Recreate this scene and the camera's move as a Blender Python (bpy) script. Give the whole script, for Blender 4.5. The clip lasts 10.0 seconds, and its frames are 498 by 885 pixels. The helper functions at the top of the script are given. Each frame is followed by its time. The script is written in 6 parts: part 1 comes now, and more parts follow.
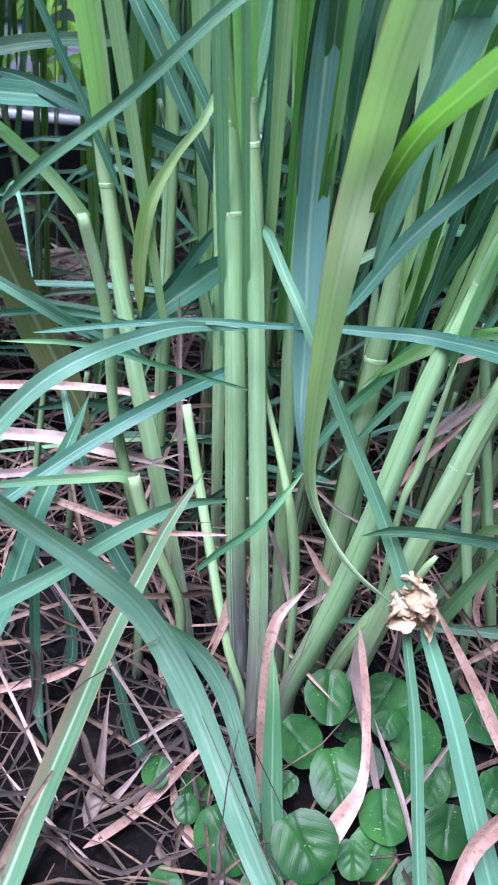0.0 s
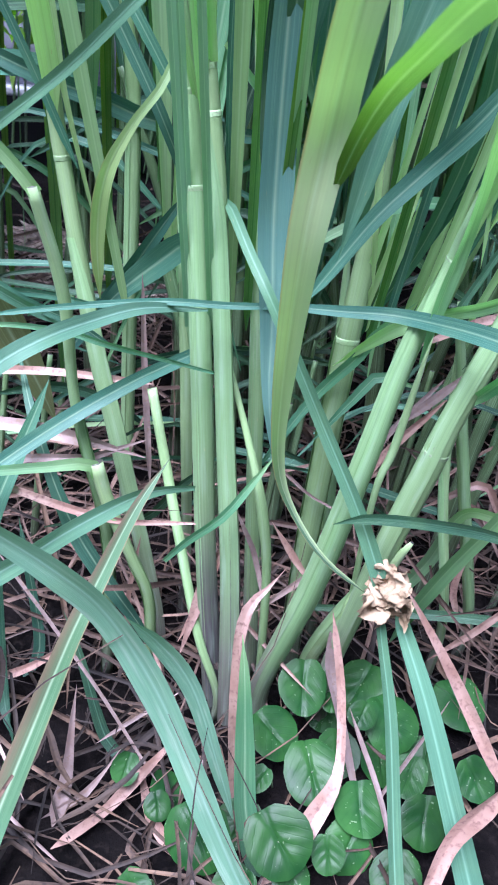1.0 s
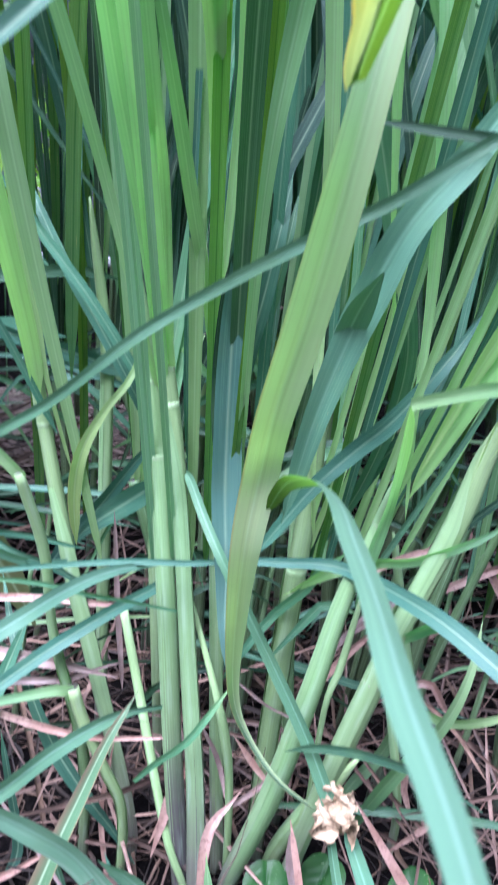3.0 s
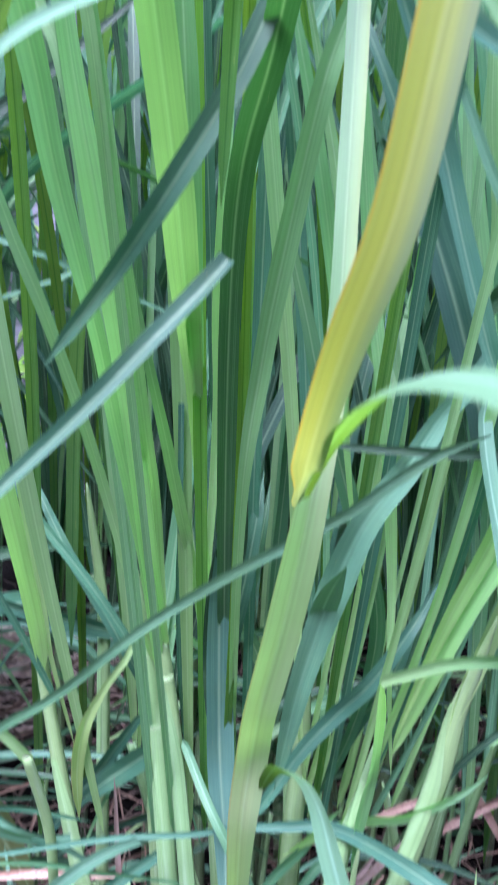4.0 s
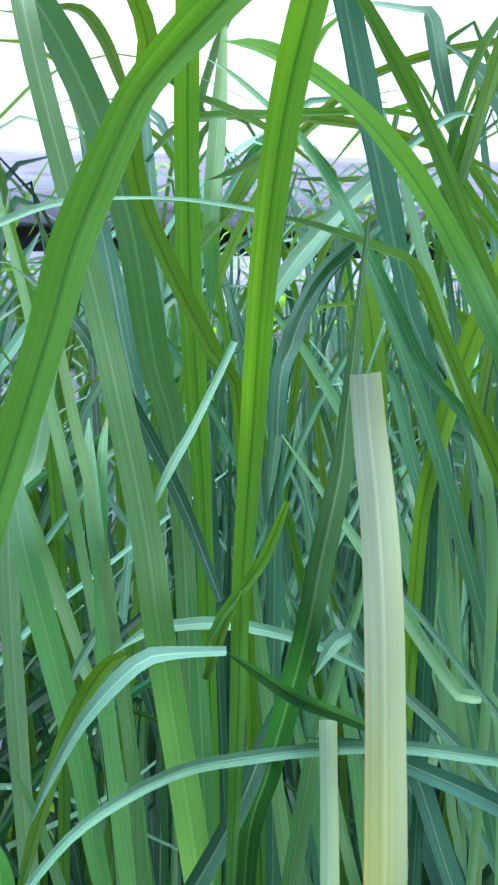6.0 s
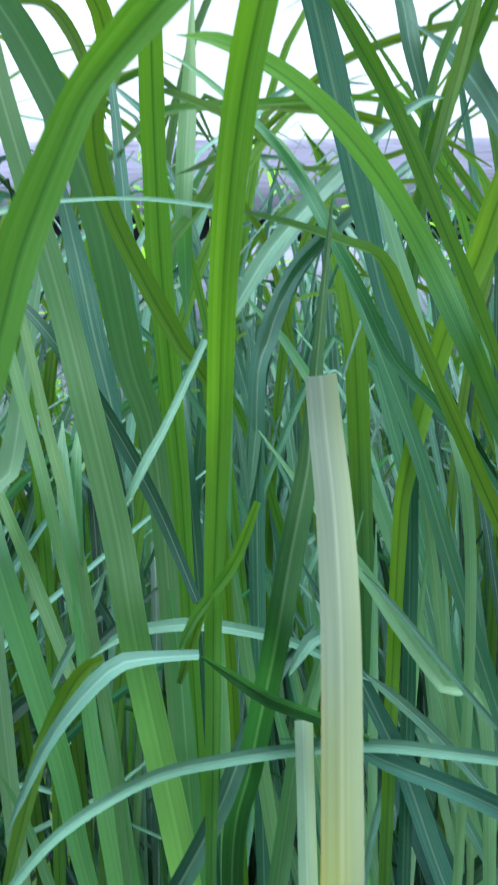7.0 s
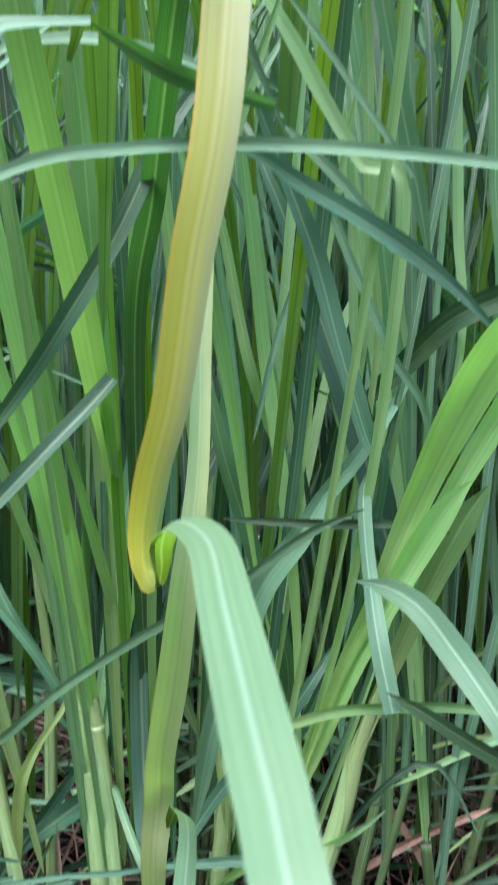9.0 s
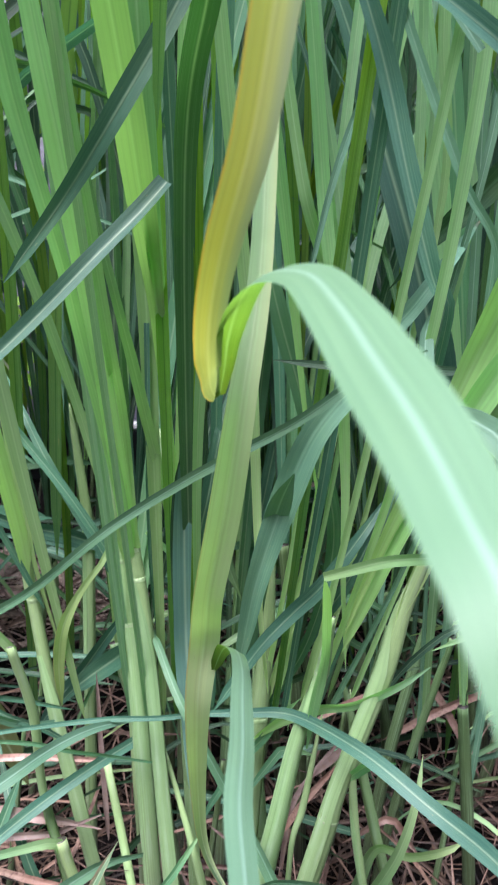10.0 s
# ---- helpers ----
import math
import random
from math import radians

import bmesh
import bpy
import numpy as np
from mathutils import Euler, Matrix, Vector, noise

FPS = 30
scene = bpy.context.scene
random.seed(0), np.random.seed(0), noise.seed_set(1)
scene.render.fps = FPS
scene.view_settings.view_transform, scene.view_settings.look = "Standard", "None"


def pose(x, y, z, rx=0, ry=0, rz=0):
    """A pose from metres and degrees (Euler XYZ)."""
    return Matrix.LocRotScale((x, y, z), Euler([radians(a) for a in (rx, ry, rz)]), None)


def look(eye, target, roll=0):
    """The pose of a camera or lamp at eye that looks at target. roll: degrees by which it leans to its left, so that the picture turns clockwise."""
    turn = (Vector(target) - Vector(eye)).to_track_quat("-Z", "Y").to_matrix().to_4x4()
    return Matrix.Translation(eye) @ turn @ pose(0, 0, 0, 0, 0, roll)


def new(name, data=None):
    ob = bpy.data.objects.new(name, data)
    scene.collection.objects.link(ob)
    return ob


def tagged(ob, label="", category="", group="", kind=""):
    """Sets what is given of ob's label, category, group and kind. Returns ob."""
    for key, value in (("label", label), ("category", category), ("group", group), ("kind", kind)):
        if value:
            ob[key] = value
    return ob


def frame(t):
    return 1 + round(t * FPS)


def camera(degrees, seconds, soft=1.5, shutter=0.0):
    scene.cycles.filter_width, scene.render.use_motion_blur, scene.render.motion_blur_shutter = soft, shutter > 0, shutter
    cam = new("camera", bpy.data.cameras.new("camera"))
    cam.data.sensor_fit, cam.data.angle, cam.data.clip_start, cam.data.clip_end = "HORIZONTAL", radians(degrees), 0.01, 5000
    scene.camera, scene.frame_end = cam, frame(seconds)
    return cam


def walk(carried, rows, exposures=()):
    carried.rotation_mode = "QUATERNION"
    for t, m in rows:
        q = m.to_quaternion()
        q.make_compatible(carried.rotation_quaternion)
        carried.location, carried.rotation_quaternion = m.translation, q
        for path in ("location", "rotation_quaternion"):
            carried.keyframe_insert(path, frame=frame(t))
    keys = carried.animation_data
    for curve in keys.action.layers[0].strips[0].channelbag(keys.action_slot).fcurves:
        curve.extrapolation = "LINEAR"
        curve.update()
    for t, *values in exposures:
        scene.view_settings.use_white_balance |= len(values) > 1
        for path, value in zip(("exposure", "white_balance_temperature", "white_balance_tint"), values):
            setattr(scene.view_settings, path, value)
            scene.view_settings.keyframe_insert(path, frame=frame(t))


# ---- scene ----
cam = camera(34.0, 10.0, soft=1.8, shutter=0.4)
# a small phone lens, focused on the front clump
cam.data.dof.use_dof = True
cam.data.dof.focus_distance = 0.46
cam.data.dof.aperture_fstop = 42
PATH = [
    (0, (-0.027, -0.408, 0.476), (0.036, 1.335, -0.502), 6.2),
    (0.5, (-0.02, -0.39, 0.472), (0.069, 1.336, -0.536), 5.9),
    (1, (-0.018, -0.388, 0.471), (0.093, 1.327, -0.551), 6.3),
    (1.5, (-0.015, -0.383, 0.471), (0.108, 1.336, -0.544), 6.5),
    (2, (-0.015, -0.388, 0.465), (0.129, 1.347, -0.518), 6.6),
    (2.5, (-0.014, -0.408, 0.511), (0.119, 1.371, -0.393), 6.0),
    (2.7, (-0.012, -0.405, 0.545), (0.125, 1.389, -0.328), 6.0),
    (3.8, (-0.018, -0.438, 0.624), (0.139, 1.506, 0.178), 2.9),
    (4, (-0.018, -0.452, 0.643), (0.137, 1.514, 0.31), 2.2),
    (4.5, (-0.018, -0.483, 0.684), (0.088, 1.513, 0.597), 1.3),
    (5, (-0.019, -0.517, 0.724), (0.061, 1.474, 0.897), 0.8),
    (5.5, (-0.019, -0.539, 0.785), (0.063, 1.42, 1.181), 0.5),
    (5.7, (-0.017, -0.548, 0.81), (0.055, 1.406, 1.233), 0.7),
    (6.8, (-0.002, -0.554, 0.825), (0.053, 1.392, 1.281), -1.1),
    (7, (0.005, -0.55, 0.827), (0.057, 1.408, 1.231), -1.3),
    (7.5, (0.023, -0.535, 0.791), (0.092, 1.44, 1.096), -0.6),
    (8, (0.028, -0.538, 0.761), (0.193, 1.451, 0.877), 0.1),
    (8.5, (0.021, -0.522, 0.702), (0.22, 1.468, 0.655), 0.2),
    (9, (0.024, -0.514, 0.679), (0.215, 1.461, 0.433), 1.2),
    (9.5, (0.022, -0.492, 0.647), (0.167, 1.462, 0.247), 1.8),
    (10, (0.012, -0.491, 0.638), (0.141, 1.445, 0.153), 2.2),
]
walk(cam, [(t, look(eye, target, roll)) for t, eye, target, roll in PATH],
     [(0, 2.10, 5270, 28), (2.5, 2.28, 5220, 28), (3.8, 2.3, 5370, 32), (4.5, 2.24, 5370, 28), (5.5, 1.80, 5430, 10), (7, 1.38, 5430, 9), (8, 1.68, 5460, 15), (8.5, 1.76, 6250, 14), (9, 1.82, 6300, 18), (10, 1.92, 6150, 25)])

# ---------------------------------------------------------------- light
world = bpy.data.worlds.new("overcast_sky")
scene.world = world
world.use_nodes = True
wn = world.node_tree.nodes
sky = wn.new("ShaderNodeTexSky")
sky.sky_type = "NISHITA"
sky.sun_disc = False
sky.sun_elevation = radians(66)
sky.sun_rotation = radians(212)
sky.dust_density = 2.0
sky.air_density = 1.0
wn["Background"].inputs["Strength"].default_value = 0.11
grey = wn.new("ShaderNodeHueSaturation")
grey.inputs["Saturation"].default_value = 0.45
world.node_tree.links.new(sky.outputs["Color"], grey.inputs["Color"])
world.node_tree.links.new(grey.outputs["Color"], wn["Background"].inputs["Color"])

sun = new("sun", bpy.data.lights.new("sun", "SUN"))
sun.data.energy = 3.1
sun.data.angle = radians(34)
sun.data.color = (1.0, 0.98, 0.95)
sun.matrix_world = look((-0.62, -0.95, 2.55), (0, 0, 0))


# ---------------------------------------------------------------- materials
class Nodes:
    def __init__(self, name):
        self.mat = bpy.data.materials.new(name)
        self.mat.use_nodes = True
        self.tree = self.mat.node_tree
        self.tree.nodes.clear()
        self.out = self.add("ShaderNodeOutputMaterial")

    def add(self, kind, **values):
        n = self.tree.nodes.new(kind)
        for key, value in values.items():
            n.inputs[key.replace("_", " ")].default_value = value
        return n

    def link(self, a, b):
        self.tree.links.new(a, b)

    def math(self, op, a, b=0.0, clamp=False):
        n = self.tree.nodes.new("ShaderNodeMath")
        n.operation, n.use_clamp = op, clamp
        for i, v in enumerate((a, b)):
            if isinstance(v, (int, float)):
                n.inputs[i].default_value = v
            else:
                self.link(v, n.inputs[i])
        return n.outputs[0]

    def mix(self, fac, a, b, blend="MIX"):
        n = self.tree.nodes.new("ShaderNodeMix")
        n.data_type, n.blend_type = "RGBA", blend
        for i, v in ((0, fac), (6, a), (7, b)):
            if isinstance(v, (int, float)):
                n.inputs[i].default_value = v
            elif isinstance(v, tuple):
                n.inputs[i].default_value = (*v, 1)
            else:
                self.link(v, n.inputs[i])
        return n.outputs[2]

    def ramp(self, fac, stops):
        n = self.tree.nodes.new("ShaderNodeValToRGB")
        while len(n.color_ramp.elements) < len(stops):
            n.color_ramp.elements.new(0.5)
        for e, (at, c) in zip(n.color_ramp.elements, stops):
            e.position, e.color = at, (*c, 1)
        self.link(fac, n.inputs[0])
        return n.outputs[0]

    def noise(self, vector, scale, detail=3.0, stretch=None):
        if stretch:
            m = self.add("ShaderNodeMapping")
            m.inputs["Scale"].default_value = stretch
            self.link(vector, m.inputs["Vector"])
            vector = m.outputs[0]
        n = self.add("ShaderNodeTexNoise", Scale=scale, Detail=detail)
        self.link(vector, n.inputs["Vector"])
        return n.outputs["Fac"]

    def bump(self, height, strength, distance):
        n = self.add("ShaderNodeBump", Strength=strength, Distance=distance)
        self.link(height, n.inputs["Height"])
        return n.outputs[0]


def leaf_material(name, stops, rib=(0.42, 0.56, 0.36), rib_mix=0.36, rough=0.5, glow=0.3, glow_tint=(0.62, 1.0, 0.32), edge=None, right=None, shine=0.38, island=False, blotch=0.12, streak=0.8, relief=0.45, banding=0.72, bloom=0.0, vary=0.56, grain=0.2):
    """A ribbed grass blade: pale midrib, fine parallel veins, blotches, and light that comes through it."""
    m = Nodes(name)
    uv = m.add("ShaderNodeUVMap").outputs[0]
    sep = m.add("ShaderNodeSeparateXYZ")
    m.link(uv, sep.inputs[0])
    across, along = sep.outputs[0], sep.outputs[1]
    rnd = m.add("ShaderNodeNewGeometry").outputs["Random Per Island"] if island else m.add("ShaderNodeObjectInfo").outputs["Random"]
    place = m.add("ShaderNodeTexCoord").outputs["Object"]
    colour = m.ramp(along, stops)
    # fine veins along the blade
    vein = m.noise(uv, 1.0, 2.0, (46, 2.5, 1))
    colour = m.mix(m.math("MULTIPLY", m.math("SUBTRACT", vein, 0.5, False), streak, True), colour, (0.36, 0.60, 0.34))
    band = m.noise(uv, 1.0, 2.0, (9, 1.1, 1))
    colour = m.mix(m.math("MULTIPLY", m.math("SUBTRACT", band, 0.48), banding, True), colour, (0.02, 0.08, 0.035))
    if right:
        colour = m.mix(m.math("MULTIPLY", m.math("SUBTRACT", m.math("ADD", across, m.math("MULTIPLY", band, 0.3)), 0.62), 2.2, True), colour, right)
    fine = m.noise(uv, 1.0, 1.0, (120, 4, 1))
    colour = m.mix(m.math("MULTIPLY", fine, grain), colour, (0.02, 0.06, 0.02))
    # blotches and wear
    patch = m.noise(place, 38, 4.0)
    colour = m.mix(m.math("MULTIPLY", m.math("SUBTRACT", patch, 0.5), blotch * 4, True), colour, (0.16, 0.26, 0.07))
    speck = m.math("MULTIPLY", m.math("SUBTRACT", m.noise(uv, 1.0, 3.0, (11, 34, 1)), 0.69), 14.0, True)
    colour = m.mix(m.math("MULTIPLY", speck, 0.6), colour, (0.40, 0.33, 0.16))
    # the very tip dries out on some blades
    worn = m.math("MULTIPLY", m.math("SUBTRACT", m.math("ADD", along, m.math("MULTIPLY", vein, 0.06)), 0.985), 16.0, True)
    colour = m.mix(m.math("MULTIPLY", worn, m.math("GREATER_THAN", rnd, 0.93)), colour, (0.26, 0.20, 0.11))
    if bloom:
        frost = m.math("MULTIPLY", m.math("SUBTRACT", m.noise(uv, 1.0, 4.0, (5, 6, 1)), 0.52), 5.0, True)
        colour = m.mix(m.math("MULTIPLY", frost, bloom), colour, (0.40, 0.52, 0.42))
    # each blade a little different
    hue = m.add("ShaderNodeHueSaturation")
    m.link(m.math("ADD", m.math("MULTIPLY", rnd, 0.03), 0.483), hue.inputs["Hue"])
    m.link(m.math("ADD", m.math("MULTIPLY", m.math("FRACT", m.math("MULTIPLY", rnd, 7.31)), vary), 1.0 - vary * 0.52), hue.inputs["Value"])
    hue.inputs["Saturation"].default_value = 0.93
    m.link(colour, hue.inputs["Color"])
    colour = hue.outputs[0]
    # midrib
    off = m.math("ABSOLUTE", m.math("SUBTRACT", across, 0.5))
    ribmask = m.math("POWER", m.math("SUBTRACT", 1.0, m.math("MULTIPLY", off, 10.0), True), 1.7)
    ribmask = m.math("MULTIPLY", ribmask, m.math("ADD", m.math("MULTIPLY", m.noise(uv, 1.0, 2.0, (1, 7, 1)), 1.1), 0.35), True)
    colour = m.mix(m.math("MULTIPLY", ribmask, rib_mix), colour, rib)
    if edge:
        rim = m.math("MULTIPLY", m.math("SUBTRACT", 0.075, across), 16.0, True)
        rim = m.math("MULTIPLY", rim, m.math("MULTIPLY", m.noise(uv, 1.0, 3.0, (2, 9, 1)), m.math("SUBTRACT", 2.6, m.math("MULTIPLY", along, 3.4), True), True), True)
        colour = m.mix(rim, colour, edge)
    body = m.add("ShaderNodeBsdfPrincipled", Roughness=rough)
    body.inputs["Specular IOR Level"].default_value = shine
    m.link(colour, body.inputs["Base Color"])
    height = m.math("ADD", m.math("MULTIPLY", vein, 0.6), m.math("MULTIPLY", ribmask, 0.8))
    m.link(m.bump(height, relief, 0.0006), body.inputs["Normal"])
    m.link(m.math("ADD", m.math("MULTIPLY", patch, 0.2), rough - 0.1), body.inputs["Roughness"])
    through_leaf = m.add("ShaderNodeBsdfTranslucent")
    m.link(m.mix(0.75, colour, m.mix(1.0, colour, tuple(2.2 * c for c in glow_tint), "MULTIPLY")), through_leaf.inputs["Color"])
    both = m.add("ShaderNodeMixShader", Fac=glow)
    m.link(body.outputs[0], both.inputs[1])
    m.link(through_leaf.outputs[0], both.inputs[2])
    m.link(both.outputs[0], m.out.inputs[0])
    return m.mat


def plain(name, a, b, scale, rough=0.8, bump=0.4, depth=0.002, c=None, island=False, stretch=None, shine=0.5, spread=0.6):
    """A surface with two scales of mottling and relief."""
    m = Nodes(name)
    place = m.add("ShaderNodeTexCoord").outputs["Object"]
    big = m.noise(place, scale, 4.0, stretch)
    small = m.noise(place, scale * 7, 5.0, stretch)
    colour = m.mix(m.math("MULTIPLY", m.math("SUBTRACT", big, 0.35), 3.0, True), a, b)
    if c:
        colour = m.mix(m.math("MULTIPLY", m.math("SUBTRACT", small, 0.52), 5.0, True), colour, c)
    rnd = m.add("ShaderNodeNewGeometry").outputs["Random Per Island"] if island else m.add("ShaderNodeObjectInfo").outputs["Random"]
    hue = m.add("ShaderNodeHueSaturation")
    m.link(m.math("ADD", m.math("MULTIPLY", m.math("POWER", rnd, 1.6), spread), 1 - spread * 0.45), hue.inputs["Value"])
    m.link(colour, hue.inputs["Color"])
    body = m.add("ShaderNodeBsdfPrincipled", Roughness=rough)
    body.inputs["Specular IOR Level"].default_value = shine
    m.link(hue.outputs[0], body.inputs["Base Color"])
    m.link(m.bump(m.math("ADD", big, m.math("MULTIPLY", small, 0.5)), bump, depth), body.inputs["Normal"])
    m.link(body.outputs[0], m.out.inputs[0])
    return m.mat


GREEN = leaf_material("grass_green", [(0, (0.20, 0.39, 0.15)), (0.3, (0.085, 0.25, 0.12)), (1, (0.05, 0.175, 0.095))])
BRIGHT = leaf_material("grass_bright", [(0, (0.43, 0.61, 0.26)), (0.4, (0.35, 0.56, 0.24)), (0.65, (0.22, 0.44, 0.18)), (1, (0.10, 0.26, 0.10))], blotch=0.05, glow=0.42, vary=0.36)
# lime tops and dark ribs paint light coming through the upper blades
LIME = leaf_material("grass_lime_backlit", [(0, (0.05, 0.15, 0.06)), (0.25, (0.10, 0.25, 0.04)), (0.65, (0.105, 0.255, 0.012)), (1, (0.12, 0.27, 0.01))], rib=(0.02, 0.09, 0.02), rib_mix=0.75, glow=0.66, glow_tint=(1.2, 1.1, 0.10), shine=0.12, rough=0.6)
# lit version of the lime blade: first half bright, rest dim, in colour
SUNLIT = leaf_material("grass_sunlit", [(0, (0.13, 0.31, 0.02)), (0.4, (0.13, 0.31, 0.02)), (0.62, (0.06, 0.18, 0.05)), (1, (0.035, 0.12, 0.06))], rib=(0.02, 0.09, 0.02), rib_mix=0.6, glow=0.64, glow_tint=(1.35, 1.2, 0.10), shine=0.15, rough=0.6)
MID = leaf_material("grass_mid", [(0, (0.28, 0.46, 0.17)), (0.3, (0.21, 0.41, 0.15)), (0.6, (0.14, 0.31, 0.12)), (1, (0.10, 0.26, 0.09))], blotch=0.05, glow=0.3, vary=0.3)
TWOTONE = leaf_material("grass_two_tone", [(0, (0.37, 0.55, 0.23)), (0.38, (0.29, 0.48, 0.20)), (0.55, (0.15, 0.33, 0.13)), (1, (0.11, 0.28, 0.09))], blotch=0.05, glow=0.45, vary=0.2)
FROSTED = leaf_material("grass_frosted", [(0, (0.15, 0.32, 0.21)), (1, (0.16, 0.34, 0.22))], rib=(0.34, 0.52, 0.42), rib_mix=0.5, rough=0.5, glow=0.15, bloom=0.5, vary=0.15)
PALE = leaf_material("grass_pale", [(0, (0.36, 0.56, 0.23)), (0.5, (0.24, 0.44, 0.21)), (1, (0.18, 0.37, 0.21))], glow=0.42, blotch=0.05, vary=0.45)
# teal and dark blades: tones lowered to deepen shade between the blades
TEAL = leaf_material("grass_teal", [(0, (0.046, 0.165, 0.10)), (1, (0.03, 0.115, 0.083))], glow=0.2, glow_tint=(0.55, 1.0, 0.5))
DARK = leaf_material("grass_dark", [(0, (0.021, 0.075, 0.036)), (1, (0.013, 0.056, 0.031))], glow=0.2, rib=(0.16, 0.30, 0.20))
GLAUCOUS = leaf_material("grass_glaucous", [(0, (0.10, 0.245, 0.15)), (1, (0.10, 0.25, 0.165))], rib=(0.32, 0.50, 0.40), rib_mix=0.5, rough=0.55, glow=0.15, shine=0.26)
OLIVE = leaf_material("grass_olive", [(0, (0.03, 0.08, 0.04)), (0.11, (0.06, 0.13, 0.06)), (0.18, (0.27, 0.40, 0.15)), (0.27, (0.52, 0.60, 0.29)), (0.5, (0.54, 0.64, 0.33)), (0.62, (0.47, 0.63, 0.32)), (0.8, (0.36, 0.58, 0.32)), (1, (0.44, 0.60, 0.44))], rib=(0.56, 0.66, 0.44), rib_mix=0.5, edge=(0.44, 0.27, 0.12), blotch=0.08, right=(0.44, 0.56, 0.29), grain=0.14, banding=0.7, glow=0.32, vary=0.1, streak=0.9)
SEAGREEN = leaf_material("grass_seagreen", [(0, (0.085, 0.22, 0.12)), (1, (0.08, 0.205, 0.125))], rib=(0.30, 0.52, 0.38), rough=0.42, glow=0.15)
DULL = leaf_material("grass_dull", [(0, (0.26, 0.34, 0.09)), (0.5, (0.36, 0.50, 0.16)), (1, (0.24, 0.38, 0.14))], edge=(0.50, 0.33, 0.20), glow=0.3, vary=0.1)
DULLBACK = leaf_material("grass_dull_olive", [(0, (0.10, 0.13, 0.04)), (1, (0.15, 0.17, 0.06))], glow=0.2, vary=0.2, blotch=0.3)
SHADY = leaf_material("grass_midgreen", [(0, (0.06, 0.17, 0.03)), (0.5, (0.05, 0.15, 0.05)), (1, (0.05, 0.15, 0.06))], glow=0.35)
YELLOW = leaf_material("grass_yellowed", [(0, (0.22, 0.28, 0.11)), (0.12, (0.42, 0.43, 0.11)), (0.25, (0.55, 0.55, 0.08)), (0.4, (0.53, 0.60, 0.10)), (0.53, (0.38, 0.45, 0.11)), (0.72, (0.225, 0.295, 0.18)), (1, (0.20, 0.27, 0.20))], rib=(0.50, 0.54, 0.36), edge=(0.72, 0.36, 0.04), right=(0.30, 0.39, 0.20), blotch=0.03, rough=0.55, relief=0.25, glow_tint=(0.8, 0.95, 0.35), streak=1.1, banding=0.9, vary=0.1)
FAN = leaf_material("grass_fan", [(0, (0.36, 0.56, 0.20)), (0.4, (0.28, 0.54, 0.18)), (1, (0.28, 0.56, 0.22))], banding=0.8, glow=0.42, vary=0.3)
ARCH = leaf_material("grass_arching", [(0, (0.09, 0.15, 0.02)), (0.14, (0.09, 0.19, 0.02)), (0.22, (0.15, 0.30, 0.09)), (0.36, (0.13, 0.28, 0.15)), (1, (0.13, 0.29, 0.175))], rib=(0.28, 0.44, 0.38), rib_mix=0.55, rough=0.5, glow=0.32, glow_tint=(0.95, 1.2, 0.12), streak=0.8, relief=0.3, shine=0.35, banding=0.7, blotch=0.08)
BLUISH = leaf_material("grass_bluish", [(0, (0.17, 0.36, 0.30)), (0.5, (0.09, 0.24, 0.18)), (1, (0.05, 0.17, 0.10))], glow=0.15)
BROWNEDGE = leaf_material("grass_brown_edged", [(0, (0.08, 0.19, 0.085)), (1, (0.07, 0.175, 0.085))], edge=(0.34, 0.18, 0.10), right=(0.20, 0.16, 0.095), rib_mix=0.6, glow=0.15)
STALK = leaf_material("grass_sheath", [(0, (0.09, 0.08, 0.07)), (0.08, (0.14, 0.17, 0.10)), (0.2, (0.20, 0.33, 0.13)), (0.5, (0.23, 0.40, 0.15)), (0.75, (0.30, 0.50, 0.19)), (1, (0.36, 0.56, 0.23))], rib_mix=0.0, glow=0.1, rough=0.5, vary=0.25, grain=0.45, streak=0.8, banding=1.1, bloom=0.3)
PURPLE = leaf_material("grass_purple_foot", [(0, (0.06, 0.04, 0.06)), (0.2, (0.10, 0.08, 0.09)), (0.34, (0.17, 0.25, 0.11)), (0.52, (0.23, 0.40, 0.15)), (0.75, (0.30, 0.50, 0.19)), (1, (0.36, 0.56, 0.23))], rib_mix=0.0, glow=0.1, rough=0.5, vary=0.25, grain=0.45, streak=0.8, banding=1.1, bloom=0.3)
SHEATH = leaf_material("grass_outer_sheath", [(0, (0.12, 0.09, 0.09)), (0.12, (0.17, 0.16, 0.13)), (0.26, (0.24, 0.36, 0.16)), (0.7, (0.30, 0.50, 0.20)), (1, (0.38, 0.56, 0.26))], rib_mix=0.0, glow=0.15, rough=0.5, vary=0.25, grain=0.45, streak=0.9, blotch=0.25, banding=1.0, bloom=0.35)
# dark low down, paler at tips: shade deep in the grass, in colour
FILL = leaf_material("grass_depth_shaded", [(0, (0.03, 0.07, 0.025)), (0.3, (0.014, 0.05, 0.034)), (0.7, (0.028, 0.088, 0.062)), (1, (0.07, 0.20, 0.14))], glow=0.25, glow_tint=(0.55, 1.0, 0.5))
# dimmed copy of the stalk sheath for grass behind; shade put into the colour
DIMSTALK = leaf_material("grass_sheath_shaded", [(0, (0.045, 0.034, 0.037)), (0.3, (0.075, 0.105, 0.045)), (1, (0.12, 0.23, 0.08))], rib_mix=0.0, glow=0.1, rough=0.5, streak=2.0)
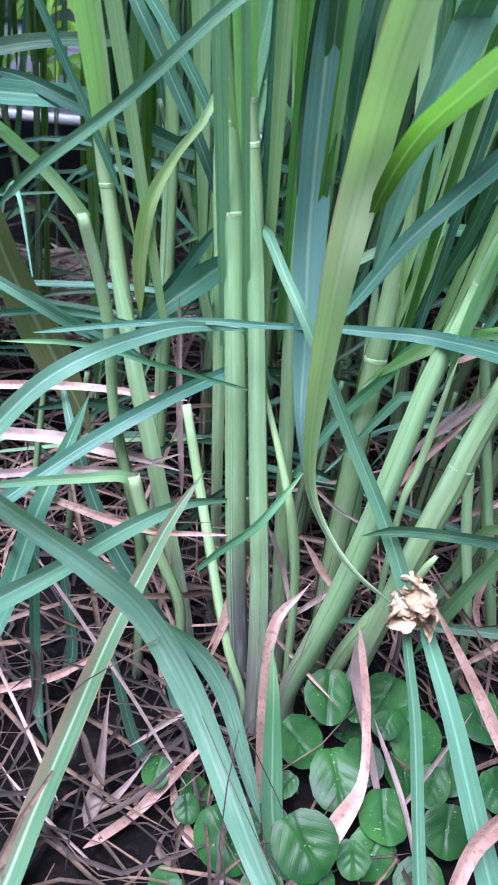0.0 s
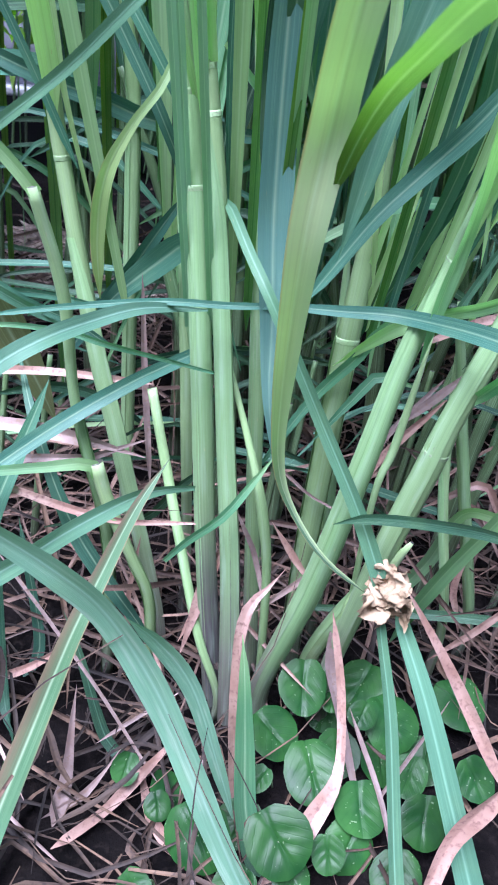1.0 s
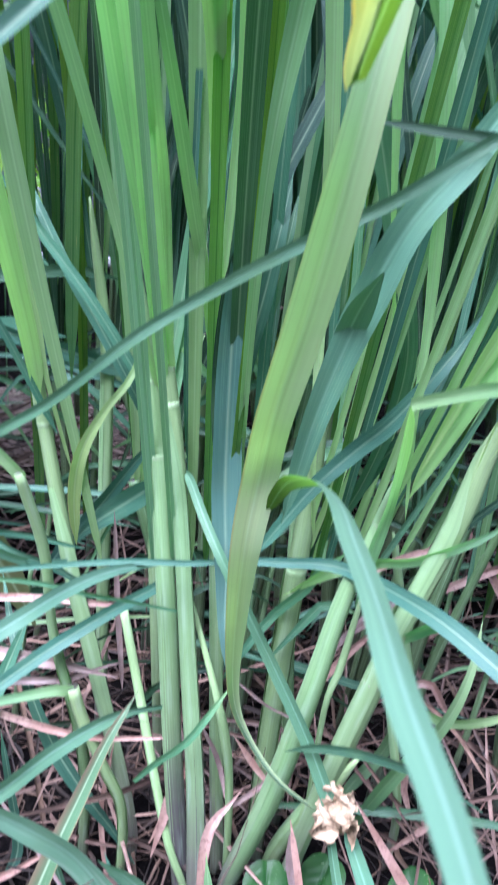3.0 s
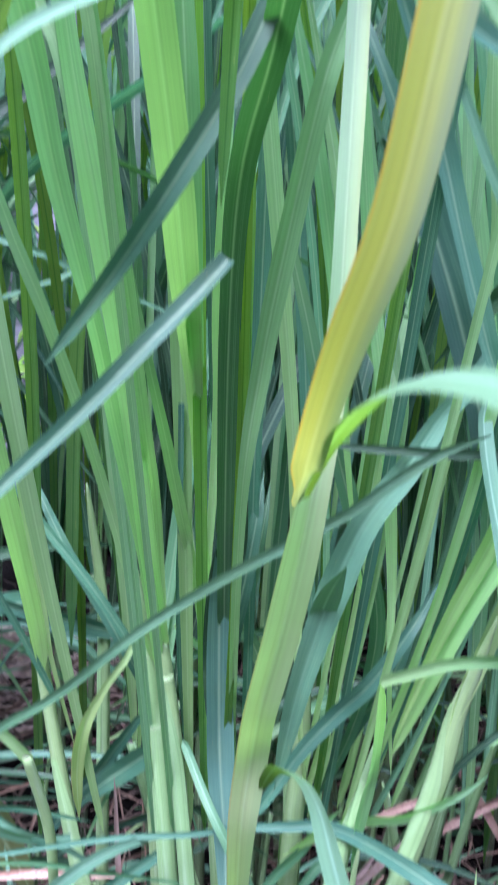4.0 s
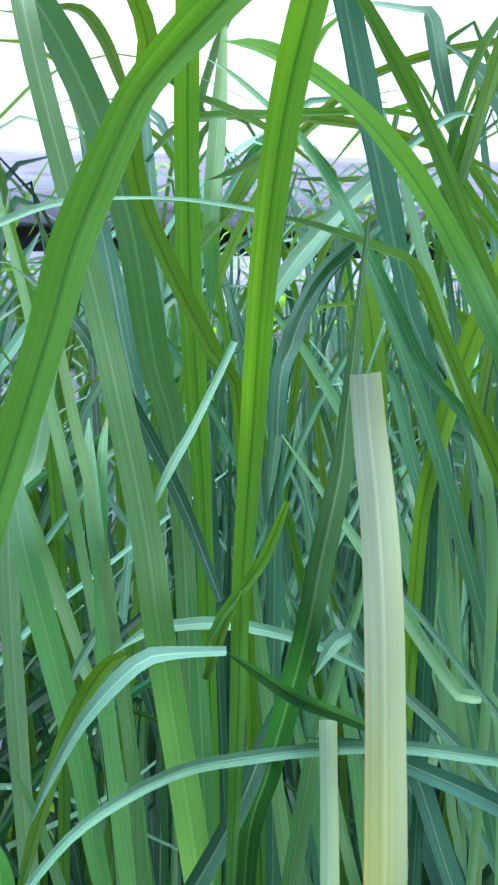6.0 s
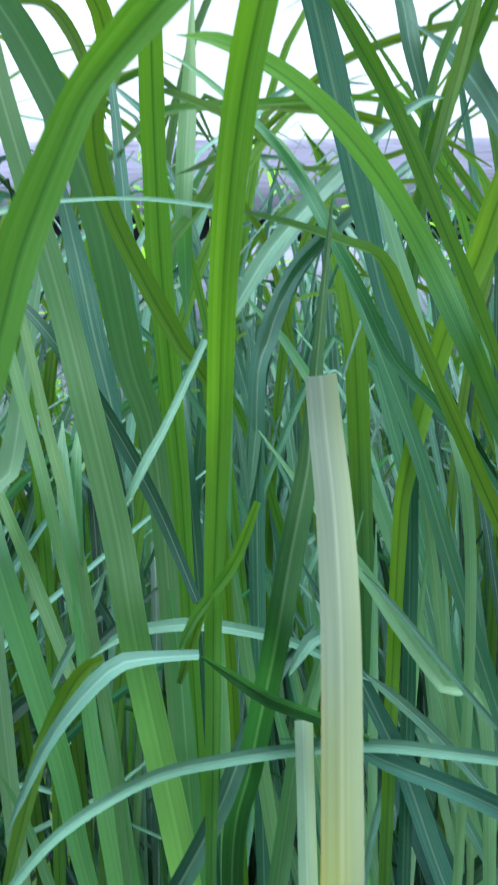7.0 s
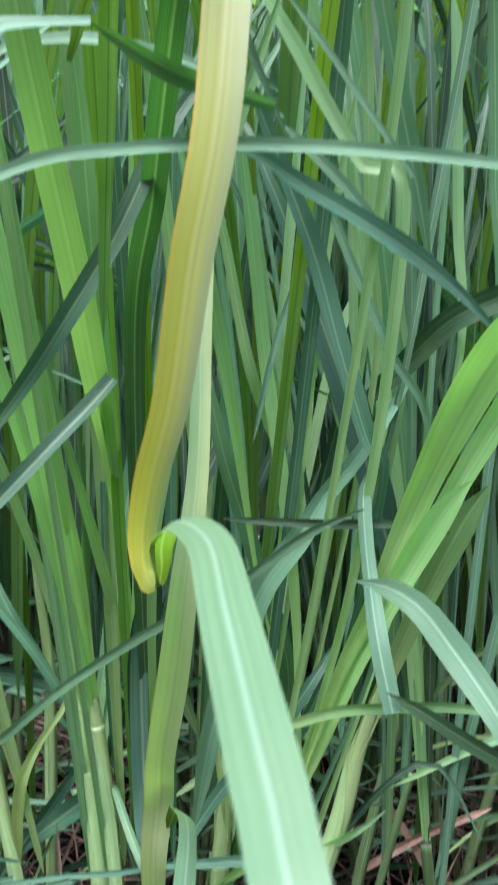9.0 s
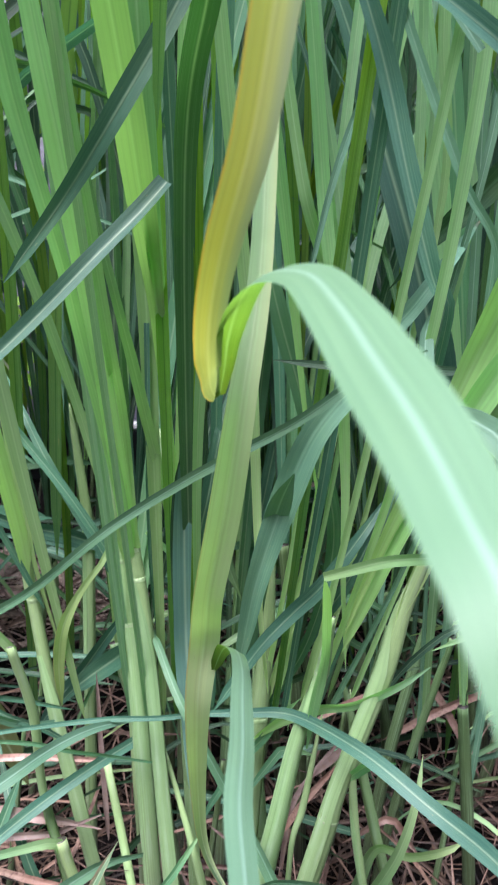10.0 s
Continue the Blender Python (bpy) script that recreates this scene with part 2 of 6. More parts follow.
COLLAR = plain("pale_collar", (0.30, 0.47, 0.21), (0.40, 0.55, 0.30), 90, rough=0.5, depth=0.0005, c=(0.26, 0.36, 0.18))
STRAW = plain("dry_straw", (0.17, 0.12, 0.105), (0.30, 0.225, 0.20), 60, c=(0.20, 0.13, 0.09), rough=0.6, stretch=(1, 1, 1))
PINKSTRAW = plain("reddish_dry_leaf", (0.21, 0.12, 0.088), (0.33, 0.22, 0.175), 50, c=(0.14, 0.075, 0.062), rough=0.55)
PALESTRAW = plain("pale_cut_straw", (0.26, 0.19, 0.16), (0.46, 0.37, 0.31), 50, c=(0.20, 0.13, 0.10), rough=0.65, island=True, spread=0.9)
# brown litter, its tones lowered to carry the canopy's shade at the base
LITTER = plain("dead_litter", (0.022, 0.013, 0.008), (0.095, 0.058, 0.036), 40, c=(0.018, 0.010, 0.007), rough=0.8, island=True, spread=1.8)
STRANDS = plain("reddish_strands", (0.075, 0.045, 0.032), (0.19, 0.122, 0.09), 40, c=(0.08, 0.042, 0.033), rough=0.65, island=True, spread=1.3)
# dark soil, taken down to near black for shade under the blades
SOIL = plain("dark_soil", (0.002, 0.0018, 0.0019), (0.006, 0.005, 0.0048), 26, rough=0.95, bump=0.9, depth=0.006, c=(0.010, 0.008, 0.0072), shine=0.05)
GAPSHADE = plain("gap_shade", (0.008, 0.008, 0.01), (0.018, 0.017, 0.02), 5.0, rough=0.9)
BLOCKER = plain("blocker_grey", (0.20, 0.19, 0.18), (0.28, 0.27, 0.25), 2.0, rough=0.9, c=(0.14, 0.135, 0.125))
WEED = leaf_material("weed_leaf", [(0, (0.22, 0.44, 0.05)), (1, (0.26, 0.48, 0.06))], glow=0.55, glow_tint=(1.1, 1.25, 0.15), rib=(0.3, 0.5, 0.12))
HUSK = plain("dry_husk", (0.38, 0.27, 0.155), (0.50, 0.38, 0.24), 70, c=(0.24, 0.155, 0.08), rough=0.65, depth=0.001)
LEDGE = plain("pale_ledge", (0.42, 0.43, 0.47), (0.55, 0.56, 0.60), 6.0, c=(0.30, 0.30, 0.33), rough=0.8)
BOARD = plain("weathered_board", (0.19, 0.185, 0.245), (0.27, 0.265, 0.34), 3.0, c=(0.12, 0.115, 0.15), rough=0.85, depth=0.003, stretch=(0.4, 6, 6))


# ---------------------------------------------------------------- builders
def part(name, bm, material, parent, label=""):
    me = bpy.data.meshes.new(name)
    bm.to_mesh(me)
    bm.free()
    me.materials.append(material)
    me.polygons.foreach_set("use_smooth", [True] * len(me.polygons))
    ob = new(name, me)
    ob.parent = parent
    if label:
        ob["label"] = label
    return ob


def spline(points, count):
    """A smooth curve of any dimension through the given points, evenly stepped."""
    p = np.array(points, float)
    p = np.vstack([2 * p[0] - p[1], p, 2 * p[-1] - p[-2]])
    chunks = []
    for i in range(1, len(p) - 2):
        a, b, c, d = p[i - 1:i + 3]
        u = np.linspace(0, 1, 12, endpoint=False)[:, None]
        chunks.append(0.5 * (2 * b + (c - a) * u + (2 * a - 5 * b + 4 * c - d) * u ** 2 + (3 * b - a - 3 * c + d) * u ** 3))
    q = np.vstack(chunks + [p[-2][None]])
    run = np.r_[0, np.cumsum(np.linalg.norm(np.diff(q[:, :3], axis=0), axis=1))]
    at = np.linspace(0, run[-1], count)
    return np.stack([np.interp(at, run, q[:, k]) for k in range(q.shape[1])], 1), run[-1]


def unit(v):
    return v / max(1e-9, np.linalg.norm(v))


def ribbon(bm, points, rng, face=(0.0, -1.0, 0.25), fold=0.22, turn=0.0, wave=0.05, count=0, axis=None, foot=True):
    """Adds one blade to bm: a keeled ribbon along points of x, y, z and width in millimetres. face: the side to which it is turned."""
    path, length = spline(points, 8)
    n = count or int(min(80, max(10, length / 0.008)))
    path, length = spline(points, n)
    uv = bm.loops.layers.uv.verify()
    rows, ref = [], np.array(face, float)
    phase, lean = rng.uniform(0, 6.28), rng.uniform(-0.25, 0.25) + turn
    side0 = None
    foot = 1.0 if not foot or points[0][3] > 8 or length < 0.05 else min(0.016, 0.15 * length)
    for i in range(n):
        here, w = path[i, :3], max(0.4, path[i, 3]) / 1000
        if foot < 1:
            w *= min(1.0, 0.12 + 0.88 * i / (n - 1) * length / foot)
        along = unit(path[min(i + 1, n - 1), :3] - path[max(i - 1, 0), :3])
        side = np.cross(along, ref) if axis is None else np.array(axis) - along * (np.array(axis) @ along)
        if np.linalg.norm(side) < 0.35 and side0 is not None:
            side = side0 - along * (side0 @ along)
        side = unit(side)
        if side0 is not None and side @ side0 < 0:
            side = -side
        side0 = side
        up = np.cross(side, along)
        a = lean + 0.12 * math.sin(phase + 5 * i / n)
        s2, u2 = side * math.cos(a) + up * math.sin(a), up * math.cos(a) - side * math.sin(a)
        half = w / 2 / max(0.6, math.cos(a))
        row = []
        for k, c in enumerate((-1, -0.55, -0.08, 0.08, 0.55, 1)):
            ripple = wave * w * math.sin(phase + length * i / n * 75 + 2.1 * (c > 0)) * abs(c)
            q = here + s2 * half * c + u2 * (fold * half * abs(c) ** 0.8 * 0.9 + ripple)
            row.append(bm.verts.new(q))
        rows.append(row)
    for i in range(n - 1):
        for k in range(5):
            f = bm.faces.new((rows[i][k], rows[i][k + 1], rows[i + 1][k + 1], rows[i + 1][k]))
            us = (0, 0.22, 0.46, 0.54, 0.78, 1)
            for loop, (u, v) in zip(f.loops, ((us[k], i), (us[k + 1], i), (us[k + 1], i + 1), (us[k], i + 1))):
                loop[uv].uv = (u, v / (n - 1))
    return bm


def tube(bm, points, rng, sides=12, flat=0.8, rings=(), ends=True, seam=None):
    """Adds a tapered, slightly flattened round stalk with an overlapping sheath edge; rings: where along it a joint swells."""
    path, length = spline(points, 8)
    n = int(min(60, max(8, length / 0.008)))
    path, length = spline(points, n)
    uv = bm.loops.layers.uv.verify()
    rows, start = [], rng.uniform(0, 6.28) if seam is None else seam
    for i in range(n):
        here, r = path[i, :3], path[i, 3] / 2000
        along = unit(path[min(i + 1, n - 1), :3] - path[max(i - 1, 0), :3])
        side = unit(np.cross(along, (0.0, -1.0, 0.1)))
        up = np.cross(side, along)
        for at in rings:
            r *= 1 + 0.05 * math.exp(-((i / n - at) * length / 0.0035) ** 2)
        row = []
        for k in range(sides):
            a = 2 * math.pi * k / sides
            bulge = 1 + 0.07 * math.cos(3 * a + start) + (0.08 if k == sides // 3 else 0)
            row.append(bm.verts.new(here + (side * math.cos(a) + up * flat * math.sin(a)) * r * bulge))
        rows.append(row)
    for i in range(n - 1):
        for k in range(sides):
            f = bm.faces.new((rows[i][k], rows[i][(k + 1) % sides], rows[i + 1][(k + 1) % sides], rows[i + 1][k]))
            for loop, (u, v) in zip(f.loops, ((k, i), (k + 1, i), (k + 1, i + 1), (k, i + 1))):
                loop[uv].uv = (u / sides, v / (n - 1))
    if ends:
        bm.faces.new(rows[0][::-1])
        bm.faces.new(rows[-1])
    return bm


def half_sheath(bm, points, start, top):
    """Adds the outer sheath that wraps part of a stalk and ends in a slanted edge."""
    n = 40
    path, length = spline(points, n)
    uv = bm.loops.layers.uv.verify()
    rows = []
    for i in range(n):
        if i / n > top:
            break
        here, r = path[i, :3], path[i, 3] / 2000 * 1.05 + 0.0002
        along = unit(path[min(i + 1, n - 1), :3] - path[max(i - 1, 0), :3])
        side = unit(np.cross(along, (0.0, -1.0, 0.1)))
        up = np.cross(side, along)
        open_up = min(1.0, (top - i / n) * 9)
        row = []
        for k in range(9):
            a = start + (k / 8 - 0.5) * (1.2 + 2.6 * open_up)
            row.append(bm.verts.new(here + (side * math.cos(a) + up * 0.8 * math.sin(a)) * r * (1.06 if k in (0, 8) else 1.0)))
        rows.append(row)
    for i in range(len(rows) - 1):
        for k in range(8):
            f = bm.faces.new((rows[i][k], rows[i][k + 1], rows[i + 1][k + 1], rows[i + 1][k]))
            for loop, (u, v) in zip(f.loops, ((k, i), (k + 1, i), (k + 1, i + 1), (k, i + 1))):
                loop[uv].uv = (u / 8, v / (n - 1))
    return bm


RNG = random.Random(7)


def tiller(label):
    ob = new("grass_tiller")
    return tagged(ob, label, "grass", "tillers of the tall grass clump")


def stalk(owner, material, points, rings=()):
    """A stalk with its joints: pale papery collars where a sheath ends."""
    bm = bmesh.new()
    seam = RNG.uniform(0, 6.28)
    tube(bm, points, RNG, rings=rings, seam=seam)
    if not owner.children:
        owner.location = points[0][:3]
    back = Matrix.Translation(owner.location).inverted()
    ob = part("stalk", bm, material, owner)
    ob.matrix_parent_inverse = back
    if points[0][3] > 6:
        wrap = bmesh.new()
        start = RNG.uniform(2.2, 5.2)
        half_sheath(wrap, points, start, RNG.uniform(0.62, 0.86))
        cover = part("sheath", wrap, SHEATH, ob)
    for at in rings:
        path, length = spline(points, 200)
        k = int(at * 199)
        here, ahead = path[k], path[min(199, k + 3)] - path[max(0, k - 3)]
        d = unit(ahead[:3])
        lo, hi = here[:3] - d * 0.0016, here[:3] + d * 0.0016
        bm = bmesh.new()
        w = here[3]
        tube(bm, [(*lo, w * 1.005), (*(here[:3] - d * 0.0006), w * 1.03), (*(here[:3] + d * 0.0008), w * 1.05), (*hi, w * 1.03)], RNG, rings=(), seam=seam)
        collar = part("collar", bm, COLLAR, ob)
        collar.matrix_parent_inverse = Matrix.Identity(4)
    return ob


def slender(points):
    """Draws a blunt last end of a blade out into a long point that bends away into the clump."""
    before, last, end = (np.array(p, float) for p in (points[-3], points[-2], points[-1]))
    if len(points) < 4 or not 7 < last[3] < 14 or end[3] > 1.5 or end[2] < max(0.1, last[2]) or np.linalg.norm((end - last)[:3]) > 0.05:
        return points
    d = unit((last - before)[:3])
    tip = last[:3] + d * 0.085 + np.array((0, 0.05, -0.01))
    middle = last[:3] + d * 0.045 + np.array((0, 0.016, 0))
    return [*points[:-1], (*middle, last[3] * 0.72), (*tip, 1)]


def leaf(owner, material, points, face=(0.0, -1.0, 0.25), fold=0.36, turn=0.0, axis=None, foot=True):
    bm = bmesh.new()
    if foot:
        points = slender(slender(points)[::-1])[::-1]
    a, b = np.array(points[0]), np.array(points[1])
    if foot and 2.5 < a[3] < 5 and 0.36 < a[2] < 0.6 and b[2] - a[2] > 0.03:
        # the blade narrows into its sheath further down
        step = (a - b)[:3] / np.linalg.norm((a - b)[:3])
        points = [(*(a[:3] + step * 0.07 + np.array((0.004, 0.006, 0.0))), 2.0), *points]
    ribbon(bm, points, RNG, face, fold, turn, axis=axis, foot=foot)
    ob = part("leaf", bm, material, owner)
    ob.matrix_parent_inverse = Matrix.Translation(owner.location).inverted()
    return ob


def dry_leaf(material, points, face=(0.0, -0.8, 0.6), fold=0.5, label="shrivelled reddish dry grass leaf lying in the clump"):
    bm = bmesh.new()
    ribbon(bm, points, RNG, face, fold, 0.0, 0.16)
    ob = part("dry_leaf", bm, material, None)
    return tagged(ob, label, "dry leaf", "dry leaves in the clump")


# ---------------------------------------------------------------- ground
def ground_height(x, y):
    h = 0.012 * noise.noise((x * 5, y * 5, 0)) + 0.006 * noise.noise((x * 21, y * 21, 3)) + 0.003 * noise.noise((x * 60, y * 60, 5))
    return h * max(0.0, 1 - max(0.0, math.hypot(x, y) - 1.5) / 2)


def build_ground():
    bm = bmesh.new()
    xs = [-2000, -300, -50, -12, -5, -3, -2, -1.4] + [-1 + 0.02 * i for i in range(101)] + [1.4, 2, 3, 5, 12, 50, 300, 2000]
    ys = [-2000, -300, -50, -12, -5, -2, -1.2] + [-0.6 + 0.02 * i for i in range(106)] + [1.8, 2.4, 4, 12, 50, 300, 2000]
    grid = [[bm.verts.new((x, y, ground_height(x, y))) for x in xs] for y in ys]
    for r0, r1 in zip(grid, grid[1:]):
        for a, b, c, d in zip(r0, r0[1:], r1[1:], r1):
            bm.faces.new((a, b, c, d))
    return tagged(part("ground", bm, SOIL, None), "dark soil under the grass, colour lowered for shade", "ground", kind="structure")


build_ground()


def build_fence():
    """Weathered boards behind the clump; near-black backing strips paint the shade in the gaps."""
    fence = tagged(new("fence"), "weathered grey board fence behind the grass", "fence", kind="structure")
    fence.location = (0, 1.52, 0)
    for z0, z1 in ((0.19, 0.37), (0.365, 0.61), (0.605, 0.89), (0.885, 1.19), (1.185, 1.49), (1.485, 1.81), (1.885, 2.12)):
        for x0 in (-3.2, -1.6, -0.02, 1.58):
            bm = bmesh.new()
            bmesh.ops.create_cube(bm, size=1)
            for v in bm.verts:
                v.co = (x0 + 0.79 + v.co.x * 1.578, v.co.y * 0.022 - 0.012 * (v.co.z < 0), (z0 + z1) / 2 + v.co.z * (z1 - z0))
            bmesh.ops.bevel(bm, geom=bm.edges[:], offset=0.004, segments=1, affect="EDGES")
            part("board", bm, BOARD, fence)
    # added strip behind the open slot, coloured as the darkness in it
    bm = bmesh.new()
    bmesh.ops.create_cube(bm, size=1)
    for v in bm.verts:
        v.co = (v.co.x * 6.3, 0.045 + v.co.y * 0.03, 1.85 + v.co.z * 0.16)
    part("rail", bm, GAPSHADE, fence)
    # added strip under the lowest boards, coloured as the shadowed void there
    bm = bmesh.new()
    bmesh.ops.create_cube(bm, size=1)
    for v in bm.verts:
        v.co = (v.co.x * 6.3, 0.10 + v.co.y * 0.02, 0.09 + v.co.z * 0.2)
    part("kickboard", bm, GAPSHADE, fence)
    bm = bmesh.new()
    bmesh.ops.create_cube(bm, size=1)
    for v in bm.verts:
        v.co = (v.co.x * 6.3, -0.02 + v.co.y * 0.05, 0.178 + v.co.z * 0.018)
    bmesh.ops.bevel(bm, geom=bm.edges[:], offset=0.003, segments=1, affect="EDGES")
    part("ledge", bm, LEDGE, fence, "pale weathered ledge")
    for x in (-3.2, -1.61, -0.03, 1.57, 3.16):
        bm = bmesh.new()
        bmesh.ops.create_cube(bm, size=1)
        for v in bm.verts:
            v.co = (x + v.co.x * 0.09, 0.11 + v.co.y * 0.09, 1.03 + v.co.z * 2.1)
        part("post", bm, BOARD, fence)


build_fence()


def build_sky_blocker():
    """An added, unseen wall closing the place behind the camera; blocks low sky."""
    bm = bmesh.new()
    bmesh.ops.create_cube(bm, size=1)
    for v in bm.verts:
        v.co = (v.co.x * 9, -2.3 + v.co.y * 0.2, 1.2 + v.co.z * 2.4)
    tagged(part("wall_south", bm, BLOCKER, None), "unseen grey wall added to block low sky light", "wall", kind="structure")


build_sky_blocker()


def build_backdrop():
    """The bright clouded sky low behind the fence, far off."""
    m = Nodes("bright_cloud")
    e = m.add("ShaderNodeEmission", Strength=0.46)
    m.link(m.ramp(m.noise(m.add("ShaderNodeTexCoord").outputs["Object"], 0.02, 3.0), [(0.3, (0.92, 0.94, 0.97)), (0.7, (1.0, 1.0, 1.0))]), e.inputs["Color"])
    m.link(e.outputs[0], m.out.inputs[0])
    bm = bmesh.new()
    bmesh.ops.create_grid(bm, x_segments=1, y_segments=1, size=1)
    for v in bm.verts:
        v.co = (v.co.x * 160, 90, 55 + v.co.y * 60)
    tagged(part("backdrop", bm, m.mat, None), "white overcast sky beyond the fence", "sky", kind="structure")


build_backdrop()

# ---------------------------------------------------------------- front clump
T_MAIN = tiller("thick green grass stalk, purplish at the foot, with long blades")
T_SECOND = tiller("green grass stalk with papery sheath joints and tall blades")
T_THIRD = tiller("slender green grass stalk with a blue-green blade")
T_LEFT = tiller("pale green leaning grass stalk with upright blades")
T_KNEESTALK = tiller("thin grass stalk bent at a knee")
T_RIGHTFAN = tiller("grass stalk fanned outward with broad bright blades")
T_RIGHTBROAD = tiller("broad flattened grass stalk leaning outward")
T_RIGHTBACK = tiller("jointed green grass stalk inside the clump")
T_SMALL = tiller("short thin grass stalk with a cut top")
T_FORKSTALK = tiller("thin curved side stalk of grass")
T_CUTSTUB = tiller("short cut-off grass stalk above dry straw")
T_CROSSING = tiller("dull purplish green grass stalk near the ground")
T_CENTREBACK = tiller("shaded thin grass stalk deep in the clump")
T_FARRIGHT = tiller("shaded grass stalk at the clump's edge")
T_BACKMID = tiller("shaded green grass stalk behind others")
T_BACKLEFT = tiller("dark green grass stalk behind the clump")

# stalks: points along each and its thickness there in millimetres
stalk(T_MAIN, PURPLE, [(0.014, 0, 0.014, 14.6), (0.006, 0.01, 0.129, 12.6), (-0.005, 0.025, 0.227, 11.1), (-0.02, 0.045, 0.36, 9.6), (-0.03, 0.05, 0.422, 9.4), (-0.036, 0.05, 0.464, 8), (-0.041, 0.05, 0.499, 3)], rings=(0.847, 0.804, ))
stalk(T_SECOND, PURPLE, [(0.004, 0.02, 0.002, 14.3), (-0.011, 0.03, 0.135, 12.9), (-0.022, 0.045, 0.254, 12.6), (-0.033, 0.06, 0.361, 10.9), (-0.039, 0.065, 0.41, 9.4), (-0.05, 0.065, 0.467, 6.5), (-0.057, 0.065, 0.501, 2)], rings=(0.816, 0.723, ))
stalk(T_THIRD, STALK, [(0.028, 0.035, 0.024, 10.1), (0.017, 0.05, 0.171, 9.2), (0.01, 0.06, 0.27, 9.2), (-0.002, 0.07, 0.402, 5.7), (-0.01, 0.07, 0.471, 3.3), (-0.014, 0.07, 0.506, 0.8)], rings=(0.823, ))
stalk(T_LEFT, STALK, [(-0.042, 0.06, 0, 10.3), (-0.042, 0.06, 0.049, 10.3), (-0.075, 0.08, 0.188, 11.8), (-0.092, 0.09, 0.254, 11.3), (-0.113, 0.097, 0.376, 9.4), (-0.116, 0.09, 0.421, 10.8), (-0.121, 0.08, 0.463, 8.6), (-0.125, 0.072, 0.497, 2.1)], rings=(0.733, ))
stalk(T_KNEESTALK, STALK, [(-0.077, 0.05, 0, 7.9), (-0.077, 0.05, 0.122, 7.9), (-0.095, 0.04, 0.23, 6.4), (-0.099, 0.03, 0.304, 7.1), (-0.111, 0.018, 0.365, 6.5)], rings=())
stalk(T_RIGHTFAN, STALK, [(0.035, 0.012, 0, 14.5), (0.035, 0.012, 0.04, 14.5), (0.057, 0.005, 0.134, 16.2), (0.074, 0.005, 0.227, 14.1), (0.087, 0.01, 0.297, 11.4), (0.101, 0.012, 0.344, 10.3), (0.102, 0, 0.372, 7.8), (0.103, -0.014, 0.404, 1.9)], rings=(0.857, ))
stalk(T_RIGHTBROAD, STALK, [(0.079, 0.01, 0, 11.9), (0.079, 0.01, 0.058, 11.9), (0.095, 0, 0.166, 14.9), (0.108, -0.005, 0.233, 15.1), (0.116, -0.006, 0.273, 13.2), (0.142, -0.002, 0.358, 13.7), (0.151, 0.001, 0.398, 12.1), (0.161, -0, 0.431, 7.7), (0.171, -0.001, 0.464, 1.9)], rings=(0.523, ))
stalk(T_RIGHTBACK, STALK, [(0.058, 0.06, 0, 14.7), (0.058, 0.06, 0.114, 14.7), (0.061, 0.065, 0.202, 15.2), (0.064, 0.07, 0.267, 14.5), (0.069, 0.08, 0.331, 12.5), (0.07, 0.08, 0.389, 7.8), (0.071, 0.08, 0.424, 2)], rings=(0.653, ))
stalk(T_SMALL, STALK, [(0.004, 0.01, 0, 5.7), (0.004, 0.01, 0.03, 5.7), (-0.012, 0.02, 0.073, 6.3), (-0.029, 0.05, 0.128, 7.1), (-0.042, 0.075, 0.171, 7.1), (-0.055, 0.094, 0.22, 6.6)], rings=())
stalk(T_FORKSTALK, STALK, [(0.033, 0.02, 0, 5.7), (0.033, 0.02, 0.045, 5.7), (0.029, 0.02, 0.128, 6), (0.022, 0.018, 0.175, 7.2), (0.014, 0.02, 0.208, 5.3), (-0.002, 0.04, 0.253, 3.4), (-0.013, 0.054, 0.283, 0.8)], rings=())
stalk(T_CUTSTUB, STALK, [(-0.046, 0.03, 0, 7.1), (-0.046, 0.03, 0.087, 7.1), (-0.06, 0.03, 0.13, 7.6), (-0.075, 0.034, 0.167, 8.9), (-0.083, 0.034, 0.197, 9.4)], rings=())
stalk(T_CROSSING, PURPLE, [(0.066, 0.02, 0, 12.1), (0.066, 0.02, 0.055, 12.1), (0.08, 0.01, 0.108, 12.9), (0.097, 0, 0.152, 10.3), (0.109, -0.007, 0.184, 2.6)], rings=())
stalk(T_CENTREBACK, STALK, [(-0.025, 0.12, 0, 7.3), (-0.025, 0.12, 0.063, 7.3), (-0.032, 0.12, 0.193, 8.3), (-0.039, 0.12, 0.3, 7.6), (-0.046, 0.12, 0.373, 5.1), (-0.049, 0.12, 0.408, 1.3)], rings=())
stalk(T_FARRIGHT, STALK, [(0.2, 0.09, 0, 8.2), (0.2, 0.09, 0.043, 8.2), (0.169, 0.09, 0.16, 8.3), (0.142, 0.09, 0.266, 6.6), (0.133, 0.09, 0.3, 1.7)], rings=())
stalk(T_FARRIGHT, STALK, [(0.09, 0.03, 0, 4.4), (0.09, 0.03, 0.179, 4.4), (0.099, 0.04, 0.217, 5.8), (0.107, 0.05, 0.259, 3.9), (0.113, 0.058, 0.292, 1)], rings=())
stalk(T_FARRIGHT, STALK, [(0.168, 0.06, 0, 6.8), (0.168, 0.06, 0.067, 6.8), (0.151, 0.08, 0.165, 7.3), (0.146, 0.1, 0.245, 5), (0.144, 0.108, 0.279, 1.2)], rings=())
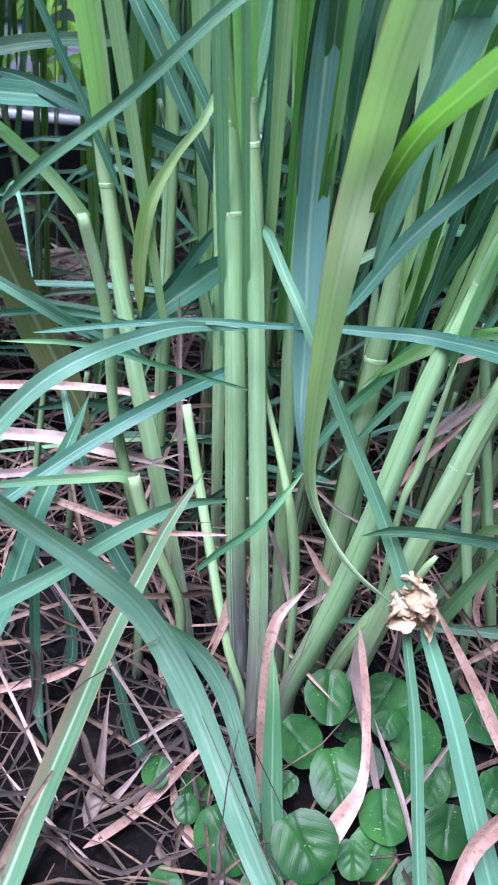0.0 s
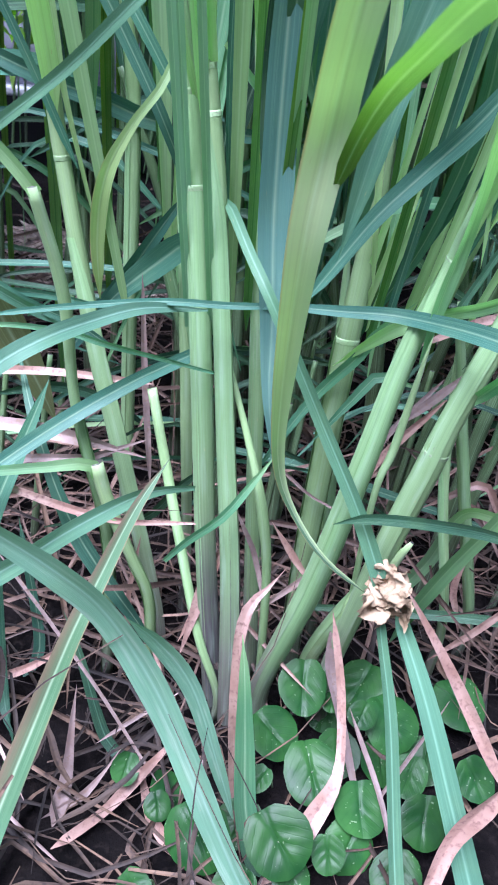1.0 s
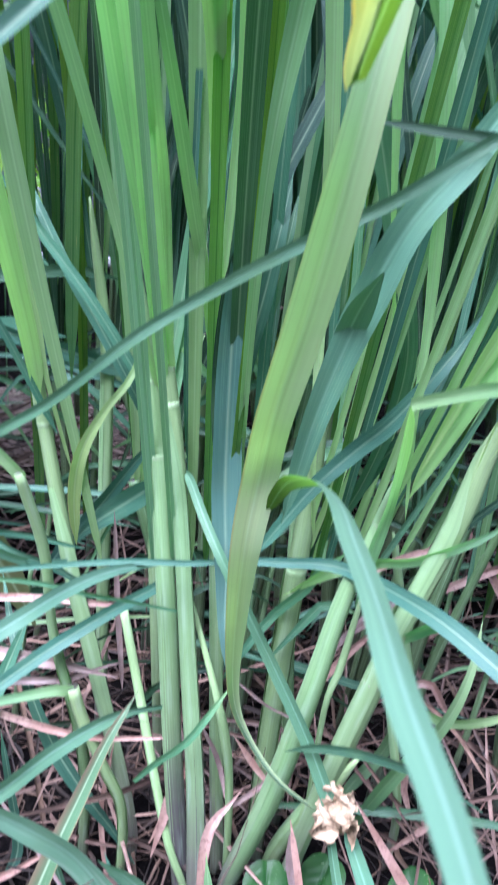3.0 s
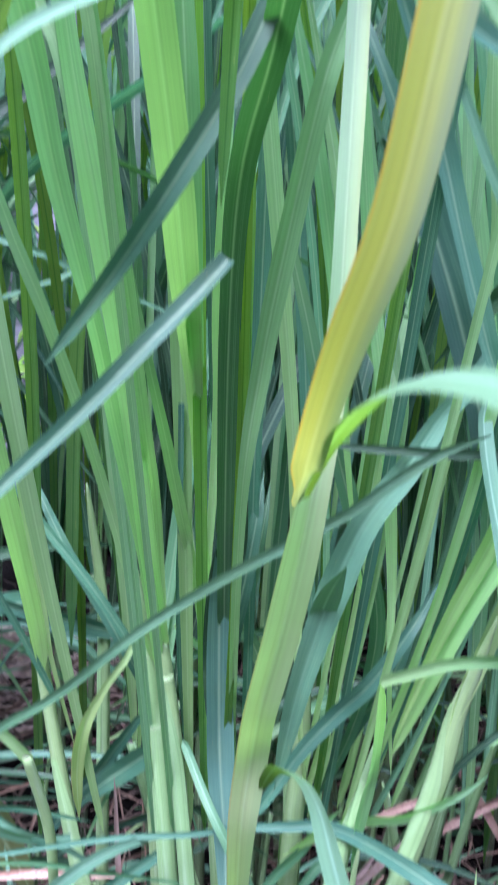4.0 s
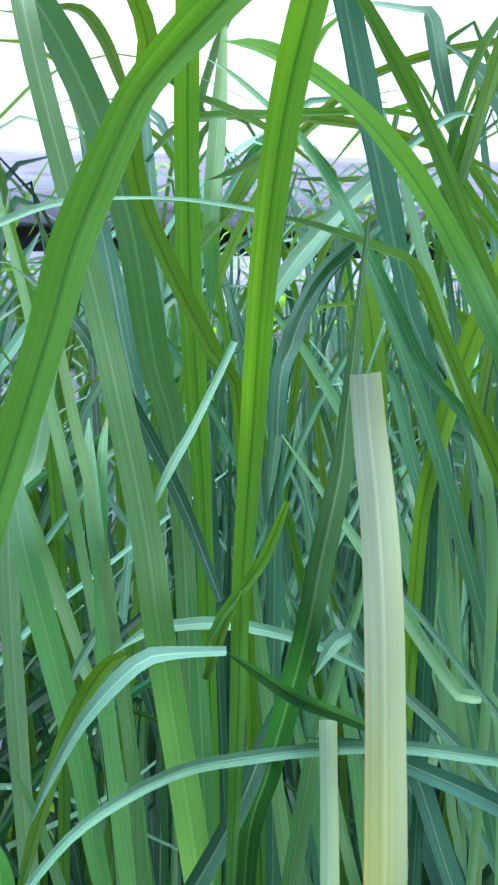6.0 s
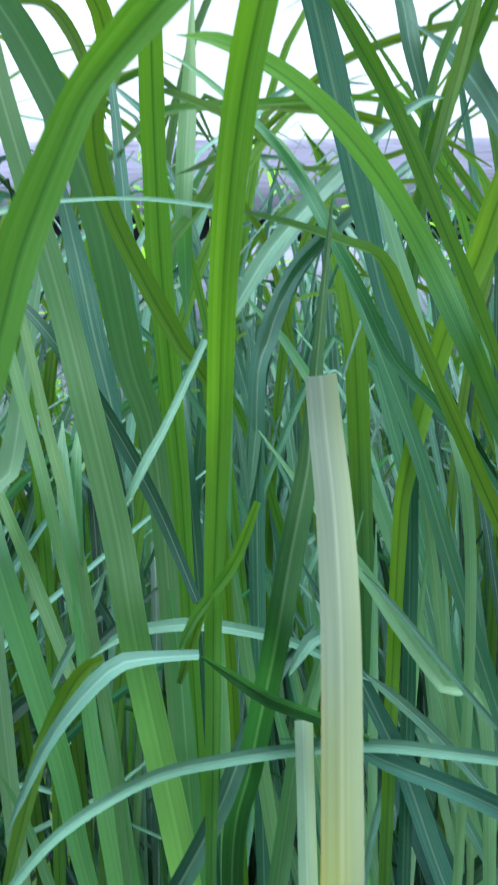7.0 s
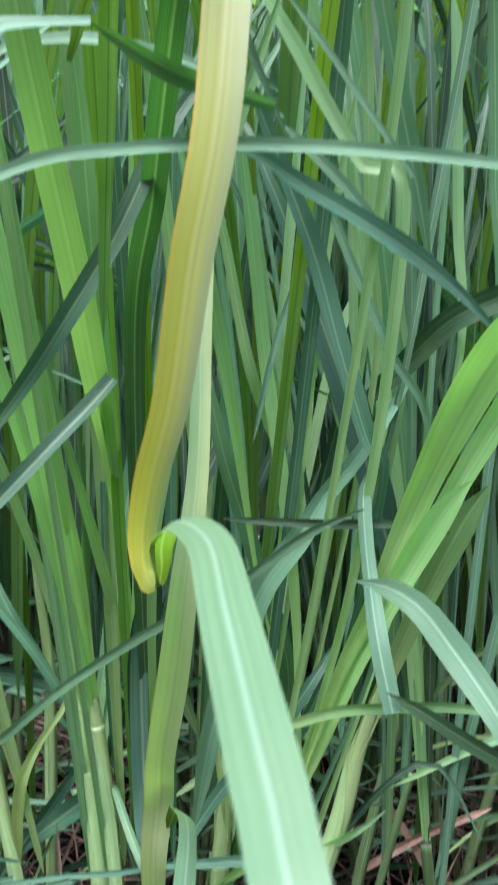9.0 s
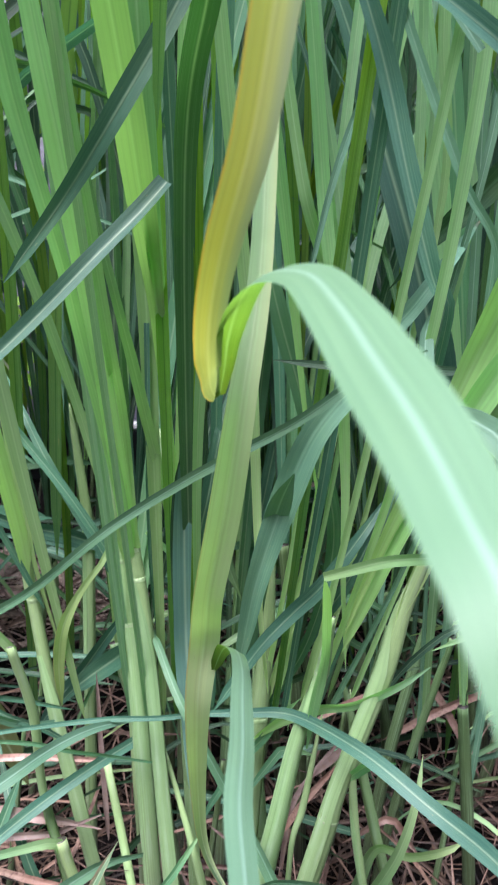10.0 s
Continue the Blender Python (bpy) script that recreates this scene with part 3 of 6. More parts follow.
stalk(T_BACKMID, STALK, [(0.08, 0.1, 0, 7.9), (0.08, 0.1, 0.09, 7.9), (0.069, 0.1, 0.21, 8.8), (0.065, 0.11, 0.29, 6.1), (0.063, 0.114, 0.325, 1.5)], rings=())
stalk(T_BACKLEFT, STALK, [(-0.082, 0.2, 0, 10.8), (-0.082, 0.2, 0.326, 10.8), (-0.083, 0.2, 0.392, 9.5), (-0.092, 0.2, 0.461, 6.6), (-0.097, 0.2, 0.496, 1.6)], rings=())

# leaf blades of the front clump: points along each blade and its width there in millimetres
leaf(T_MAIN, BRIGHT, [(-0.03, 0.047, 0.425, 9), (-0.038, 0.028, 0.485, 10.5), (-0.046, 0, 0.562, 11), (-0.052, -0.015, 0.609, 11.8), (-0.058, -0.03, 0.652, 13.1), (-0.064, -0.04, 0.689, 12.8), (-0.071, -0.05, 0.73, 10.6), (-0.077, -0.06, 0.774, 8.9), (-0.081, -0.07, 0.827, 8.4), (-0.083, -0.08, 0.877, 8.1), (-0.085, -0.088, 0.906, 1)])
leaf(T_MAIN, PALE, [(-0.029, 0.055, 0.384, 1), (-0.033, 0.045, 0.423, 7), (-0.039, 0.03, 0.475, 8), (-0.047, 0.015, 0.523, 8), (-0.057, -0.005, 0.577, 8), (-0.063, -0.03, 0.62, 7.8), (-0.071, -0.05, 0.659, 8.9), (-0.08, -0.065, 0.7, 10.9), (-0.087, -0.08, 0.743, 12.3), (-0.099, -0.1, 0.793, 13.9), (-0.109, -0.12, 0.835, 13.6), (-0.116, -0.13, 0.865, 11.7), (-0.125, -0.142, 0.892, 1)])
leaf(T_SECOND, PALE, [(-0.029, 0.047, 0.43, 6), (-0.035, 0.02, 0.522, 7.5), (-0.04, -0.005, 0.57, 7.5), (-0.044, -0.02, 0.606, 7.1), (-0.049, -0.035, 0.649, 8), (-0.053, -0.045, 0.677, 7.8), (-0.057, -0.055, 0.712, 7.6), (-0.063, -0.065, 0.76, 6.6), (-0.069, -0.075, 0.799, 6.6), (-0.079, -0.08, 0.837, 8.1), (-0.084, -0.09, 0.872, 10), (-0.089, -0.101, 0.9, 1)])
leaf(T_SECOND, TWOTONE, [(-0.003, 0.06, 0.466, 3.8), (-0.008, 0.04, 0.527, 6.2), (-0.013, 0.015, 0.587, 9), (-0.017, 0, 0.624, 12.8), (-0.022, -0.03, 0.665, 16.3), (-0.027, -0.06, 0.707, 16.9), (-0.043, -0.125, 0.81, 15.5), (-0.052, -0.135, 0.866, 15.6), (-0.067, -0.14, 0.93, 15.3), (-0.08, -0.14, 0.981, 14.5), (-0.096, -0.145, 1.038, 13.6), (-0.117, -0.15, 1.111, 13.3), (-0.132, -0.15, 1.17, 13), (-0.142, -0.15, 1.199, 1)])
leaf(T_THIRD, BRIGHT, [(-0.001, 0.07, 0.462, 3.9), (0.002, 0.05, 0.58, 7.4), (-0, 0.035, 0.637, 8.6), (-0, 0.01, 0.725, 6.8), (0.001, 0, 0.823, 7.9), (0.002, -0.02, 0.885, 8.2), (0.004, -0.03, 0.935, 8), (0.006, -0.038, 0.964, 1)])
leaf(T_THIRD, BRIGHT, [(-0.002, 0.07, 0.419, 4.7), (-0.01, 0.05, 0.47, 6), (-0.02, 0.035, 0.517, 7.6), (-0.028, 0.02, 0.557, 7), (-0.037, 0, 0.6, 5.7), (-0.047, -0.01, 0.644, 4.9), (-0.055, -0.02, 0.689, 3.8)])
leaf(T_LEFT, BRIGHT, [(-0.112, 0.088, 0.385, 7), (-0.115, 0.076, 0.425, 10.5), (-0.12, 0.05, 0.485, 12), (-0.126, 0.02, 0.549, 13.5), (-0.132, 0, 0.595, 15.9), (-0.133, -0.03, 0.641, 16.7), (-0.132, -0.06, 0.687, 15.6), (-0.131, -0.082, 0.71, 1)])
leaf(T_LEFT, BRIGHT, [(-0.106, 0.085, 0.395, 3.2), (-0.111, 0.08, 0.434, 5.1), (-0.119, 0.07, 0.497, 6.1), (-0.125, 0.055, 0.566, 6.3), (-0.131, 0.045, 0.616, 6.9), (-0.135, 0.03, 0.674, 7.7), (-0.139, 0.01, 0.735, 8), (-0.145, 0, 0.785, 7.8), (-0.15, -0.008, 0.814, 1)])
leaf(T_RIGHTFAN, FAN, [(0.112, -0.003, 0.383, 1), (0.121, -0.01, 0.422, 5.1), (0.134, -0.02, 0.47, 8.9), (0.154, -0.03, 0.527, 12.3), (0.172, -0.04, 0.585, 17.9), (0.188, -0.07, 0.648, 23.3), (0.2, -0.1, 0.687, 22.5), (0.209, -0.124, 0.708, 1)])
leaf(T_RIGHTFAN, FAN, [(0.114, 0.009, 0.365, 1), (0.123, 0, 0.403, 9.7), (0.143, -0.02, 0.473, 11.9), (0.163, -0.03, 0.523, 14.8), (0.184, -0.05, 0.577, 15.7), (0.198, -0.063, 0.602, 1)])
leaf(T_RIGHTBROAD, BRIGHT, [(0.144, -0.004, 0.385, 1), (0.158, 0, 0.423, 10.4), (0.176, 0.005, 0.465, 12.6), (0.195, 0, 0.516, 15.8), (0.214, -0.01, 0.565, 17.2), (0.228, -0.017, 0.592, 1)])
leaf(T_KNEESTALK, PALE, [(-0.109, 0.018, 0.362, 7.5), (-0.114, 0.017, 0.369, 7.2), (-0.126, 0.015, 0.383, 6.8), (-0.138, 0.01, 0.395, 6.5), (-0.154, 0, 0.41, 6.2), (-0.185, -0.03, 0.43, 4)], foot=False)
leaf(T_RIGHTBROAD, GREEN, [(0.115, -0.006, 0.273, 4.4), (0.124, -0.01, 0.284, 6.8), (0.131, -0.03, 0.307, 6.9), (0.14, -0.056, 0.326, 1)])
leaf(T_MAIN, OLIVE, [(0.083, -0.035, 0.165, 1.7), (0.055, -0.03, 0.185, 3), (0.035, -0.02, 0.208, 3.9), (0.023, -0.02, 0.238, 6.3), (0.018, -0.035, 0.291, 9.8), (0.016, -0.065, 0.37, 14.7), (0.019, -0.075, 0.419, 16.9), (0.02, -0.098, 0.457, 15.6), (0.026, -0.125, 0.512, 15.8), (0.031, -0.15, 0.572, 12.7), (0.036, -0.155, 0.621, 9.7), (0.037, -0.155, 0.69, 8.7), (0.038, -0.15, 0.776, 8.7)])
leaf(T_MAIN, YELLOW, [(0.0188, -0.198, 0.5815, 4.0), (0.0166, -0.212, 0.587, 7.6), (0.0152, -0.232, 0.598, 8.6), (0.015, -0.254, 0.616, 9), (0.018, -0.269, 0.637, 10), (0.024, -0.281, 0.662, 10.8), (0.029, -0.29, 0.7, 11.8), (0.035, -0.292, 0.735, 12.4), (0.038, -0.286, 0.775, 13), (0.041, -0.276, 0.82, 13.2), (0.042, -0.266, 0.86, 13), (0.041, -0.26, 0.89, 12.2), (0.04, -0.259, 0.912, 11.6)], fold=0.2, foot=False)
leaf(T_MAIN, ARCH, [(0.02, -0.198, 0.582, 4.5), (0.021, -0.214, 0.595, 8.2), (0.021, -0.24, 0.608, 9.7), (0.023, -0.268, 0.622, 9.5), (0.027, -0.295, 0.63, 8.5), (0.033, -0.325, 0.632, 10.8), (0.0345, -0.36, 0.628, 11.6), (0.036, -0.38, 0.623, 12.0), (0.0372, -0.397, 0.619, 11.8), (0.0385, -0.407, 0.615, 11.3), (0.039, -0.415, 0.612, 10.8), (0.04, -0.425, 0.608, 10.3), (0.0415, -0.43, 0.602, 9.4), (0.052, -0.455, 0.562, 1)], axis=(0.72, 0.3, 0.4), fold=0.2, foot=False)
leaf(T_THIRD, BLUISH, [(0.026, 0.01, 0.215, 2.4), (0.016, 0.006, 0.263, 7.1), (0.013, 0.014, 0.308, 13.8), (0.008, 0.022, 0.368, 17.2), (0.005, 0.02, 0.458, 15.4), (0.006, 0.015, 0.505, 9.7), (0.008, 0, 0.593, 4.8)])
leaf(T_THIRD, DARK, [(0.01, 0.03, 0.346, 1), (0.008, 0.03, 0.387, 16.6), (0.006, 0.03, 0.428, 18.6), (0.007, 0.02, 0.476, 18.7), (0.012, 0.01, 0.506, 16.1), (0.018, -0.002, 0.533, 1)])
leaf(T_MAIN, SEAGREEN, [(-0.021, 0.05, 0.355, 4.5), (-0.015, 0.045, 0.359, 5.6), (-0.002, 0.015, 0.342, 6), (0.012, -0.005, 0.322, 6.2), (0.043, -0.012, 0.264, 7.5), (0.068, -0.025, 0.219, 8.7), (0.084, -0.036, 0.185, 9.1), (0.091, -0.042, 0.167, 8.5)], fold=0.6)
leaf(T_MAIN, SEAGREEN, [(0.086, -0.042, 0.169, 4.9), (0.091, -0.05, 0.146, 6), (0.1, -0.075, 0.104, 7.3), (0.109, -0.12, 0.031, 8.5), (0.115, -0.14, 0.006, 8.6), (0.12, -0.156, 0.006, 1)], fold=0.7)
leaf(T_MAIN, SEAGREEN, [(0.096, -0.042, 0.17, 6.6), (0.103, -0.045, 0.152, 8.6), (0.118, -0.07, 0.12, 11.8), (0.137, -0.1, 0.071, 13.7), (0.16, -0.13, 0.013, 14.5), (0.172, -0.145, 0.006, 1)], fold=0.7)
leaf(T_KNEESTALK, GLAUCOUS, [(-0.167, -0.079, 0.24, 1), (-0.144, -0.07, 0.271, 9.2), (-0.119, -0.06, 0.299, 9.1), (-0.097, -0.05, 0.313, 9.2), (-0.076, -0.02, 0.313, 8.1), (-0.052, 0, 0.314, 6), (-0.021, 0.026, 0.305, 1)])
leaf(T_RIGHTBROAD, TEAL, [(-0.139, 0.02, 0.294, 2.9), (-0.1, 0.015, 0.304, 3.4), (-0.047, 0.01, 0.314, 3.7), (-0.01, 0.01, 0.315, 3.7), (0.018, 0.015, 0.315, 3.7), (0.049, 0.018, 0.314, 6), (0.084, 0.012, 0.316, 7.9), (0.119, -0.05, 0.33, 10.2), (0.152, -0.09, 0.321, 10.8), (0.184, -0.11, 0.303, 11.2), (0.215, -0.129, 0.276, 1)])
leaf(T_KNEESTALK, TEAL, [(-0.015, 0.081, 0.263, 4.4), (-0.029, 0.07, 0.258, 8), (-0.063, 0.05, 0.246, 9.2), (-0.102, 0.03, 0.226, 9.7), (-0.14, 0.01, 0.202, 8.9), (-0.172, 0, 0.176, 9), (-0.198, -0.008, 0.149, 1)])
leaf(T_KNEESTALK, GLAUCOUS, [(0, 0.04, 0.182, 1), (-0.037, 0.027, 0.186, 5.8), (-0.057, 0.02, 0.183, 9.3), (-0.09, 0, 0.172, 11.8), (-0.118, -0.03, 0.167, 12.6), (-0.155, -0.06, 0.158, 12.6), (-0.182, -0.082, 0.146, 1)])
leaf(T_MAIN, FROSTED, [(-0.146, -0.151, 0.319, 1), (-0.123, -0.14, 0.298, 8.8), (-0.103, -0.13, 0.271, 10.9), (-0.078, -0.12, 0.242, 13.1), (-0.056, -0.11, 0.209, 15.1), (-0.031, -0.105, 0.154, 16.4), (-0.009, -0.11, 0.097, 16.1), (0.02, -0.12, 0.024, 14.5), (0.033, -0.124, 0.006, 1)])
leaf(T_MAIN, FROSTED, [(-0.048, -0.1, 0.198, 3.9), (-0.031, -0.09, 0.171, 10.1), (-0.013, -0.085, 0.135, 10.6), (0.005, -0.09, 0.078, 8.5), (0.016, -0.093, 0.039, 1)])
leaf(T_CUTSTUB, BROWNEDGE, [(-0.036, 0.001, 0.225, 1), (-0.052, -0.02, 0.205, 6.5), (-0.067, -0.04, 0.176, 9.7), (-0.083, -0.06, 0.141, 11.6), (-0.102, -0.08, 0.087, 14.5), (-0.118, -0.1, 0.042, 15.3), (-0.132, -0.13, 0.006, 15.9), (-0.14, -0.147, 0.006, 1)])
leaf(T_MAIN, GREEN, [(0.013, -0.041, 0.135, 1), (0.017, -0.05, 0.106, 6.9), (0.021, -0.06, 0.063, 12), (0.025, -0.08, 0.025, 13.4), (0.034, -0.1, 0.006, 14), (0.038, -0.108, 0.006, 1)])
leaf(T_RIGHTBROAD, DARK, [(0.056, -0.03, 0.21, 3.2), (0.073, -0.035, 0.219, 6.3), (0.1, -0.05, 0.229, 6.7), (0.124, -0.08, 0.246, 6.2), (0.147, -0.109, 0.252, 1)])
leaf(T_KNEESTALK, TEAL, [(-0.115, 0.06, 0.238, 2.9), (-0.129, 0.04, 0.201, 9.4), (-0.143, 0.02, 0.165, 13), (-0.158, 0, 0.115, 14.7), (-0.173, -0.02, 0.084, 14.6), (-0.186, -0.038, 0.051, 1)])
leaf(T_KNEESTALK, DARK, [(-0.148, 0.046, 0.176, 1), (-0.148, 0.04, 0.146, 5.3), (-0.148, 0.03, 0.081, 7.1), (-0.143, 0.01, 0.008, 7.4), (-0.129, -0.02, 0.006, 7.5), (-0.131, -0.04, 0.006, 7.8), (-0.132, -0.048, 0.006, 1)])
leaf(T_CUTSTUB, DARK, [(-0.101, 0.014, 0.093, 1), (-0.088, 0, 0.068, 5.4), (-0.069, -0.02, 0.016, 8.6), (-0.054, -0.03, 0.006, 8), (-0.046, -0.04, 0.006, 6.5), (-0.038, -0.049, 0.006, 1)])
leaf(T_KNEESTALK, TEAL, [(-0.14, 0.065, 0.128, 1), (-0.135, 0.06, 0.099, 5.7), (-0.126, 0.05, 0.027, 8.5), (-0.133, 0.04, 0.006, 6.2), (-0.136, 0.035, 0.006, 1)])
leaf(T_CUTSTUB, GREEN, [(0.023, 0.01, 0.225, 2.7), (0.011, 0, 0.212, 4.7), (-0.004, -0.01, 0.195, 5.7), (-0.023, -0.01, 0.176, 5.1), (-0.036, -0.01, 0.16, 3.1)])
leaf(T_CUTSTUB, TEAL, [(-0.059, 0.038, 0.037, 1), (-0.045, 0.02, 0.014, 7.5), (-0.037, 0.01, 0.006, 10), (-0.033, 0, 0.006, 6.7), (-0.028, -0.013, 0.006, 1)])
leaf(T_BACKLEFT, TEAL, [(-0.011, 0.084, 0.334, 1), (-0.037, 0.1, 0.318, 14.4), (-0.053, 0.11, 0.302, 17.1), (-0.076, 0.12, 0.279, 13.1), (-0.092, 0.13, 0.259, 6.4), (-0.112, 0.143, 0.228, 1)])
leaf(T_BACKLEFT, TEAL, [(-0.04, 0.13, 0.341, 3.7), (-0.063, 0.14, 0.303, 9.3), (-0.083, 0.15, 0.269, 11.4), (-0.108, 0.16, 0.232, 11), (-0.127, 0.168, 0.198, 1)])
leaf(T_RIGHTBACK, PALE, [(0.056, 0.057, 0.264, 1), (0.077, 0.04, 0.292, 8.1), (0.089, 0.03, 0.305, 8.5), (0.107, 0.02, 0.317, 7.6), (0.124, 0, 0.332, 7.8), (0.146, -0.026, 0.342, 1)])
leaf(T_THIRD, GREEN, [(0.093, 0.033, 0.318, 1), (0.077, 0.044, 0.293, 6.1), (0.068, 0.05, 0.273, 7), (0.052, 0.06, 0.246, 6.5), (0.034, 0.06, 0.215, 5.2), (0.016, 0.06, 0.179, 1)])
leaf(T_KNEESTALK, DULL, [(-0.084, 0.06, 0.293, 4.1), (-0.085, 0.055, 0.331, 7.9), (-0.08, 0.05, 0.365, 8.1), (-0.067, 0.055, 0.391, 4.9), (-0.053, 0.06, 0.41, 4.3), (-0.045, 0.07, 0.43, 3.7)])
leaf(T_KNEESTALK, SEAGREEN, [(-0.156, 0.011, 0.361, 1), (-0.13, 0, 0.388, 5.5), (-0.085, -0.02, 0.425, 5.6), (-0.039, -0.035, 0.469, 5.9), (0.004, -0.04, 0.5, 6.1), (0.036, -0.05, 0.522, 6.2), (0.069, -0.05, 0.541, 6.1), (0.106, -0.05, 0.568, 5.5), (0.138, -0.05, 0.582, 1)])
leaf(T_RIGHTFAN, SEAGREEN, [(0.042, 0.008, 0.345, 1), (0.047, 0, 0.385, 10.1), (0.053, -0.01, 0.429, 14.2), (0.068, -0.015, 0.486, 18.6), (0.082, -0.02, 0.526, 16.9), (0.105, -0.015, 0.556, 15.1), (0.123, -0.01, 0.584, 12.1), (0.14, -0.006, 0.603, 10.9), (0.166, 0, 0.622, 1)])
leaf(T_RIGHTBROAD, GLAUCOUS, [(0.149, -0.012, 0.601, 5.8), (0.144, -0.022, 0.584, 8.9), (0.141, -0.05, 0.551, 10.1), (0.14, -0.085, 0.515, 11.3), (0.146, -0.1, 0.479, 10.9)])
leaf(T_RIGHTBROAD, GLAUCOUS, [(0.109, -0.15, 0.569, 2.1), (0.122, -0.16, 0.569, 8.3), (0.134, -0.175, 0.564, 11.5), (0.146, -0.19, 0.548, 13), (0.158, -0.21, 0.529, 11.8), (0.167, -0.22, 0.512, 10.6), (0.182, -0.236, 0.479, 1)], fold=0.25)
leaf(T_MAIN, ARCH, [(0.024, -0.07, 0.395, 5.5), (0.028, -0.09, 0.42, 7.6), (0.03, -0.12, 0.439, 8.8), (0.033, -0.15, 0.453, 8.8), (0.033, -0.19, 0.466, 8.8), (0.031, -0.225, 0.473, 8.6), (0.029, -0.262, 0.48, 9), (0.026, -0.3, 0.487, 8.6), (0.026, -0.33, 0.489, 8.4), (0.026, -0.36, 0.486, 7.6), (0.026, -0.4, 0.472, 1)], axis=(0.8, 0.1, -0.55), fold=0.2)
leaf(T_MAIN, MID, [(0.0865, -0.06, 0.4515, 6), (0.102, -0.06, 0.456, 6.6), (0.125, -0.06, 0.462, 7), (0.15, -0.07, 0.468, 6.8), (0.186, -0.084, 0.474, 6), (0.22, -0.1, 0.474, 1)], foot=False)
leaf(T_RIGHTFAN, PALE, [(0.087, -0.06, 0.453, 3.4), (0.093, -0.04, 0.421, 6.1), (0.099, -0.01, 0.373, 6.7), (0.096, -0, 0.332, 7.6), (0.094, 0.008, 0.292, 1)])
leaf(T_FARRIGHT, DARK, [(0.056, -0.02, 0.57, 2.6), (0.081, -0.02, 0.568, 4.6), (0.107, -0.02, 0.567, 5.2), (0.134, -0.02, 0.566, 5.9), (0.167, -0.02, 0.566, 5.3), (0.202, -0.02, 0.56, 1)])
leaf(T_BACKMID, PALE, [(0.209, 0.02, 0.173, 1), (0.189, 0.05, 0.165, 8.5), (0.169, 0.08, 0.147, 8.2), (0.157, 0.09, 0.095, 10.4), (0.141, 0.1, 0.051, 9.1), (0.129, 0.107, 0.013, 1)])
leaf(T_RIGHTBROAD, PALE, [(0.173, -0.012, 0.235, 1), (0.163, 0, 0.208, 8.2), (0.147, 0.02, 0.146, 10.5), (0.136, 0.04, 0.087, 9.8), (0.13, 0.051, 0.048, 1)])
leaf(T_BACKMID, TEAL, [(0.067, 0.099, 0.246, 1), (0.079, 0.09, 0.284, 6.6), (0.092, 0.08, 0.319, 9.1), (0.106, 0.07, 0.356, 10), (0.122, 0.06, 0.389, 9.5), (0.139, 0.049, 0.414, 1)])
leaf(T_FORKSTALK, TEAL, [(0.028, 0.02, 0.314, 3.5), (0.041, 0.02, 0.335, 7.1), (0.06, 0.02, 0.365, 9), (0.082, 0.02, 0.391, 10.4), (0.099, 0.01, 0.416, 10.5), (0.12, -0.003, 0.437, 1)])
leaf(T_RIGHTBACK, GLAUCOUS, [(0.054, 0.065, 0.325, 1), (0.055, 0.05, 0.363, 11.4), (0.057, 0.03, 0.406, 12.8), (0.059, 0, 0.449, 13.9), (0.064, -0.02, 0.483, 14.1), (0.069, -0.04, 0.507, 1)])
leaf(T_BACKLEFT, TEAL, [(-0.115, 0.219, 0.385, 1), (-0.144, 0.2, 0.394, 15.7), (-0.174, 0.18, 0.397, 16.7), (-0.206, 0.16, 0.398, 14.6), (-0.24, 0.139, 0.389, 1)])
leaf(T_CENTREBACK, TEAL, [(0.049, 0.229, 0.351, 1), (0.015, 0.22, 0.36, 8.4), (-0.064, 0.2, 0.368, 12.1), (-0.103, 0.19, 0.381, 14.1), (-0.14, 0.18, 0.393, 11.4), (-0.177, 0.17, 0.395, 1)])
leaf(T_CENTREBACK, TEAL, [(-0.12, 0.12, 0.487, 1), (-0.1, 0.12, 0.462, 7.7), (-0.082, 0.12, 0.431, 8.7), (-0.059, 0.12, 0.389, 7.7), (-0.041, 0.13, 0.347, 5.9), (-0.028, 0.137, 0.31, 1)])
leaf(T_BACKLEFT, DARK, [(-0.078, 0.269, 0.422, 1), (-0.113, 0.25, 0.431, 9), (-0.168, 0.22, 0.429, 10.2), (-0.213, 0.2, 0.419, 10.7), (-0.244, 0.186, 0.406, 1)])
leaf(T_KNEESTALK, GLAUCOUS, [(-0.199, 0.007, 0.339, 1), (-0.168, 0.02, 0.327, 5.5), (-0.144, 0.03, 0.31, 6.4), (-0.113, 0.05, 0.284, 6.1), (-0.09, 0.06, 0.279, 4.9)])
leaf(T_BACKLEFT, DULLBACK, [(-0.199, 0.087, 0.38, 1), (-0.191, 0.1, 0.353, 17.3), (-0.178, 0.12, 0.294, 22.7), (-0.162, 0.14, 0.239, 28.6), (-0.144, 0.15, 0.19, 17.3), (-0.132, 0.157, 0.152, 1)])
leaf(T_THIRD, TEAL, [(0.027, 0.028, 0.495, 1), (0.021, 0.04, 0.467, 11), (0.016, 0.05, 0.435, 11.7), (0.015, 0.06, 0.403, 6.2), (0.014, 0.07, 0.364, 1)])
leaf(T_LEFT, PALE, [(-0.022, 0.06, 0.433, 3.6), (-0.011, 0.065, 0.42, 4.3), (-0.003, 0.07, 0.411, 4.4)])
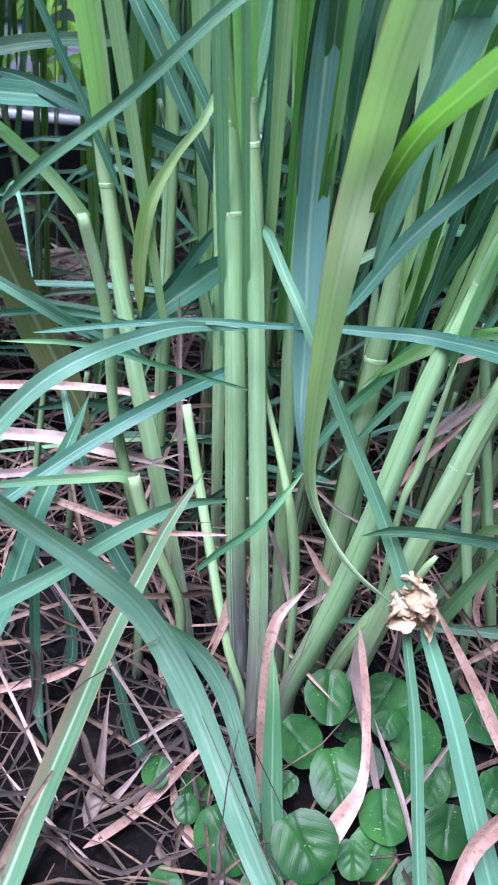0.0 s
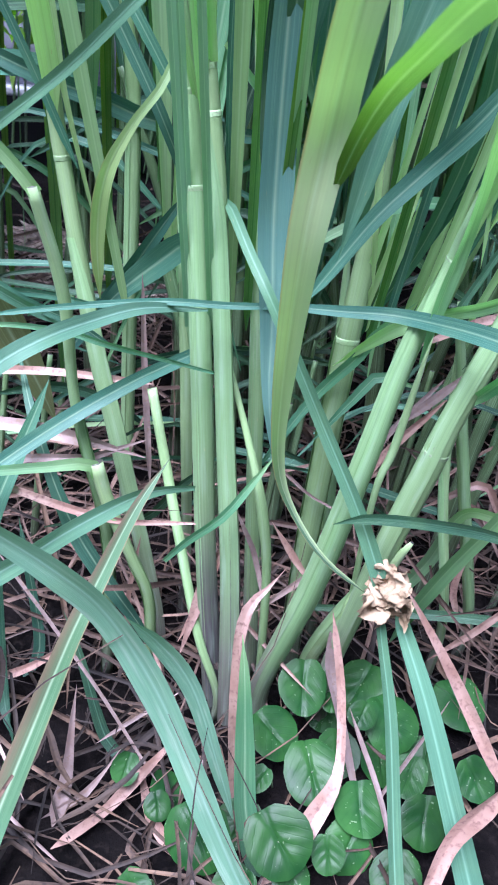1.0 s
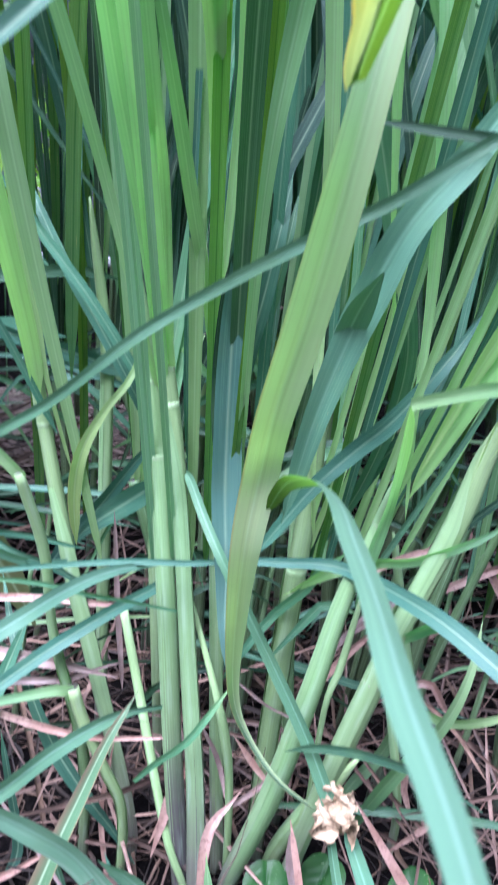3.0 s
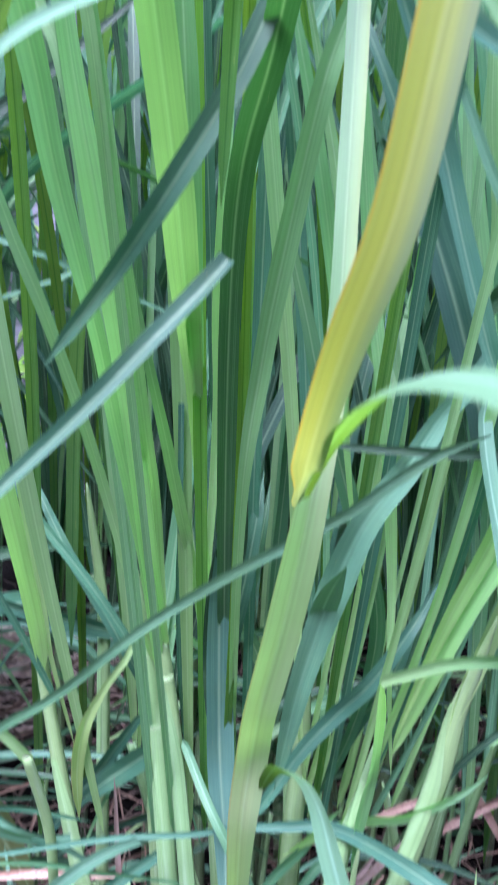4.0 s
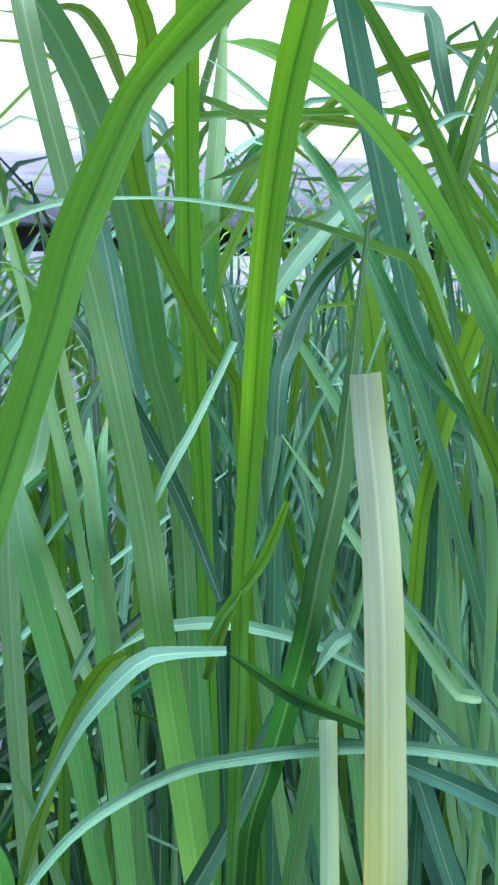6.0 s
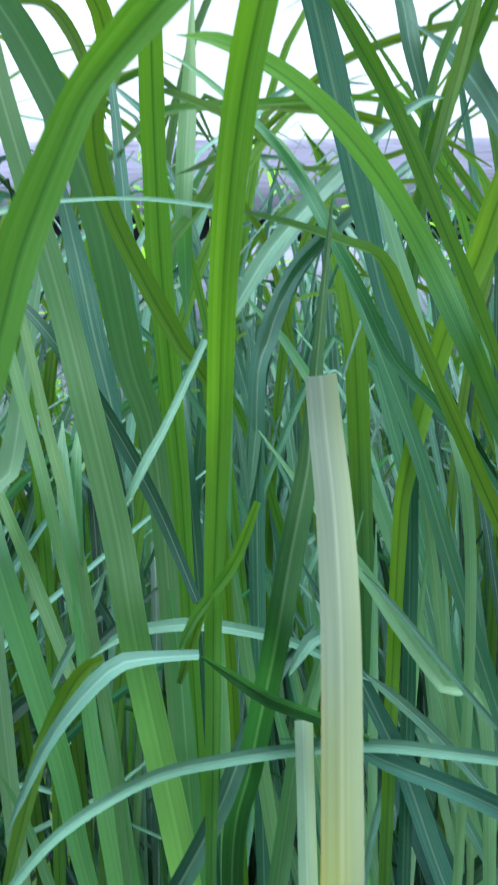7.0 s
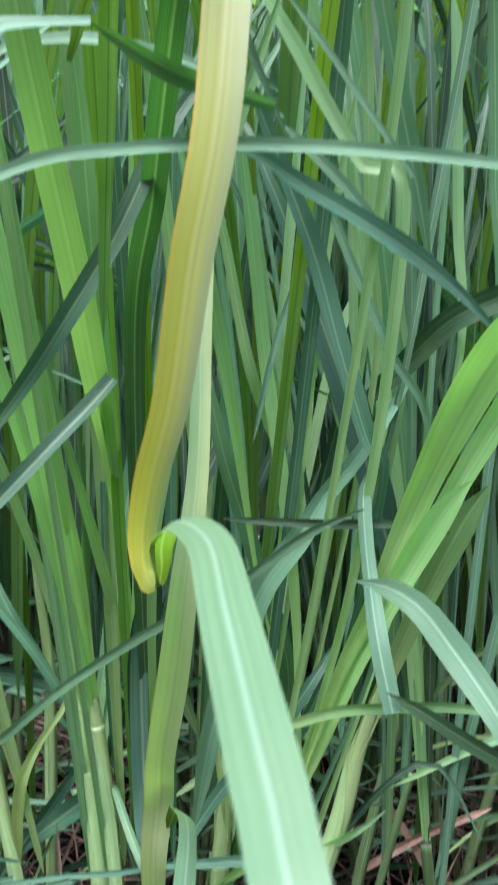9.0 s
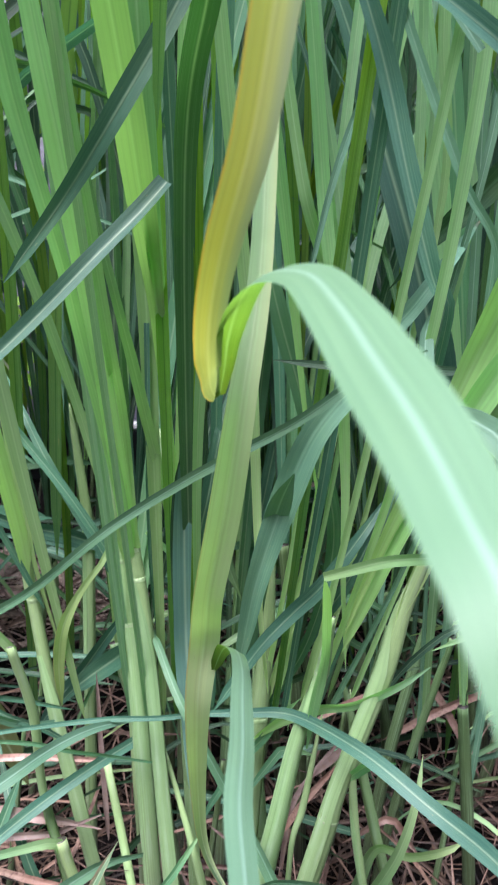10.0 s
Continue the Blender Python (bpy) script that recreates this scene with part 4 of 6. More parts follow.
leaf(T_BACKMID, GREEN, [(0.051, 0.1, 0.36, 1), (0.036, 0.1, 0.398, 10), (0.025, 0.1, 0.422, 8.5), (0.03, 0.08, 0.458, 7.9), (0.035, 0.061, 0.483, 1)])
leaf(T_KNEESTALK, DARK, [(-0.005, 0.1, 0.163, 1), (-0.03, 0.1, 0.142, 5.9), (-0.058, 0.1, 0.108, 6.9), (-0.096, 0.1, 0.104, 6), (-0.131, 0.1, 0.094, 1)])
leaf(T_CUTSTUB, TEAL, [(-0.129, 0.06, 0.19, 1), (-0.111, 0.05, 0.166, 9.1), (-0.094, 0.04, 0.133, 12.3), (-0.07, 0.03, 0.099, 11.8), (-0.053, 0.03, 0.07, 6.4), (-0.035, 0.03, 0.034, 1)])
leaf(T_RIGHTBACK, GREEN, [(0.107, 0.05, 0.257, 4.2), (0.084, 0.05, 0.263, 6.3), (0.072, 0.05, 0.248, 5.7), (0.05, 0.05, 0.215, 1)])
leaf(T_MAIN, LIME, [(-0.129, -0.27, 0.696, 8.8), (-0.106, -0.27, 0.794, 13.1), (-0.084, -0.27, 0.891, 14.6), (-0.076, -0.27, 0.926, 16.2), (-0.071, -0.27, 0.952, 16.9), (-0.065, -0.27, 0.973, 16.7), (-0.055, -0.272, 1, 16.1), (-0.046, -0.275, 1.019, 15.7), (-0.029, -0.28, 1.039, 17), (-0.012, -0.285, 1.056, 18.6), (0.012, -0.29, 1.078, 18.6), (0.037, -0.3, 1.09, 16.5), (0.139, -0.341, 1.129, 1)])
leaf(T_MAIN, LIME, [(-0.007, -0.135, 0.679, 2.6), (-0.006, -0.14, 0.714, 5.2), (-0.004, -0.147, 0.779, 7.5), (-0.003, -0.15, 0.836, 9.3), (0.001, -0.17, 0.911, 12), (0.005, -0.2, 0.985, 13.7), (0.014, -0.22, 1.055, 16.3), (0.029, -0.24, 1.117, 17.1), (0.042, -0.26, 1.162, 15.2), (0.052, -0.276, 1.187, 1)])
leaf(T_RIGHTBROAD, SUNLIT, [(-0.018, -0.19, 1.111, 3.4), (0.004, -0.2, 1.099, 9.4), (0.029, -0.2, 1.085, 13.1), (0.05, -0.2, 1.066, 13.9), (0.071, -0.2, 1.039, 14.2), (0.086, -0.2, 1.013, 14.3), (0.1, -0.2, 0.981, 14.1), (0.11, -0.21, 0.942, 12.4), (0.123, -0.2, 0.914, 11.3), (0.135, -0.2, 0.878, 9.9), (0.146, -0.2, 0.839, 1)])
leaf(T_THIRD, LIME, [(0.002, 0.061, 0.28, 4.5), (-0.01, 0.014, 0.584, 8.1), (-0.023, -0.03, 0.868, 10.8), (-0.028, -0.04, 0.94, 13.9), (-0.036, -0.06, 1.049, 16.2), (-0.039, -0.08, 1.139, 16.2), (-0.039, -0.1, 1.204, 16.1), (-0.038, -0.12, 1.276, 15.3), (-0.036, -0.152, 1.382, 1)])
leaf(T_LEFT, MID, [(-0.008, 0.067, 0.28, 4.5), (-0.022, 0.029, 0.606, 11.4), (-0.041, -0.01, 0.908, 15.2), (-0.059, -0.03, 0.989, 21.2), (-0.075, -0.06, 1.073, 22.3), (-0.095, -0.08, 1.131, 24.2), (-0.122, -0.1, 1.183, 23.1), (-0.146, -0.12, 1.212, 21.1), (-0.214, -0.176, 1.284, 1)])
leaf(T_THIRD, LIME, [(0.013, 0.043, 0.28, 4.5), (0.011, -0.026, 0.619, 5.5), (-0.003, -0.09, 0.929, 7.3), (-0.018, -0.1, 0.97, 11.2), (-0.041, -0.11, 1.012, 12.5), (-0.063, -0.12, 1.061, 11.8), (-0.069, -0.13, 1.106, 11.9), (-0.06, -0.14, 1.148, 11.9), (-0.079, -0.16, 1.192, 11.6), (-0.123, -0.206, 1.284, 1)])
leaf(T_MAIN, GLAUCOUS, [(-0.104, -0.17, 0.695, 2.6), (-0.093, -0.165, 0.71, 3.9), (-0.077, -0.16, 0.728, 4.8), (-0.056, -0.155, 0.742, 5.6), (-0.029, -0.152, 0.754, 5.9), (-0, -0.15, 0.759, 5.9), (0.035, -0.149, 0.763, 6), (0.072, -0.15, 0.764, 6), (0.108, -0.16, 0.761, 5.9), (0.142, -0.17, 0.757, 5.3), (0.181, -0.18, 0.751, 3.9)])
leaf(T_CUTSTUB, GLAUCOUS, [(-0.099, -0.15, 0.728, 2), (-0.089, -0.155, 0.75, 4.1), (-0.074, -0.157, 0.777, 6.7), (-0.05, -0.156, 0.802, 9.5), (-0.03, -0.156, 0.806, 6.4), (-0.01, -0.158, 0.807, 4.8)])
leaf(T_MAIN, SHADY, [(-0.01, -0.158, 0.807, 3.7), (0.004, -0.16, 0.799, 6.8), (0.022, -0.165, 0.788, 9.8), (0.041, -0.17, 0.781, 8.6), (0.064, -0.18, 0.772, 4.9)], face=(0.1,-0.7,-0.7))
leaf(T_CUTSTUB, GLAUCOUS, [(-0.15, -0.2, 0.981, 1), (-0.118, -0.2, 1.001, 5.3), (-0.092, -0.2, 1.012, 4.3), (-0.062, -0.19, 1.021, 3.3), (-0.029, -0.18, 1.026, 3.4), (0.008, -0.17, 1.026, 3.5)])
leaf(T_RIGHTBROAD, LIME, [(0.008, -0.17, 1.026, 3.5), (0.04, -0.165, 1.02, 5.3), (0.067, -0.16, 1.012, 8.9), (0.087, -0.15, 1.007, 10.9), (0.102, -0.14, 0.979, 9.2), (0.123, -0.13, 0.93, 9.2), (0.148, -0.12, 0.87, 9.1), (0.161, -0.115, 0.832, 1)])
leaf(T_RIGHTBACK, TEAL, [(0.029, -0.132, 1.36, 1), (0.056, -0.1, 1.257, 18.8), (0.073, -0.08, 1.186, 20.4), (0.089, -0.07, 1.103, 18.6), (0.105, -0.06, 1.024, 14.7), (0.12, -0.05, 0.943, 10.8), (0.106, -0, 0.625, 8.1), (0.081, 0.055, 0.28, 4.5)])
leaf(T_THIRD, SHADY, [(0.058, -0.19, 1.025, 1), (0.044, -0.19, 0.916, 7.3), (0.041, -0.19, 0.89, 10.3), (0.032, -0.188, 0.85, 11.6), (0.024, -0.175, 0.808, 11.7), (0.014, -0.1, 0.748, 13.2), (0.003, -0.045, 0.678, 12.1), (0.007, 0.013, 0.483, 9.1), (0.017, 0.057, 0.28, 4.5)])
leaf(T_RIGHTBROAD, GREEN, [(0.028, -0.1, 1.12, 5), (0.048, -0.1, 1.09, 9.1), (0.072, -0.09, 1.046, 9.8), (0.095, -0.08, 0.986, 9.7), (0.118, -0.07, 0.921, 10.3), (0.139, -0.06, 0.843, 10.8), (0.162, -0.05, 0.764, 10), (0.172, -0.046, 0.725, 1)])
leaf(T_RIGHTBROAD, LIME, [(0.003, -0.15, 1.296, 1), (0.065, -0.12, 1.208, 10.6), (0.086, -0.11, 1.175, 12.8), (0.111, -0.1, 1.129, 12.8), (0.137, -0.1, 1.048, 11.7), (0.156, -0.1, 0.986, 10), (0.166, -0.1, 0.947, 1)])
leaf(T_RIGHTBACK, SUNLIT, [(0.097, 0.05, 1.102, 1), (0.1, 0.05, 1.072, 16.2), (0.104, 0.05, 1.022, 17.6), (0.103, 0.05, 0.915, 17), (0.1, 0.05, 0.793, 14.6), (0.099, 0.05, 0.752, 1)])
leaf(T_MAIN, TEAL, [(-0.103, -0.17, 0.554, 4.3), (-0.084, -0.16, 0.574, 5.8), (-0.059, -0.15, 0.599, 7.2), (-0.032, -0.14, 0.628, 7.9), (-0.014, -0.13, 0.647, 8.3), (-0.003, -0.126, 0.66, 7.4)], fold=0.7)
leaf(T_CUTSTUB, TEAL, [(-0.079, -0.1, 0.614, 4.8), (-0.05, -0.1, 0.654, 7.9), (-0.025, -0.11, 0.691, 10.3), (-0.002, -0.11, 0.73, 10.3), (0.015, -0.105, 0.768, 9.9), (0.031, -0.1, 0.795, 6.3), (0.051, -0.094, 0.819, 1)])
leaf(T_THIRD, MID, [(0.022, 0.064, 0.28, 4.5), (0.015, 0.02, 0.4, 4.9), (0.013, -0.02, 0.535, 6.5), (0.02, -0.03, 0.612, 10.8), (0.03, -0.04, 0.679, 11.7), (0.042, -0.05, 0.745, 10.8), (0.053, -0.05, 0.781, 9), (0.088, -0.05, 0.886, 1)])
leaf(T_RIGHTBROAD, GLAUCOUS, [(0.032, -0.15, 0.796, 4.3), (0.039, -0.15, 0.807, 7), (0.048, -0.15, 0.816, 8.2), (0.054, -0.145, 0.809, 5.5), (0.077, -0.126, 0.772, 1)])
leaf(T_RIGHTBROAD, GLAUCOUS, [(-0.07, -0.1, 0.804, 3.6), (-0.05, -0.1, 0.816, 6.1), (-0.019, -0.1, 0.82, 7.9), (0.008, -0.1, 0.817, 6.7), (0.039, -0.1, 0.809, 5.5), (0.078, -0.1, 0.789, 1)])
leaf(T_MAIN, GLAUCOUS, [(-0.055, -0.135, 0.864, 1), (-0.04, -0.126, 0.901, 5.4), (-0.03, -0.12, 0.922, 4.9), (-0.018, -0.11, 0.952, 4.5), (-0.007, -0.1, 0.981, 4)])
leaf(T_MAIN, TEAL, [(-0.136, -0.12, 1.018, 1), (-0.11, -0.12, 0.998, 5.1), (-0.087, -0.12, 0.971, 7.5), (-0.062, -0.11, 0.935, 8.8), (-0.035, -0.1, 0.885, 7.6), (-0.013, -0.1, 0.832, 4.9)])
leaf(T_MAIN, LIME, [(-0.02, -0.155, 0.808, 4.3), (-0.013, -0.155, 0.823, 4.8), (-0.003, -0.154, 0.836, 5.4), (0.008, -0.154, 0.852, 5.5), (0.019, -0.154, 0.879, 3.3)])
leaf(T_MAIN, GLAUCOUS, [(-0.002, -0.05, 0.993, 1), (0.017, -0.05, 1.029, 11.2), (0.037, -0.05, 1.061, 12.9), (0.065, -0.05, 1.094, 13.8), (0.093, -0.05, 1.124, 13.2), (0.108, -0.06, 1.135, 7.7), (0.136, -0.079, 1.146, 1)])
leaf(T_RIGHTBACK, TEAL, [(0.029, 0.07, 0.28, 4.5), (0.024, 0.032, 0.628, 8.9), (0.025, 0, 0.948, 11.8), (0.035, 0, 1.014, 14.6), (0.057, 0, 1.066, 14.9), (0.09, -0.01, 1.097, 12.4), (0.175, -0.036, 1.167, 1)])
leaf(T_FARRIGHT, TEAL, [(0.072, 0.04, 0.811, 1), (0.088, 0.04, 0.784, 7.8), (0.108, 0.04, 0.738, 18.1), (0.128, 0.04, 0.687, 22.9), (0.149, 0.04, 0.631, 24.6), (0.177, 0.05, 0.548, 22.8), (0.188, 0.054, 0.509, 1)])
leaf(T_RIGHTBROAD, TEAL, [(0.025, -0.155, 0.769, 1), (0.059, -0.14, 0.763, 5.3), (0.082, -0.13, 0.752, 8.8), (0.112, -0.12, 0.739, 10.2), (0.144, -0.11, 0.723, 10.5), (0.175, -0.1, 0.703, 6), (0.203, -0.091, 0.679, 1)])
leaf(T_FARRIGHT, DARK, [(0.14, 0.07, 0.606, 1), (0.162, 0.06, 0.637, 8.2), (0.184, 0.05, 0.662, 16.2), (0.214, 0.04, 0.695, 17.6), (0.243, 0.03, 0.711, 17.4), (0.271, 0.02, 0.722, 15.6), (0.306, 0.007, 0.726, 1)])
leaf(T_BACKMID, GREEN, [(0.019, 0.03, 0.751, 1), (0.049, 0.03, 0.645, 7.7), (0.061, 0.03, 0.598, 11.6), (0.085, 0.04, 0.525, 11.8), (0.111, 0.05, 0.439, 10.5), (0.101, 0.068, 0.348, 7.9), (0.076, 0.085, 0.28, 4.5)])
leaf(T_KNEESTALK, LIME, [(-0.093, 0, 1.138, 1), (-0.068, 0, 1.168, 6), (-0.043, 0, 1.192, 9.5), (-0.008, 0, 1.199, 10.4), (0.035, 0, 1.199, 10.4), (0.089, 0.01, 1.201, 10.6), (0.135, 0.02, 1.195, 9), (0.182, 0.03, 1.186, 6.4), (0.22, 0.038, 1.169, 1)])
leaf(T_CUTSTUB, LIME, [(-0.05, -0.02, 1.05, 1), (-0.029, -0.02, 1.084, 12), (-0.009, -0.02, 1.11, 12.2), (0.008, -0.02, 1.142, 11.5), (0.027, -0.02, 1.167, 1)])
leaf(T_RIGHTBROAD, LIME, [(0.12, -0.05, 0.988, 1), (0.126, -0.05, 1.028, 7.5), (0.139, -0.05, 1.102, 9.3), (0.159, -0.05, 1.163, 10.3), (0.198, -0.05, 1.246, 10.7), (0.249, -0.05, 1.345, 1)])
leaf(T_FARRIGHT, LIME, [(0.1, -0.02, 1.277, 1), (0.151, -0.02, 1.178, 5.9), (0.166, -0.02, 1.146, 8.3), (0.184, -0.02, 1.114, 10.6), (0.201, -0.02, 1.074, 11.3), (0.215, -0.02, 1.036, 1)])
leaf(T_RIGHTBROAD, GLAUCOUS, [(0.091, -0.02, 1.285, 1), (0.128, -0.02, 1.281, 8.7), (0.141, -0.02, 1.276, 14.8), (0.146, -0.02, 1.231, 14.5), (0.158, -0.01, 1.18, 10.2), (0.166, -0.003, 1.141, 1)])
leaf(T_FARRIGHT, GLAUCOUS, [(0.135, -0.03, 1.254, 1), (0.161, -0.03, 1.233, 5.9), (0.177, -0.03, 1.214, 18.4), (0.195, -0.03, 1.181, 19.9), (0.212, -0.03, 1.139, 16.3), (0.225, -0.03, 1.101, 1)])
leaf(T_THIRD, LIME, [(0.018, 0.032, 1.175, 1), (0.045, 0.02, 1.2, 5.4), (0.089, 0, 1.231, 7), (0.141, -0.01, 1.249, 7.9), (0.2, -0.02, 1.256, 7.8), (0.239, -0.027, 1.251, 1)])
leaf(T_CUTSTUB, LIME, [(-0.189, 0, 1.285, 1), (-0.149, 0, 1.29, 5.3), (-0.127, 0, 1.287, 8.9), (-0.109, 0, 1.262, 9.7), (-0.095, 0, 1.227, 7.8), (-0.082, 0, 1.189, 1)])
leaf(T_CROSSING, PALE, [(0.091, 0.04, 0.28, 4.5), (0.12, -0.037, 0.579, 4.7), (0.138, -0.1, 0.86, 6.3), (0.118, -0.1, 0.979, 8.7), (0.108, -0.1, 1.03, 8.9), (0.085, -0.1, 1.138, 1)])
leaf(T_RIGHTBACK, SUNLIT, [(0.224, -0.106, 1.184, 1), (0.182, -0.08, 1.085, 17.5), (0.166, -0.07, 1.043, 16.8), (0.143, -0.06, 0.993, 14.5), (0.118, -0.05, 0.914, 11.4), (0.109, -0.04, 0.851, 9.2), (0.091, 0.007, 0.574, 6.9), (0.075, 0.058, 0.28, 4.5)])
leaf(T_RIGHTBACK, PALE, [(0.1, 0.055, 0.28, 4.5), (0.142, -0.009, 0.527, 6), (0.154, -0.05, 0.755, 8), (0.132, -0.04, 0.78, 8.2), (0.107, -0.04, 0.817, 9), (0.088, -0.04, 0.848, 8.5), (0.025, -0.04, 0.94, 1)])
leaf(T_CUTSTUB, TEAL, [(-0.115, -0.06, 1.156, 1), (-0.089, -0.06, 1.049, 13.2), (-0.077, -0.06, 0.995, 14.4), (-0.066, -0.06, 0.951, 10.6), (-0.058, -0.06, 0.911, 1)])
leaf(T_KNEESTALK, PALE, [(-0.068, 0.064, 0.28, 4.5), (-0.118, 0.018, 0.586, 10.9), (-0.15, -0.02, 0.871, 14.6), (-0.137, -0.02, 0.923, 17.2), (-0.129, -0.02, 1.001, 11.6), (-0.117, -0.02, 1.11, 1)])
leaf(T_SMALL, PALE, [(-0.015, -0.02, 1.289, 1), (-0.02, -0.02, 1.179, 12.5), (-0.023, -0.02, 1.111, 12.2), (-0.023, -0.01, 1.071, 10.5), (-0.023, -0.002, 1.031, 1)])
leaf(T_MAIN, GLAUCOUS, [(0.038, -0.49, 0.76, 1.4), (0.04, -0.49, 0.762, 2.6), (0.042, -0.492, 0.764, 3), (0.045, -0.494, 0.766, 3.2), (0.048, -0.496, 0.77, 3.2)], face=(0.1,-0.7,0.75), fold=0.1)
leaf(T_CUTSTUB, LIME, [(-0.115, -0.1, 0.673, 1), (-0.106, -0.1, 0.713, 6.8), (-0.096, -0.1, 0.752, 8.8), (-0.086, -0.1, 0.778, 9.3), (-0.073, -0.105, 0.798, 7.2), (-0.062, -0.11, 0.804, 3.5)])
leaf(T_MAIN, LIME, [(-0.02, -0.15, 0.794, 2.3), (-0.016, -0.152, 0.805, 5), (-0.011, -0.153, 0.821, 5.8), (-0.004, -0.154, 0.836, 3.6)])
leaf(T_LEFT, TEAL, [(-0.101, 0.09, 0.358, 4), (-0.123, 0.08, 0.412, 5.1), (-0.146, 0.07, 0.464, 4.6), (-0.163, 0.06, 0.502, 3.8)])
leaf(T_SECOND, TWOTONE, [(-0.005, 0.05, 0.505, 3), (-0.011, 0.02, 0.586, 7), (-0.016, -0.01, 0.645, 10.5), (-0.019, -0.03, 0.69, 13.1), (-0.022, -0.045, 0.744, 12.6), (-0.026, -0.05, 0.799, 8.9), (-0.031, -0.055, 0.84, 3.5)])
leaf(T_THIRD, TEAL, [(-0.018, 0.06, 0.4, 3.1), (-0.02, 0.05, 0.467, 4.1), (-0.02, 0.04, 0.504, 3.3), (-0.021, 0.03, 0.584, 3.6)])
leaf(T_THIRD, TEAL, [(-0.001, 0.06, 0.578, 3.8), (-0.005, 0.05, 0.655, 5.9), (-0.01, 0.04, 0.734, 7.9), (-0.014, 0.03, 0.796, 8.4), (-0.019, 0.02, 0.875, 10.3), (-0.024, 0.01, 0.93, 10), (-0.028, 0.003, 0.959, 1)])
leaf(T_MAIN, PALE, [(-0.038, 0.06, 0.416, 3.8), (-0.052, 0.05, 0.47, 5.2), (-0.066, 0.04, 0.526, 6.6), (-0.08, 0.02, 0.582, 7), (-0.096, 0, 0.636, 7.3), (-0.108, -0.01, 0.669, 7.1), (-0.121, -0.02, 0.707, 5.7), (-0.134, -0.03, 0.734, 1)])
leaf(T_LEFT, TEAL, [(-0.134, 0.08, 0.526, 3.1), (-0.114, 0.08, 0.498, 5.9), (-0.077, 0.07, 0.454, 6.6), (-0.042, 0.07, 0.399, 5.5), (-0.025, 0.07, 0.371, 3.1)])
leaf(T_THIRD, BRIGHT, [(0.083, 0.02, 0.522, 2.8), (0.07, 0, 0.591, 5.4), (0.058, -0.02, 0.653, 7.8), (0.049, -0.03, 0.695, 8.5), (0.04, -0.035, 0.735, 7.8), (0.031, -0.04, 0.77, 4.9), (0.026, -0.04, 0.791, 2.4)])
leaf(T_CROSSING, BRIGHT, [(0.059, 0.03, 0.388, 3.9), (0.053, 0.03, 0.474, 6.2), (0.045, 0.02, 0.57, 7.5), (0.033, 0.01, 0.662, 8.8), (0.022, 0, 0.742, 8.6), (0.012, -0.01, 0.818, 7.7), (-0.004, -0.026, 0.926, 1)])
leaf(T_RIGHTBROAD, BRIGHT, [(0.116, 0.03, 0.408, 3.9), (0.112, 0.03, 0.488, 7), (0.1, 0.02, 0.577, 9.1), (0.086, 0.02, 0.661, 9.1), (0.074, 0.01, 0.743, 8.1), (0.057, -0.004, 0.851, 1)])
leaf(T_RIGHTBROAD, GREEN, [(-0.027, -0.16, 1.125, 1.8), (-0.011, -0.16, 1.114, 3.3), (0.007, -0.16, 1.097, 4.5), (0.028, -0.16, 1.074, 5.7), (0.046, -0.15, 1.053, 6.1), (0.06, -0.15, 1.023, 6.6), (0.078, -0.14, 0.992, 6.7), (0.096, -0.13, 0.957, 7.6), (0.124, -0.12, 0.928, 7.4), (0.152, -0.11, 0.888, 6.2), (0.172, -0.103, 0.854, 1)])
leaf(T_CUTSTUB, LIME, [(-0.054, -0.05, 1.157, 3.1), (-0.019, -0.05, 1.165, 6.9), (0.015, -0.05, 1.166, 7.7), (0.054, -0.05, 1.169, 7), (0.101, -0.05, 1.171, 5.4), (0.141, -0.05, 1.163, 1)])
leaf(T_MAIN, LIME, [(-0.045, -0.08, 1.159, 2.9), (-0.029, -0.08, 1.155, 7.3), (0, -0.08, 1.142, 8.7), (0.022, -0.08, 1.128, 5.1), (0.052, -0.08, 1.103, 1)])
leaf(T_SMALL, LIME, [(-0.028, -0.03, 1.126, 3.9), (-0.005, -0.03, 1.134, 7.9), (0.019, -0.03, 1.149, 8.8), (0.04, -0.03, 1.174, 5.6), (0.066, -0.03, 1.195, 1)])
leaf(T_MAIN, LIME, [(0.035, -0.02, 1.135, 3.2), (0.072, -0.02, 1.135, 6.5), (0.108, -0.02, 1.139, 6.5), (0.146, -0.02, 1.152, 4.1)])
leaf(T_FARRIGHT, LIME, [(0.128, -0.02, 1.203, 4.1), (0.15, -0.02, 1.152, 8.2), (0.172, -0.02, 1.112, 9.7), (0.193, -0.02, 1.081, 8), (0.213, -0.02, 1.046, 1)])
leaf(T_RIGHTBROAD, LIME, [(0.132, -0.06, 1.099, 3), (0.145, -0.06, 1.161, 6.1), (0.164, -0.06, 1.213, 7), (0.191, -0.06, 1.258, 5.5), (0.253, -0.06, 1.351, 1)])
leaf(T_RIGHTBROAD, LIME, [(0.13, -0.1, 1.08, 4.1), (0.143, -0.1, 1.122, 7.7), (0.158, -0.1, 1.17, 8.5), (0.172, -0.1, 1.215, 7.3), (0.208, -0.1, 1.32, 1)])
leaf(T_CUTSTUB, TEAL, [(-0.084, 0, 1.275, 1), (-0.072, 0, 1.166, 8.4), (-0.065, 0, 1.094, 9.8), (-0.059, 0, 1.017, 9.6), (-0.054, 0.01, 0.953, 7.9), (-0.051, 0.015, 0.913, 1)])
